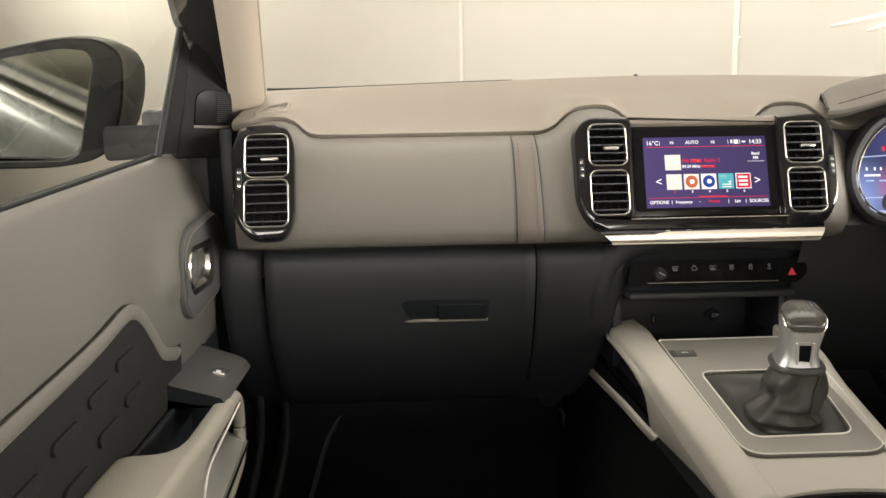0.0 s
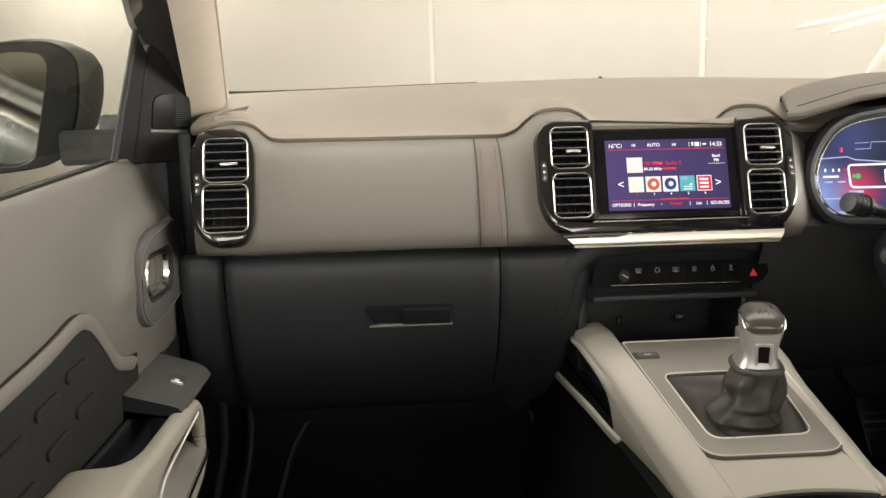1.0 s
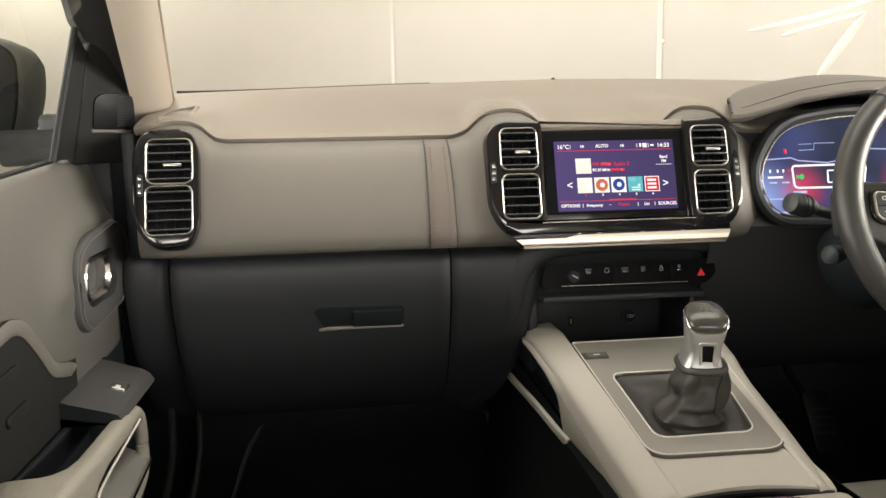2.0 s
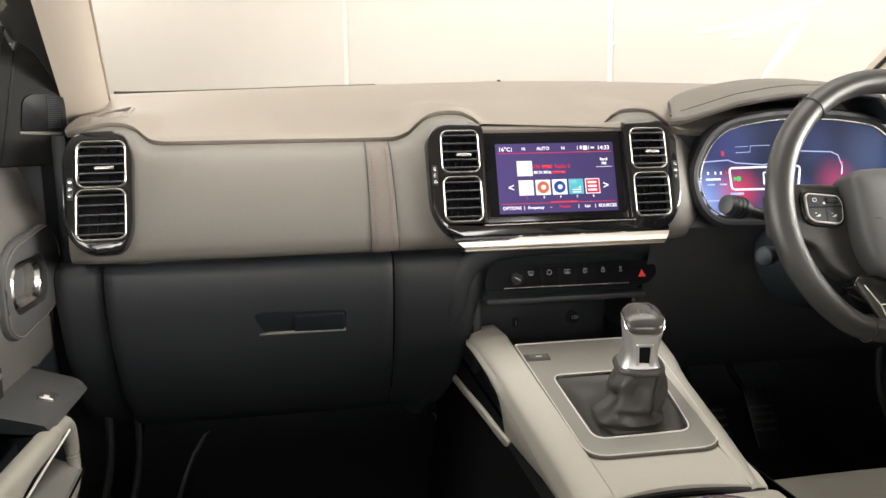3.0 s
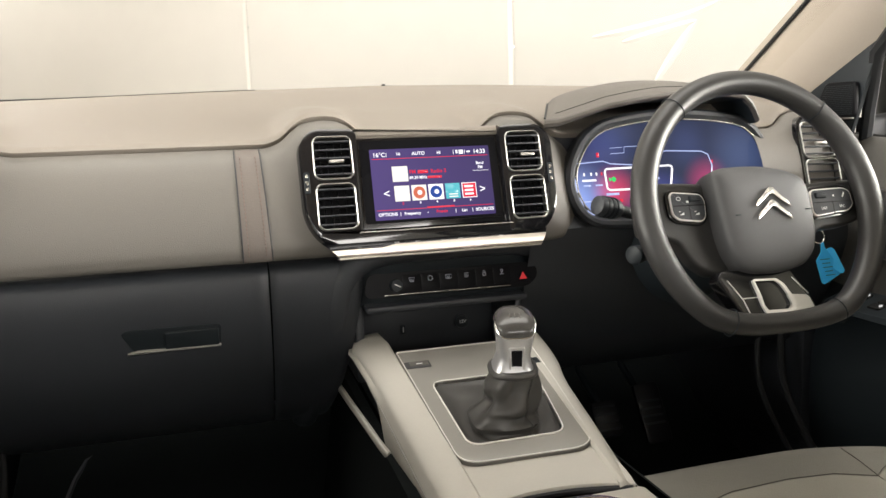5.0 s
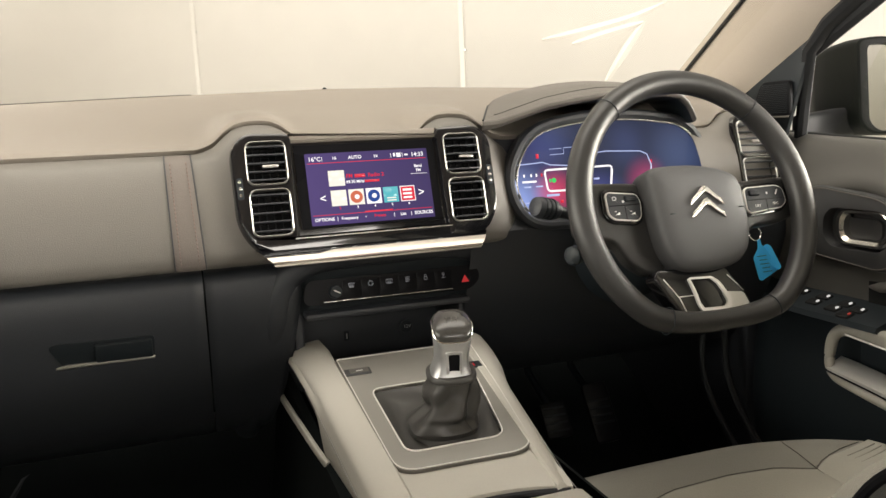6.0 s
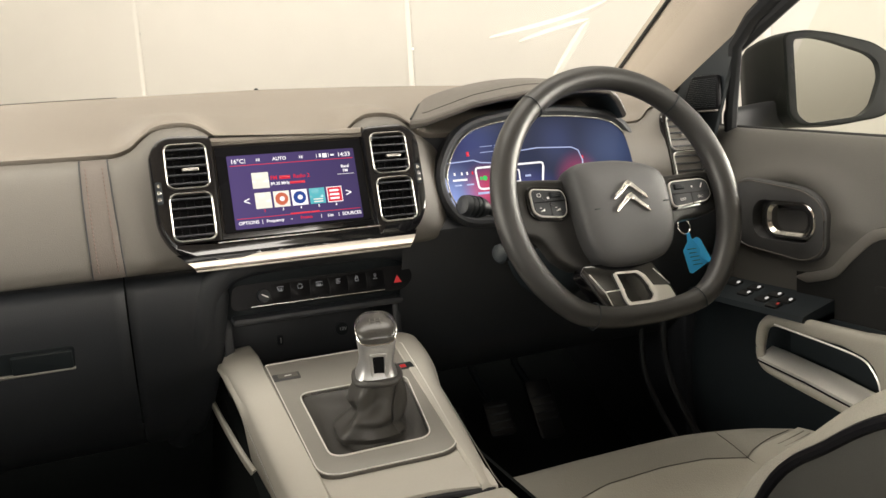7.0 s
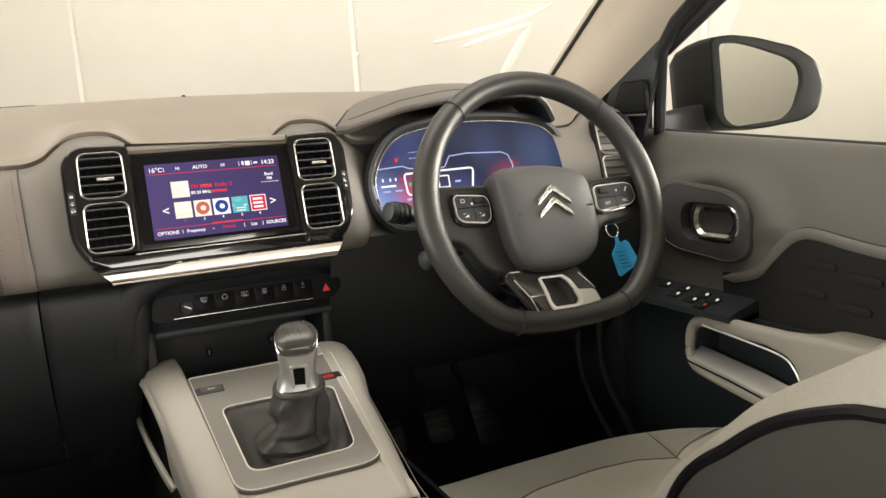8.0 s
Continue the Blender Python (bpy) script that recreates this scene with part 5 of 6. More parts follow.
for side, po, spoke in ((-1, POD_L, [(-0.060, 0.040), (-0.105, 0.044), (-0.150, 0.046), (-0.172, 0.036), (-0.174, -0.020), (-0.145, -0.026), (-0.125, -0.034), (-0.110, -0.062), (-0.088, -0.078), (-0.060, -0.078)]),
                        (1, POD_R, [(0.040, 0.036), (0.050, -0.064), (0.068, -0.046), (0.088, -0.030), (0.130, -0.028), (0.158, -0.020), (0.160, 0.036), (0.130, 0.036), (0.090, 0.034)])):
    sk = part("side_spoke", slab(round_poly(spoke, 0.008, 4), -0.036, -0.0165, 0.006), LEATHER, whe, "black side spoke", SW)
    po = round_poly(po[::-1], 0.005, 4)
    part("pod_surround", slab(round_poly(inset(po, -0.0042), 0.006, 3), -0.020, -0.0128, 0.0015), PIANO, sk, "gloss-black pod surround", SW)
    part("pod_rim", slab(po, -0.018, -0.0096, 0.0008), TRIMLINE, sk, "chrome-edged key pod", SW)
    pod = part("pod", slab(inset(po, 0.0015), -0.017, -0.0088, 0.0012), LOWER, sk, "", SW)
    cx0, cy0 = (-0.107, 0.0118) if side < 0 else (0.1095, 0.0055)
    hw = 0.0225 if side < 0 else 0.0305
    for x0, y0, x1, y1 in ((cx0 - hw, cy0 - 0.0008 - 0.0008 * side, cx0 + hw, cy0 - 0.0008), (cx0 - 0.0005, cy0 - 0.018, cx0 + 0.0003, cy0)):
        part("pod_gap", slab([(x0, y0), (x1, min(y0, y1) if x1 - x0 > 0.01 else y0), (x1, max(y1, y0 + 0.0008)), (x0, max(y1, y0 + 0.0008))], -0.0095, -0.0085), SATIN, pod, "", SW)
    rx = cx0 + 0.009 if side < 0 else cx0 - 0.018
    part("pod_roller", slab(rrect(0.017, 0.0085, 0.002, 4, rx, cy0 + 0.0085), -0.0095, -0.0060, 0.002), DARK, pod, "", SW)
    for q in range(3):
        part("pod_roller", slab(rrect(0.012, 0.0007, 0.0003, 2, rx, cy0 + 0.0062 + 0.0022 * q), -0.0070, -0.0056), LOWER, pod, "", SW)
    if side > 0:
        writing("LIST", 0.0052, at(SW, cx0 - 0.015, cy0 - 0.0095, -0.0086), WHITE_INK, pod)
        writing("SRC", 0.0052, at(SW, cx0 + 0.014, cy0 - 0.0080, -0.0086), WHITE_INK, pod)
        part("pod_symbol", slab(round_poly([(cx0 + 0.016, cy0 + 0.005), (cx0 + 0.0175, cy0 + 0.004), (cx0 + 0.0215, cy0 + 0.010), (cx0 + 0.020, cy0 + 0.0115)], 0.0005, 3), -0.0095, -0.0084), WHITE_INK, pod, "", SW)
        part("pod_symbol", slab(rrect(0.0022, 0.0028, 0.0008, 3, cx0 + 0.003, cy0 + 0.007), -0.0095, -0.0084), WHITE_INK, pod, "", SW)
    else:
        for x, y in ((-0.0125, -0.0100), (0.0095, -0.0110)):
            part("pod_symbol", slab([(cx0 + x - 0.0030, cy0 + y - 0.0015), (cx0 + x + 0.0034, cy0 + y - 0.0015), (cx0 + x + 0.0034, cy0 + y + 0.0018)], -0.0095, -0.0084), WHITE_INK, pod, "", SW)
            part("pod_symbol", slab(rrect(0.0028, 0.0007, 0.0002, 2, cx0 + x - 0.002, cy0 + y + 0.0030), -0.0095, -0.0084), WHITE_INK, pod, "", SW)
        part("pod_symbol", ring(rrect(0.0060, 0.0050, 0.0022, 4, cx0 - 0.0135, cy0 + 0.0095), rrect(0.0046, 0.0036, 0.0016, 4, cx0 - 0.0135, cy0 + 0.0095), -0.0095, -0.0084, 0.0001), WHITE_INK, pod, "", SW)
        part("pod_symbol", slab(rrect(0.0030, 0.0028, 0.0006, 3, cx0 - 0.0015, cy0 + 0.005), -0.0095, -0.0084), WHITE_INK, pod, "", SW)
# lower spoke: gloss-black wedge with a silver U and foot
part("lower_spoke", slab(round_poly([(-0.0902, -0.0856), (-0.0618, -0.1351), (-0.050, -0.1520), (0.0374, -0.1520), (0.0451, -0.1268), (0.0375, -0.1129), (0.0171, -0.0800), (-0.0818, -0.0746)], 0.004, 3), -0.024, -0.004, 0.002), PIANO, whe, "gloss-black lower spoke", SW)
U_OUT = [(-0.0437, -0.0896), (-0.0097, -0.0912), (0.0001, -0.0985), (0.0126, -0.1200), (0.0108, -0.1305), (-0.0005, -0.1352), (-0.0315, -0.1324), (-0.0358, -0.1234), (-0.0388, -0.1071)]
U_IN = [(-0.0424, -0.0908), (-0.0103, -0.0925), (-0.0022, -0.0995), (0.0096, -0.1202), (0.0080, -0.1285), (-0.0010, -0.1320), (-0.0295, -0.1298), (-0.0340, -0.1228), (-0.0372, -0.1066)]
part("spoke_frame", ring(round_poly(U_OUT, 0.003, 5), round_poly(U_IN, 0.0022, 5), -0.006, 0.0008, 0.0008), TRIMLINE, whe, "silver U-shaped spoke trim", SW)
part("spoke_plate", slab(round_poly([(0.004, -0.1127), (0.0322, -0.1159), (0.0377, -0.1301), (0.0348, -0.1401), (0.0203, -0.1414), (-0.0242, -0.1365), (-0.0320, -0.1309), (-0.028, -0.1300), (0.002, -0.1310), (0.0085, -0.1240)], [0.001, 0.004, 0.003, 0.004, 0.004, 0.003, 0.001, 0.001, 0.003, 0.003], 4), -0.010, 0.0004, 0.0012), GRIP, whe, "silver foot of the lower spoke", SW)
for line in (((-0.0772, -0.087), (-0.0594, -0.1127), (-0.0519, -0.134)), ((-0.0607, -0.1114), (-0.0317, -0.1116)), ((0.0172, -0.0905), (0.0372, -0.1129))):
    part("spoke_line", tube([SW @ Vector((x, y, -0.0036)) for x, y in line], 0.0008, 6), TRIMLINE, whe)
# column and stalks
part("column_cover", tube([SW @ Vector((0, -0.01, -0.02)), SW @ Vector((0, -0.012, -0.10)), SW @ Vector((0, -0.02, -0.23))], [0.055, 0.068, 0.075], 20, up=(1, 0, 0)), DARK, whe, "black column cover")
st = thing("indicator_stalk", (0.24, 0.61, 1.05), "black ribbed indicator stalk on the steering column", "stalk")
part("arm", tube(smooth_line([(0.315, 0.60, 1.035), (0.27, 0.597, 1.043), (0.232, 0.589, 1.054)], 8), [0.008] * 8, 12), LOWER, st)
part("tip", tube([(0.238, 0.591, 1.052), (0.232, 0.589, 1.054), (0.205, 0.5815, 1.0605), (0.199, 0.580, 1.062), (0.197, 0.5795, 1.0625)], [0.010, 0.0135, 0.0145, 0.013, 0.006], 18), LOWER, st, "ribbed rotary end")
for k in range(3):
    part("rib", tube([Vector((0.226 - 0.008 * k, 0.5875 - 0.0022 * k, 1.0555 + 0.0018 * k)), Vector((0.2235 - 0.008 * k, 0.5868 - 0.0022 * k, 1.0561 + 0.0018 * k))], 0.0152, 18), DARK, st)
ls = thing("cruise_stalk", (0.25, 0.55, 1.0), "short black control stalk low on the column", "stalk")
part("arm", tube([(0.31, 0.57, 1.0), (0.245, 0.54, 0.998)], 0.008, 12), LOWER, ls)
part("tip", tube([(0.250, 0.542, 0.998), (0.236, 0.5365, 0.9975), (0.228, 0.533, 0.997), (0.226, 0.532, 0.997)], [0.010, 0.013, 0.013, 0.010], 18), DARK, ls, "round ribbed end")
# key ring tag hanging from the ignition
tag = thing("key_tag", (0.568, 0.585, 0.99), "bright blue plastic key tag hanging from a metal ring", "key tag")
TM = frame_m((0.584, 0.573, 0.947), (1.0, 0.05, 0.0), (0.0, 0.06, 1))
part("plate", slab(round_poly([(-0.0165, 0.0365), (-0.0125, 0.0385), (-0.0105, 0.0300), (-0.0045, 0.0235), (0.0235, -0.0065), (0.0195, -0.0130), (-0.0100, -0.0258), (-0.0150, -0.0240), (-0.0255, 0.0106), (-0.0165, 0.0235)][::-1], 0.002, 3)[::-1], -0.0008, 0.0008, 0.0004), BLUE, tag, "", TM)
TB = frame_m((0.584, 0.5745, 0.947), (0.97, -0.20, 0.0), (0.0, 0.10, 1))
part("plate", slab(round_poly([(-0.0100, 0.0300), (-0.0045, 0.0255), (0.0030, 0.0290), (0.0090, 0.0255), (0.0245, -0.0075), (0.0200, -0.0120), (-0.012, 0.010)][::-1], 0.002, 3)[::-1], -0.0008, 0.0008, 0.0004), BLUE, tag, "folded rear leaf of the tag", TB)
for k in range(5):
    part("text_bar", slab(rrect(0.018 - 0.003 * (k % 2), 0.0010, 0.0003, 2, -0.010 + 0.0028 * k, 0.0120 - 0.0062 * k), 0.0006, 0.0011), LOWER, tag, "", TM)
part("metal_ring", tube([Vector((0.5665, 0.580, 0.994)) + Vector((0.011 * math.cos(q), 0.004 * math.sin(q), 0.011 * math.sin(q))) for q in span(0, 6.02, 22)], 0.0009, 6, True), CHROME, tag)
part("key_head", box((0.556, 0.600, 1.006), (0.014, 0.03, 0.022), 0.003), DARK, tag, "black key head")
# ---- doors ----
KEYLIGHT = glow("backlit_key", (1.0, 0.96, 0.9), 0.6)


def passenger_sail(d):
    """The black panel before the passenger's window: its tweeter, the frame strip at the glass and the window frame that runs up the pillar."""
    u, v = Vector((0.65, 0.76, 0)), Vector((0.078, -0.067, 0.995))
    m = frame_m((-0.702, 0.773, 1.14), u, v)
    sail = part("sail_panel", slab(round_poly([(-0.070, -0.012), (0.020, -0.012), (0.030, 0.040), (0.027, 0.076), (0.010, 0.116), (-0.010, 0.148), (-0.034, 0.160), (-0.044, 0.140), (-0.055, 0.066)], 0.008, 4), -0.012, 0.0, 0.003), DOORDARK, d, "black triangular panel before the window", m)
    tw = part("tweeter", slab(round_poly([(-0.039, 0.036), (0.016, 0.035), (0.022, 0.045), (0.020, 0.067), (0.011, 0.086), (-0.024, 0.085), (-0.036, 0.077)], 0.007, 5), -0.004, 0.0022, 0.001), SATIN, sail, "black tweeter grille", m)
    for k in range(15):
        z = 0.0405 + 0.0029 * k
        part("rib", box(((-0.002 + 0.018 - 0.010 * max(0.0, (z - 0.066) / 0.018)) / 2, z, 0.0026), (0.020 - 0.006 * max(0.0, (z - 0.066) / 0.018), 0.0012, 0.0016), 0.0003), DARK, tw, "", m)
    part("tweeter_lip", slab(round_poly([(-0.042, 0.0315), (0.016, 0.030), (0.021, 0.0345), (-0.042, 0.0355)], 0.0015, 3), 0, 0.0045, 0.0015), PANEL, sail, "", m)
    strip = [(-0.068, -0.004), (-0.056, 0.066), (-0.045, 0.138), (-0.053, 0.152), (-0.061, 0.165), (-0.067, 0.136), (-0.082, 0.066), (-0.096, -0.004)]
    part("window_post", slab(strip, -0.003, 0.003, 0.002), DOORDARK, d, "dark grey upright of the window frame", m)
    part("glass_rubber", tube([m @ Vector((x, y, 0.003)) for x, y in smooth_points([(-0.098, -0.006), (-0.083, 0.066), (-0.068, 0.136), (-0.061, 0.168)], 12)], 0.0048, 8), RUBBER, d, "black rubber lip along the glass")
    part("post_gap", tube([m @ Vector((x, y, 0.001)) for x, y in smooth_points([(-0.068, -0.004), (-0.055, 0.066), (-0.044, 0.138)], 10)], 0.0020, 6), SATIN, d)
    # the frame above: a padded band from the panel's tip up to the roof
    rise = Vector((0.16, -1.0, 0.5476))
    rows = []
    for f, a, b in ((-0.12, (0.012, 0.098), (0.018, 0.108)), (-0.06, (-0.020, 0.140), (0.012, 0.120)), (-0.03, (-0.044, 0.152), (0.007, 0.136)), (0.0, (-0.060, 0.178), (0.002, 0.158)), (0.04, (-0.068, 0.205), (-0.006, 0.212)), (0.10, None, None), (0.25, None, None), (0.52, None, None)):
        if a:
            p, q = m @ Vector((*a, -0.003)), m @ Vector((b[0] + 0.016, b[1], -0.010))
        else:
            p, q = m @ Vector((-0.068, 0.205, -0.003)) + rise * (f - 0.04), m @ Vector((0.010, 0.212, -0.010)) + rise * (f - 0.04)
        out = Vector((0.5, -0.8, 0.0)) * 0.008
        back = Vector((-0.6, 0.7, 0.0)) * 0.02
        rows.append([p + back, p, p.lerp(q, 0.15) + out * 0.8, p.lerp(q, 0.5) + out, p.lerp(q, 0.85) + out * 0.8, q, q + back])
    part("window_frame", loft(rows, True, True), RUBBER, d, "black door frame along the pillar")


def smooth_points(pts, n):
    return [(p.x, p.y) for p in smooth_line([(x, y, 0) for x, y in pts], n)]


def door(s, name, label, dy, dyh, pod_y, keys, sail_pts, post):
    """A front door seen from inside, described for the driver's side and mirrored for s = -1."""
    def w(p):
        return Vector((CX + s * (p.x - CX), p.y + dy, p.z))

    d = thing(name, (CX + s * 0.75, 0.3, 0.42), label, "car door", "front doors")

    def dpart(n, bm, mat, parent=None, lab="", m=None):
        return part(n, bm, mat, parent or d, lab, m, warp=w)

    prof = smooth_line([(0.84, 1.118, 0), (0.818, 1.132, 0), (0.80, 1.137, 0), (0.784, 1.128, 0), (0.771, 1.100, 0), (0.761, 1.06, 0), (0.753, 1.015, 0), (0.750, 0.97, 0), (0.752, 0.92, 0), (0.754, 0.86, 0), (0.752, 0.78, 0), (0.744, 0.72, 0), (0.744, 0.62, 0), (0.76, 0.50, 0), (0.79, 0.44, 0)], 110)
    for nm, mat, lo, hi, lab in (("inner_skin", DOORMAT, 0.85, 2.0, "dark grained soft door skin"), ("lower_panel", DARK, 0.0, 0.88, "black lower door panel")):
        rows = []
        for y in [*span(-0.56, 0.36, 18), *span(0.37, 0.80, 60)]:
            k = max(0, (y - 0.70) / 0.10)
            row = []
            for p in prof:
                if lo <= p.y <= hi:
                    z = p.y + 0.075 * (y - 0.742)
                    q = math.hypot((y - 0.572 - dyh) / 0.098, (z - 0.989) / 0.054)
                    dish = 0.024 * min(1, max(0, (1.0 - q) / 0.22)) - 0.011 * math.exp(-((q - 1.3) / 0.36) ** 2) * min(1, max(0, (q - 0.9) / 0.2)) * min(1, max(0, (z - 0.958) / 0.03))
                    row.append((p.x + 0.020 * k * k - (0.0015 if lo == 0 else 0) + (dish if lo else 0), y, z))
            rows.append(row)
        dpart(nm, loft(rows), mat, None, lab)
    dpart("sill_edge", tube([(0.822, y, 1.133 + 0.075 * (y - 0.742)) for y in span(-0.56, 0.80, 12)], 0.006, 8), RUBBER, None, "black rubber strip along the window")
    # grab-handle bezel and chrome lever
    m = frame_m((0.7485, 0.577 + dyh, 0.989), (0, -1, 0), (0, 0, 1))
    bz = dpart("handle_bezel", holed_face(round_poly([(-0.108, -0.028), (-0.070, -0.054), (0.070, -0.066), (0.104, -0.046), (0.104, 0.028), (0.064, 0.052), (-0.070, 0.066), (-0.108, 0.038)], 0.03, 6), [rrect(0.126, 0.064, 0.026, 12, 0.018, -0.002)], -0.016, 0.007, 0.006), HUBMAT, None, "dark bezel of the door handle", m)
    dpart("recess", slab(rrect(0.127, 0.065, 0.026, 12, 0.018, -0.002), -0.020, -0.014, 0.0002), HUBMAT, bz, "", m)
    dpart("handle", ring(rrect(0.108, 0.058, 0.024, 8, 0.032, 0.000), rrect(0.080, 0.042, 0.017, 8, 0.034, 0.002), -0.012, 0.009, 0.005), CHROME, bz, "satin chrome door handle", m)
    dpart("handle_base", slab(rrect(0.070, 0.034, 0.012, 5, 0.020, -0.002), -0.014, -0.008, 0.001), HUBMAT, bz, "", m)
    dpart("bezel_line", tube([m @ Vector((x, y, 0.0072)) for x, y in round_poly([(-0.103, -0.026), (-0.067, -0.050), (0.067, -0.062), (0.099, -0.043), (0.099, 0.026), (0.061, 0.048), (-0.067, 0.062), (-0.103, 0.035)], 0.03, 6)], 0.0011, 5, True), HOODMAT, bz)
    # lower insert with its pale edge and moulded slots
    edge = smooth_line([(0.7475, y, z) for y, z in ((0.535, 0.908), (0.515, 0.910), (0.498, 0.9140), (0.4644, 0.926), (0.440, 0.951), (0.4072, 0.9815), (0.3831, 0.9925), (0.3553, 0.9930), (0.26, 0.979), (0.0, 0.957), (-0.5, 0.92))], 60)
    ins = dpart("insert", loft([[Vector((0.7485 + 0.004 * f, p.y, p.z + (0.70 - p.z) * f)) for p in edge] for f in (0, 0.05, 0.5, 1)]), DOORDARK, None, "dark moulded door insert")
    dpart("insert_edge", tube([p + Vector((0.001, 0, -0.009)) for p in edge], [0.0042 * min(1, 0.15 + i / 7) for i in range(60)], 10, r2=[0.0085 * min(1, 0.15 + i / 7) for i in range(60)]), EDGING, ins, "grey edge of the insert")
    for y, z in ((0.353, 0.942), (0.369, 0.901), (0.285, 0.930), (0.300, 0.888), (0.212, 0.918), (0.225, 0.872), (0.14, 0.905), (0.155, 0.86)):
        dpart("slot", slab(rrect(0.050, 0.012, 0.0055, 5), -0.002, 0.0017, 0.0014), DOORDARK, ins, "", frame_m((0.7475, y, z), (0, -1, -0.06), (0, -0.06, 1)))
    # switch pod
    y0, y1 = pod_y
    rows = []
    for y in span(y0, y1, 12):
        e = max(0, (y - y1 + 0.02) / 0.02)
        rows.append([(0.758, y, 0.876), (0.742, y, 0.872), (0.700 + 0.006 * e * e, y, 0.860), (0.688 + 0.010 * e * e, y, 0.856), (0.683 + 0.012 * e * e, y, 0.848), (0.690 + 0.012 * e * e, y, 0.8455), (0.71, y, 0.848), (0.752, y, 0.856)])
    # same pod on both doors; the driver's has its shade put into a darker material
    pod = dpart("switch_pod", loft(rows, False, False), DARK if s > 0 else HUBMAT, None, "dark switch panel")
    dpart("pod_end", loft([[Vector(p) for p in rows[0]], [Vector((0.75, p[1], p[2])) for p in rows[0]]]), DARK, pod)
    dpart("pod_nose", loft([[Vector(p) for p in rows[-1]], [Vector((0.75, p[1] + 0.006, p[2])) for p in rows[-1]]]), DOORDARK, pod)
    for x, y, on in keys:
        km = frame_m((x, y, 0.8605 + (x - 0.70) * 0.28), (1, 0, 0.28), (0, 1, 0))
        sw = dpart("window_switch", slab(rrect(0.018, 0.024, 0.003, 4), -0.002, 0.003, 0.002), DOORDARK if s > 0 else SILVER, pod, "", km)
        dpart("switch_mark", slab(rrect(0.0062, 0.0036, 0.0016, 3, 0, -0.009), 0.003, 0.0048), KEYLIGHT if on else RED_INK, sw, "", km)
    # pull loop: the armrest runs forward into a bar that turns down and back; bright grip inside
    rows = []
    off = 0.011 if s < 0 else 0.0
    for y in [*span(-0.40, 0.29, 20), *span(0.295, 0.505, 60)]:
        xo = lerp(y, [0.316, 0.319, 0.326, 0.342, 0.37, 0.56], [0.753, 0.736 - off, 0.723 - off, 0.714 - off, 0.711 - off, 0.711 - off])
        zt = lerp(y, [-0.40, -0.38, 0.30, 0.37, 0.50], [0.845, 0.857, 0.857, 0.852, 0.850])
        zb = lerp(y, [0.30, 0.333, 0.340, 0.348, 0.362, 0.40, 0.56], [0.735, 0.775, 0.795, 0.808, 0.818, 0.826, 0.827])
        xi = 0.688 - off + 0.004 * max(0, (y - 0.52) / 0.03)
        shrink = 1 - 0.4 * max(0, (y - 0.483) / 0.022) ** 2
        b = min(0.009, (zt - zb) * 0.42) * shrink
        c, w2, h2 = Vector(((xi + xo) / 2, 0, (zt + zb) / 2)), (xo - xi) / 2 * shrink, (zt - zb) / 2 * shrink
        rows.append([(c.x + p[0], y, c.z + p[1]) for p in rrect(2 * w2, 2 * h2, b, 5)])
    dpart("pull_bar", loft(rows, True, True), ARMREST, None, "pale grey armrest running forward into a pull handle")
    low = smooth_line([(0.689, 0.28, 0.722), (0.691, 0.40, 0.738), (0.693, 0.50, 0.751), (0.696, 0.542, 0.758), (0.699, 0.557, 0.772), (0.700, 0.559, 0.795), (0.700, 0.553, 0.820), (0.700, 0.538, 0.834), (0.6995, 0.515, 0.838), (0.6995, 0.48, 0.8385)], 46)
    low = [p - Vector((off, 0, 0)) for p in low]
    dpart("pull_lower", tube(low, [0.0072 + 0.0040 * max(0, (i - 16) / 29) for i in range(46)], 14, r2=[0.0078 + 0.0030 * max(0, (i - 20) / 25) for i in range(46)]), ARMREST, None, "pale front and lower part of the pull handle")
    sink = [(0.556, 0.7685), (0.551, 0.7665), (0.461, 0.7563), (0.387, 0.7443), (0.30, 0.731)]
    grip = dpart("grip", loft([[Vector((0.690 - off + x, y + (0.0 if y > 0.552 else -0.025 * q), z + h)) for y, z in sink] for x, h, q in ((0.003, -0.008, 0), (0.0, 0.0, 0), (0.0015, 0.0035, 0.1), (0.016, 0.0100, 0.6), (0.029, 0.0165, 1.0), (0.032, 0.0160, 1.0), (0.034, 0.0100, 1.0))]), GRIP, None, "satin silver grip ramp")
    dpart("grip_gap", tube([(0.6885 - off, y, z - 0.0005) for y, z in sink], 0.0014, 6), SATIN, grip)
    dpart("grip_line", tube(smooth_line([(x - off, y, z) for x, y, z in ((0.6885, 0.520, 0.833), (0.688, 0.50, 0.8315), (0.6875, 0.40, 0.8240), (0.6875, 0.362, 0.8175), (0.6875, 0.347, 0.806), (0.6875, 0.337, 0.790), (0.6875, 0.331, 0.765))], 22), 0.0014, 6), TRIMLINE, None, "")
    dpart("pocket", box((0.745, 0.42, 0.79), (0.006, 0.24, 0.11), 0.002), DARK, None, "dark pocket behind the handle")
    if s < 0:
        passenger_sail(d)
    else:
        # sail panel with its tweeter
        sail = dpart("sail_panel", slab(sail_pts, -0.008, 0.0, 0.002), DARK, None, "black triangular panel before the window", frame_m((0.757, 0.70, 0), (0, -1, 0), (0, 0, 1)))
        dpart("window_post", tube(post, [0.011, 0.011, 0.012, 0.018, 0.028, 0.028], 8, r2=0.012), RUBBER, None, "black upright of the window frame")
        sm = frame_m((0.750, 0.742, 1.199), (0, -1, 0), (0, 0, 1))
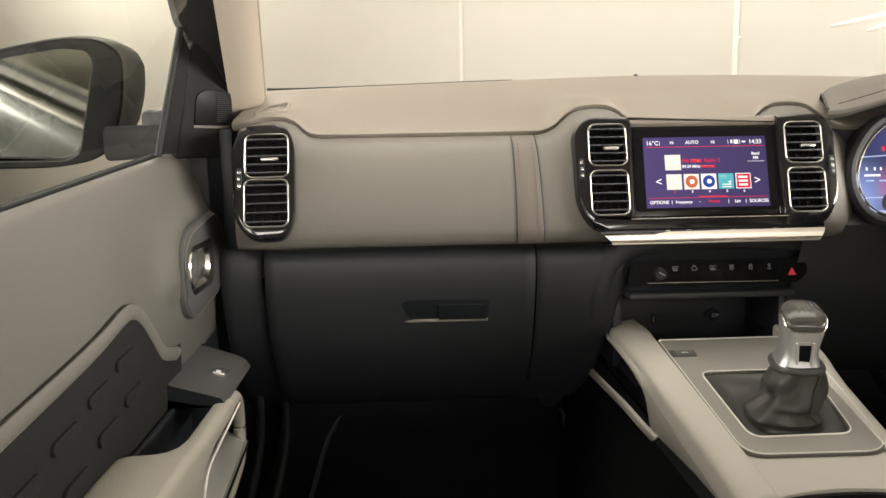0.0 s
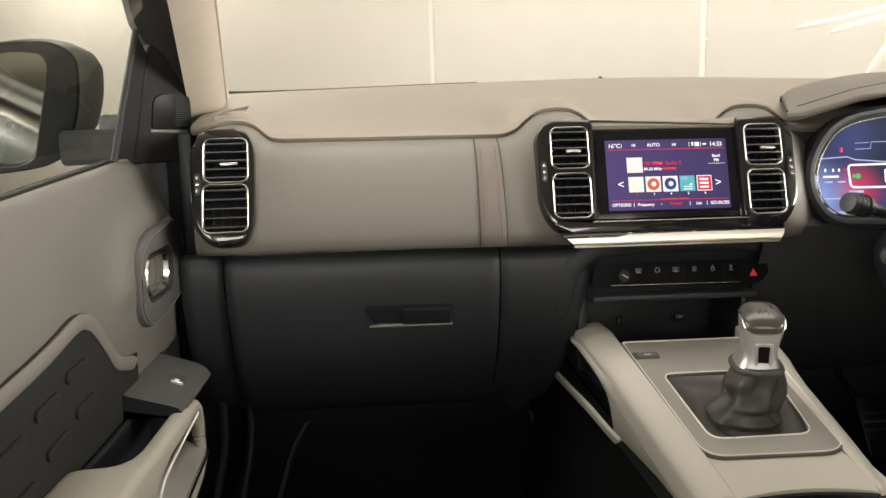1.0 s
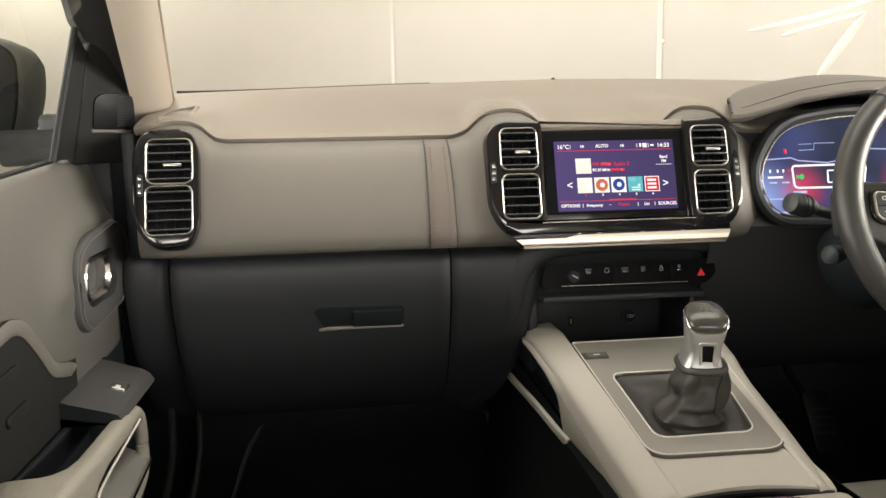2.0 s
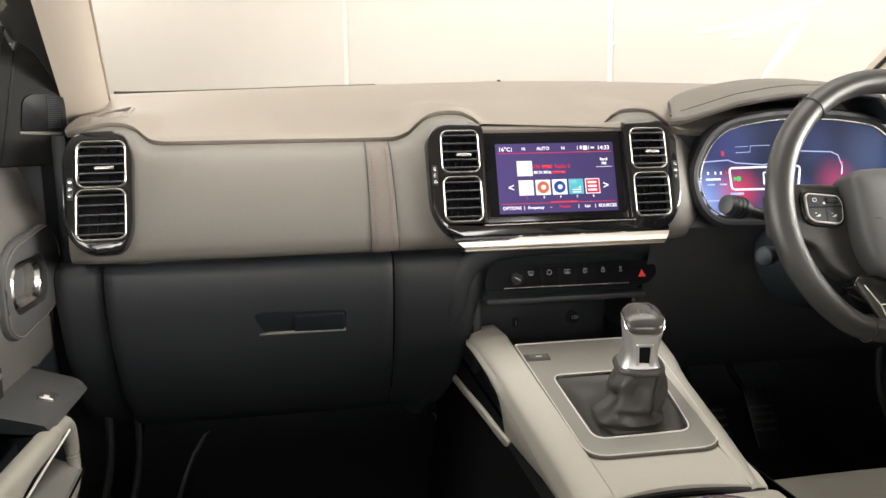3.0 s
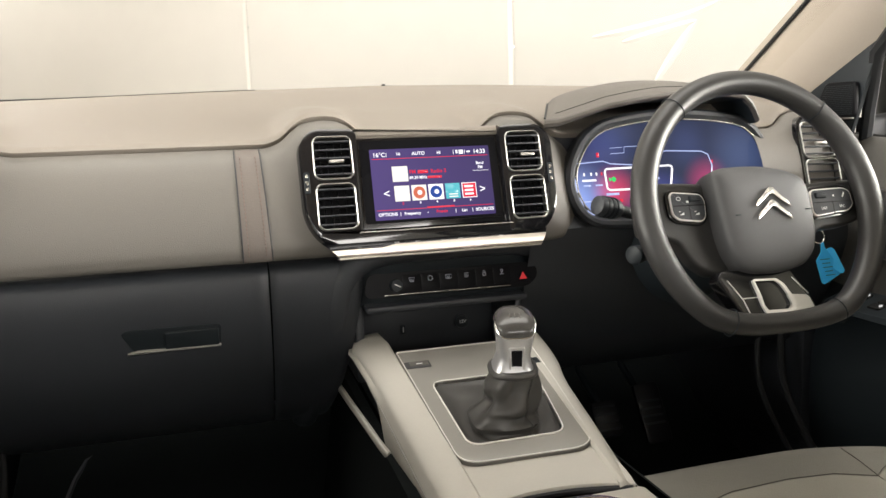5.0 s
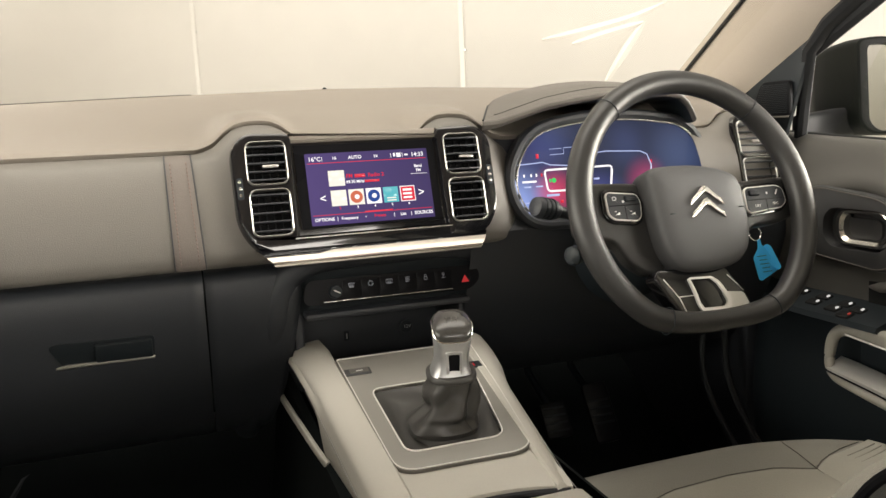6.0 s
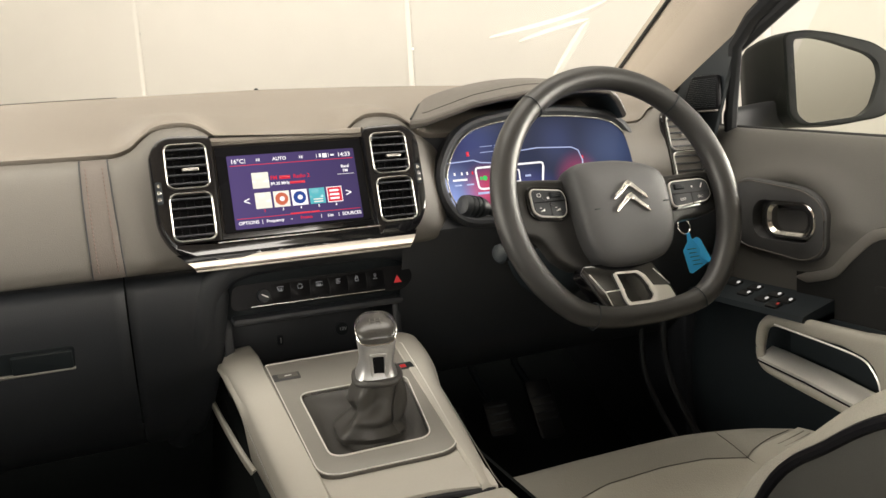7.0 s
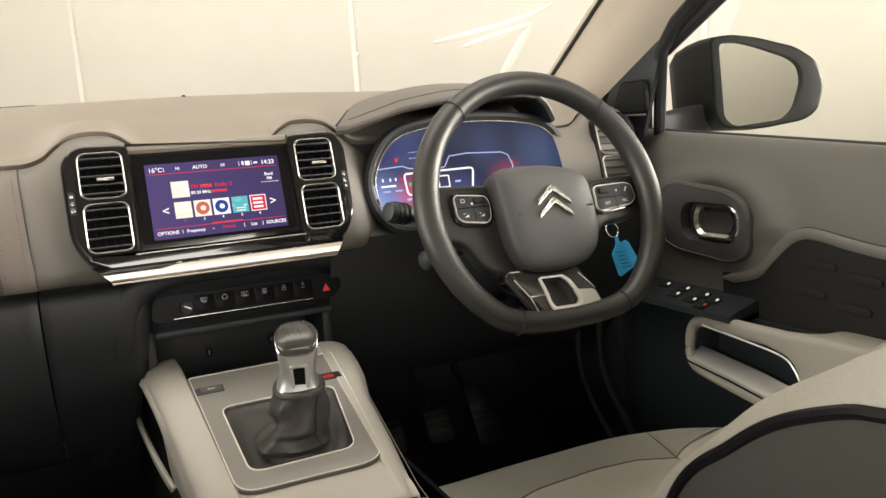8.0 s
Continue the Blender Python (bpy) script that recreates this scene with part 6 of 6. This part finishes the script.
        tw = dpart("tweeter", slab(round_poly([(-0.064, -0.030), (0.034, -0.030), (0.034, 0.030), (-0.034, 0.031)], 0.010, 5), -0.004, 0.004, 0.002), SATIN, sail, "black tweeter grille", sm)
        for k in range(16):
            z = -0.024 + 0.0032 * k
            dpart("rib", box((-0.012 + 0.012 * (k / 16), z, 0.0045), (0.084 - 0.024 * (k / 16), 0.0012, 0.0014), 0.0003), DARK, tw, "", sm)
        dpart("tweeter_lip", slab(rrect(0.070, 0.003, 0.0014, 3, -0.004, -0.0315), 0, 0.006, 0.001), PANEL, sail, "", sm)
    # glass, outer skin
    rows = [[(0.834 - 0.16 * f - 0.04 * f * f, y + 0.0, 1.10 + 0.50 * f) for y in span(-0.50, 0.72 - 0.50 * f if s > 0 else lerp(f, [0, 0.1, 0.4, 1], [0.80, 0.785, 0.735, 0.19]), 10)] for f in span(0, 1, 6)]
    g = dpart("window_glass", loft(rows), SIDEGLASS, None, "green-tinted window glass")
    g.visible_shadow = False
    rows = []
    for y in span(-0.58, 0.98, 24):
        rows.append([(x, y, z - 0.012 + 0.075 * (y - 0.74)) for x, z in ((0.845, 1.118), (0.875, 1.112), (0.905, 1.085), (0.925, 1.02), (0.935, 0.93), (0.925, 0.88), (0.935, 0.80), (0.93, 0.6), (0.90, 0.35), (0.86, 0.30))])
    dpart("outer_skin", loft(rows), PAINT, None, "dark grey painted outer skin")
    dpart("chrome_strip", tube([(0.868, y, 1.108 + 0.075 * (y - 0.74)) for y in span(-0.58, 0.93, 12)], 0.010, 8, r2=0.007), CHROME, None, "bright strip below the window")
    dpart("sealing_rubber", tube(smooth_line([(0.735, 0.815, 0.93), (0.72, 0.83, 0.80), (0.715, 0.81, 0.66), (0.74, 0.72, 0.52)], 16), 0.007, 8), RUBBER, None, "black rubber seal at the door's edge")
    dpart("sealing_rubber", tube(smooth_line([(0.70, 0.84, 0.93), (0.685, 0.85, 0.80), (0.675, 0.83, 0.66), (0.70, 0.74, 0.52)], 16), 0.006, 8), RUBBER, None)
    return d


door(1, "driver_door", "dark grained driver's door with a pale pull handle and armrest", 0.0, 0.0, (0.464, 0.705), [(0.735, 0.655, True), (0.734, 0.607, True), (0.713, 0.608, True), (0.728, 0.557, True), (0.708, 0.564, True), (0.719, 0.526, True), (0.699, 0.532, False)],
     [(-0.160, 1.150), (-0.035, 1.115), (0.030, 1.30), (0.0, 1.335), (-0.11, 1.235)], [(0.800, 0.737, 1.120), (0.787, 0.718, 1.18), (0.764, 0.684, 1.275), (0.762, 0.64, 1.315), (0.766, 0.56, 1.36), (0.765, 0.16, 1.56)])
door(-1, "passenger_door", "dark grained passenger's door with a pale pull handle and armrest", 0.02, 0.075, (0.474, 0.640), [(0.708, 0.555, True)],
     [(-0.250, 1.13), (0.115, 1.13), (0.030, 1.285), (-0.03, 1.34), (-0.082, 1.30), (-0.24, 1.20)], [(0.800, 0.68, 1.120), (0.782, 0.676, 1.18), (0.760, 0.668, 1.275), (0.757, 0.655, 1.31), (0.758, 0.56, 1.36), (0.745, 0.16, 1.56)])

# ---- door mirrors ----
def door_mirror(o, u, v, glass, shell_out, side, foot, swell=1.0, tilt=None):
    m = frame_m(o, u, v)
    mi = thing("door_mirror", o, "dark grey door mirror on its stalk outside the window", "door mirror", "door mirrors")
    front = (m.to_3x3() @ Vector((0, 0, -1)))
    rows = []
    cx0 = sum(p[0] for p in shell_out) / len(shell_out)
    cy0 = sum(p[1] for p in shell_out) / len(shell_out)
    for z, k, du in ((0.012, 0.95, 0), (0.010, 0.985, 0), (0.0, 1.0, 0), (-0.03, 1.01, 0.006), (-0.07, 0.98, 0.016), (-0.11, 0.90, 0.030), (-0.145, 0.74, 0.045), (-0.17, 0.50, 0.052), (-0.18, 0.22, 0.054)):
        rows.append([(cx0 + (x - cx0) * k - side * du * swell, cy0 + (y - cy0) * k, z) for x, y in shell_out])
    bm = loft(rows, True)
    bm.faces.new([v for v in bm.verts][-len(shell_out):])
    part("housing", bm, MIRRORSHELL, mi, "dark grey-green painted housing", m)
    part("bezel", holed_face([(cx0 + (x - cx0) * 0.96, cy0 + (y - cy0) * 0.96) for x, y in shell_out], [glass], 0.0, 0.0122, 0.003), RUBBER, mi, "black bezel", m)
    part("mirror_glass", slab(inset(glass, -0.004), -0.005, -0.001) if tilt else slab(inset(glass, -0.002), 0.0, 0.004), MIRROR, mi, "mirror glass", frame_m(o, *tilt) if tilt else m)
    rows = []
    for p, h in zip(foot, (0.027, 0.026, 0.028)):
        rows.append([(p[0] + 0.012 * x, p[1] + 0.026 * x, p[2] + y * h) for x, y in rrect(2, 2, 0.4, 4)])
    part("foot", loft(rows, True, True), RUBBER, mi, "black mirror foot")


RG = round_poly([(-0.104, 0.080), (-0.100, -0.060), (-0.080, -0.078), (0.020, -0.070), (0.043, -0.052), (0.061, 0.0), (0.056, 0.030), (0.036, 0.046), (-0.03, 0.071), (-0.068, 0.081)], 0.012, 5)
RS = round_poly([(-0.124, 0.092), (-0.120, -0.060), (-0.100, -0.082), (-0.02, -0.085), (0.064, -0.075), (0.090, -0.058), (0.104, -0.010), (0.090, 0.038), (0.048, 0.066), (-0.03, 0.088), (-0.079, 0.096)], 0.014, 5)
door_mirror((1.05, 0.71, 1.21), (0.943, -0.333, 0), (0, 0.05, 1), RG, RS, 1, [(0.97, 0.79, 1.155), (0.90, 0.80, 1.148), (0.83, 0.775, 1.14)])
LG = round_poly([(0.074, 0.075), (0.066, 0.092), (0.03, 0.094), (-0.05, 0.076), (-0.13, 0.045), (-0.15, 0.0), (-0.135, -0.055), (-0.10, -0.072), (0.028, -0.075), (0.048, -0.064)], 0.012, 5)
LS = round_poly([(0.118, 0.092), (0.085, 0.112), (0.030, 0.110), (-0.05, 0.090), (-0.14, 0.058), (-0.17, 0.0), (-0.155, -0.062), (-0.11, -0.084), (0.015, -0.086), (0.070, -0.076), (0.098, -0.055), (0.118, 0.02)], [0.05, 0.05, 0.08, 0.08, 0.05, 0.05, 0.05, 0.05, 0.04, 0.04, 0.03, 0.08], 10)
door_mirror((-0.97, 0.82, 1.2), (0.87, 0.49, 0), (0.068, -0.121, 0.99), LG, LS, -1, [(-0.88, 0.87, 1.150), (-0.83, 0.86, 1.152), (-0.775, 0.83, 1.15)], 2.1, ((0.906, 0.423, 0), (0.081, -0.173, 0.982)))

# ---- driver's seat ----
seat = thing("driver_seat", (0.44, 0.2, 0.45), "grey leather driver's seat with pale centre panels and bolsters", "car seat")


def cushion(x, y):
    """The cushion's height at a place."""
    u = (x - 0.44) / 0.25
    z = 0.666 + 0.04 * (y - 0.30)
    z += 0.045 * max(0, (abs(u) - 0.62) / 0.38) ** 1.6 * (1 if u > 0 else 0.6) * lerp(y, [0.22, 0.36, 0.48], [1, 0.7, 0.25])
    f = max(0, (y - 0.42) / 0.15)
    z -= 0.014 * f ** 2.2
    return z


front = lambda u: 0.600 - (0.12 * u ** 4 if u > 0 else 0.02 * abs(u) ** 3)
rows = []
for u in span(-1, 1, 41):
    x = 0.44 + 0.25 * u
    yf = front(u)
    row = [(x, y, cushion(x, y)) for y in span(-0.06, yf - 0.03, 22)]
    z = row[-1][2]
    row += [(x, yf - 0.012, z - 0.008), (x, yf - 0.002, z - 0.022), (x, yf, z - 0.045), (x, yf - 0.02, z - 0.10), (x, yf - 0.06, z - 0.15)]
    if abs(u) > 0.99:
        row = [(p[0], p[1], p[2] - 0.03) for p in row]
    rows.append(row)
cu = part("cushion", loft(rows), SEATCLOTH, seat, "grey grained leather cushion")
rows = []
for x in span(0.29, 0.562, 20):
    yf = lerp(x, [0.29, 0.34, 0.44, 0.51, 0.56], [0.45, 0.468, 0.474, 0.466, 0.440])
    rows.append([(x, y, cushion(x, y) + (0.0045 if -0.05 < y and 0.30 < x < 0.552 and y < yf - 0.005 else 0.0005)) for y in span(-0.06, yf, 18)])
part("centre_panel", loft(rows), SEATLIGHT, cu, "pale grey centre panel")
part("seam", tube([(x, lerp(x, [0.29, 0.34, 0.44, 0.51, 0.562], [0.452, 0.470, 0.476, 0.468, 0.442]), cushion(x, 0.46) + 0.0012) for x in span(0.29, 0.562, 16)], 0.0006, 6), HOODMAT, cu)
part("seam", tube([(x, y, cushion(x, y) + 0.0012) for x, y in ((0.540, 0.0), (0.540, 0.2), (0.545, 0.36), (0.562, 0.443), (0.576, 0.49), (0.590, 0.535), (0.596, 0.55))], 0.0006, 6), HOODMAT, cu)
part("seam", tube([(x, y, cushion(x, y) + 0.0014) for x, y in ((0.562, 0.443), (0.585, 0.458), (0.61, 0.468), (0.637, 0.474), (0.67, 0.472))], 0.0006, 6), HOODMAT, cu)
part("bolster_panel", loft([[(x, y, cushion(x, y) + 0.003 * math.sin(math.pi * (x - 0.56) / 0.124) ** 0.6 * min(1, (0.468 - y) / 0.012 + 0.05) + 0.0006) for y in span(0.0, lerp(x, [0.56, 0.61, 0.684], [0.440, 0.466, 0.468]), 22)] for x in span(0.560, 0.684, 14)]), SEATLIGHT, cu, "pale bolster panel")
for k in range(3):
    part("ruche", tube([(x, 0.425 + 0.012 * k, cushion(x, 0.425 + 0.012 * k) + 0.0028) for x in span(0.625, 0.675, 6)], 0.0009, 6), SEATCLOTH, cu)
part("base", box((0.44, 0.20, 0.53), (0.44, 0.58, 0.12), 0.02), DARK, seat, "black seat base")


# backrest: a padded shell with a side bolster and piping
def bolster(f):
    """The near bolster's front line, from the cushion up."""
    return smooth_line([(0.300, 0.22, 0.70), (0.292, 0.145, 0.815), (0.286, 0.065, 0.895), (0.283, 0.008, 0.952), (0.284, -0.064, 1.008), (0.30, -0.16, 1.09), (0.32, -0.26, 1.22)], 40)[int(round(f * 39))]


def pipe_pt(f):
    return smooth_line([(0.252, 0.145, 0.74), (0.240, 0.075, 0.867), (0.2325, 0.015, 0.922), (0.230, -0.030, 0.956), (0.232, -0.080, 0.979), (0.2355, -0.128, 0.992), (0.25, -0.25, 1.06)], 40)[int(round(f * 39))]


rows = []
for i in range(40):
    a, b = bolster(i / 39), pipe_pt(i / 39)
    n = (a - b).cross(Vector((0, -0.7, 0.7))).normalized()
    row = [Vector((0.47, a.y - 0.055, a.z - 0.045)), Vector((0.38, a.y - 0.03, a.z - 0.028)), a + Vector((0.045, -0.006, -0.010)), a + Vector((0.02, 0.004, 0.002)), a, a + Vector((-0.014, -0.010, -0.001)), a.lerp(b, 0.45) + Vector((-0.012, 0.004, 0.010)), a.lerp(b, 0.8) + Vector((-0.006, 0, 0.005)), b]
    rows.append(row)
br_ = part("backrest_bolster", loft(rows), SEATCLOTH, seat, "grey leather backrest bolster")
part("piping", tube([pipe_pt(i / 39) + Vector((-0.001, 0, 0.0015)) for i in range(40)], 0.0048, 8), SATIN, br_, "dark piping")
rows = []
for i in range(40):
    b = pipe_pt(i / 39)
    rows.append([b, b + Vector((-0.008, -0.02, -0.022)), b + Vector((-0.012, -0.07, -0.07)), b + Vector((0.0, -0.13, -0.14)), b + Vector((0.06, -0.18, -0.19))])
part("backrest_side", loft(rows), SEATDARK, seat, "dark cloth side of the backrest")
rows = []
for f in span(0, 1, 16):
    y, z, hw = -0.02 - 0.36 * f, 0.70 + 0.62 * f, 0.215 - 0.05 * f * f
    rows.append([(0.475 + hw * math.cos(a) * (1.0 if abs(math.cos(a)) < 0.8 else 0.98), y - 0.055 + 0.055 * math.sin(a), z - 0.02 * abs(math.cos(a)) * f) for a in (2 * math.pi * k / 20 for k in range(20))])
part("backrest", loft(rows, True, True), SEATDARK, seat, "dark cloth backrest")
part("headrest", box((0.475, -0.46, 1.43), (0.26, 0.09, 0.17), 0.035, 3), SEATCLOTH, seat, "grey headrest")
bench = thing("rear_bench", (CX, -1.1, 0.45), "grey leather rear bench seat", "car seat")
part("cushion", box((CX, -1.0, 0.66), (1.28, 0.52, 0.16), 0.05, 3), SEATCLOTH, bench)
part("backrest", box((CX, -1.36, 0.98), (1.28, 0.16, 0.62), 0.06, 3), SEATCLOTH, bench)

# ---- footwells ----
mat = thing("floor_mat", (-0.36, 1.0, 0.45), "black carpet floor mat with a bound edge in the footwell", "floor mat")
MO = smooth_line([(-0.62, 0.70, 0.452), (-0.62, 0.98, 0.470), (-0.565, 1.20, 0.560), (-0.36, 1.215, 0.566), (-0.115, 1.20, 0.560), (-0.135, 0.98, 0.470), (-0.15, 0.70, 0.452)], 30)
part("carpet", loft([[Vector((x, p.y, p.z + 0.004)) for x in span(lerp(p.y, [0.7, 0.98, 1.2], [-0.62, -0.62, -0.55]), lerp(p.y, [0.7, 0.98, 1.2], [-0.15, -0.135, -0.115]), 8)] for p in smooth_line([(0, 0.60, 0.452), (0, 0.90, 0.456), (0, 1.05, 0.50), (0, 1.21, 0.566)], 12)]), CARPET, mat)
part("bound_edge", tube([p + Vector((0, 0, 0.008)) for p in MO], 0.005, 6), LOWER, mat, "grey bound edge")
for x0, x1 in ((-0.70, -0.10), (0.14, 0.74)):
    part("toe_board", loft([[(x, y, z) for x in span(x0, x1, 6)] for y, z in ((0.90, 0.448), (1.06, 0.49), (1.34, 0.66))]), CARPET, shell)
for x, nm in ((0.30, "clutch_pedal"), (0.40, "brake_pedal"), (0.50, "throttle_pedal")):
    pd = thing(nm, (x, 0.98, 0.62), "black rubber-faced pedal in the driver's footwell", "pedal", "pedals")
    pm = frame_m((x, 0.93, 0.60), (1, 0, 0), (0, 0.55, 0.84))
    part("plate", slab(rrect(0.055, 0.07 if x < 0.45 else 0.12, 0.008, 4), -0.004, 0.004, 0.002), SATIN, pd, "", pm)
    for k in range(4):
        part("rib", slab(rrect(0.044, 0.004, 0.001, 2, 0, -0.022 + 0.015 * k), 0.003, 0.006, 0.001), DARK, pd, "", pm)
    part("arm", tube([(x, 0.95, 0.61), (x, 1.05, 0.66), (x, 1.12, 0.80), (x, 1.10, 0.90)], 0.008, 8), DARK, pd)
for s in (-1, 1):
    bm = box((CX + s * 0.80, 1.14, 0.80), (0.10, 0.62, 0.80), 0.01)
    part("kick_panel", bm, LOWER, shell, "charcoal side panel of the footwell")
    part("sill", box((CX + s * 0.80, 0.1, 0.42), (0.14, 1.5, 0.12), 0.02), DARK, shell, "black door sill")
    part("front_wing", box((CX + s * 0.86, 1.55, 0.70), (0.12, 1.0, 0.58), 0.05, 3), PAINT, shell)
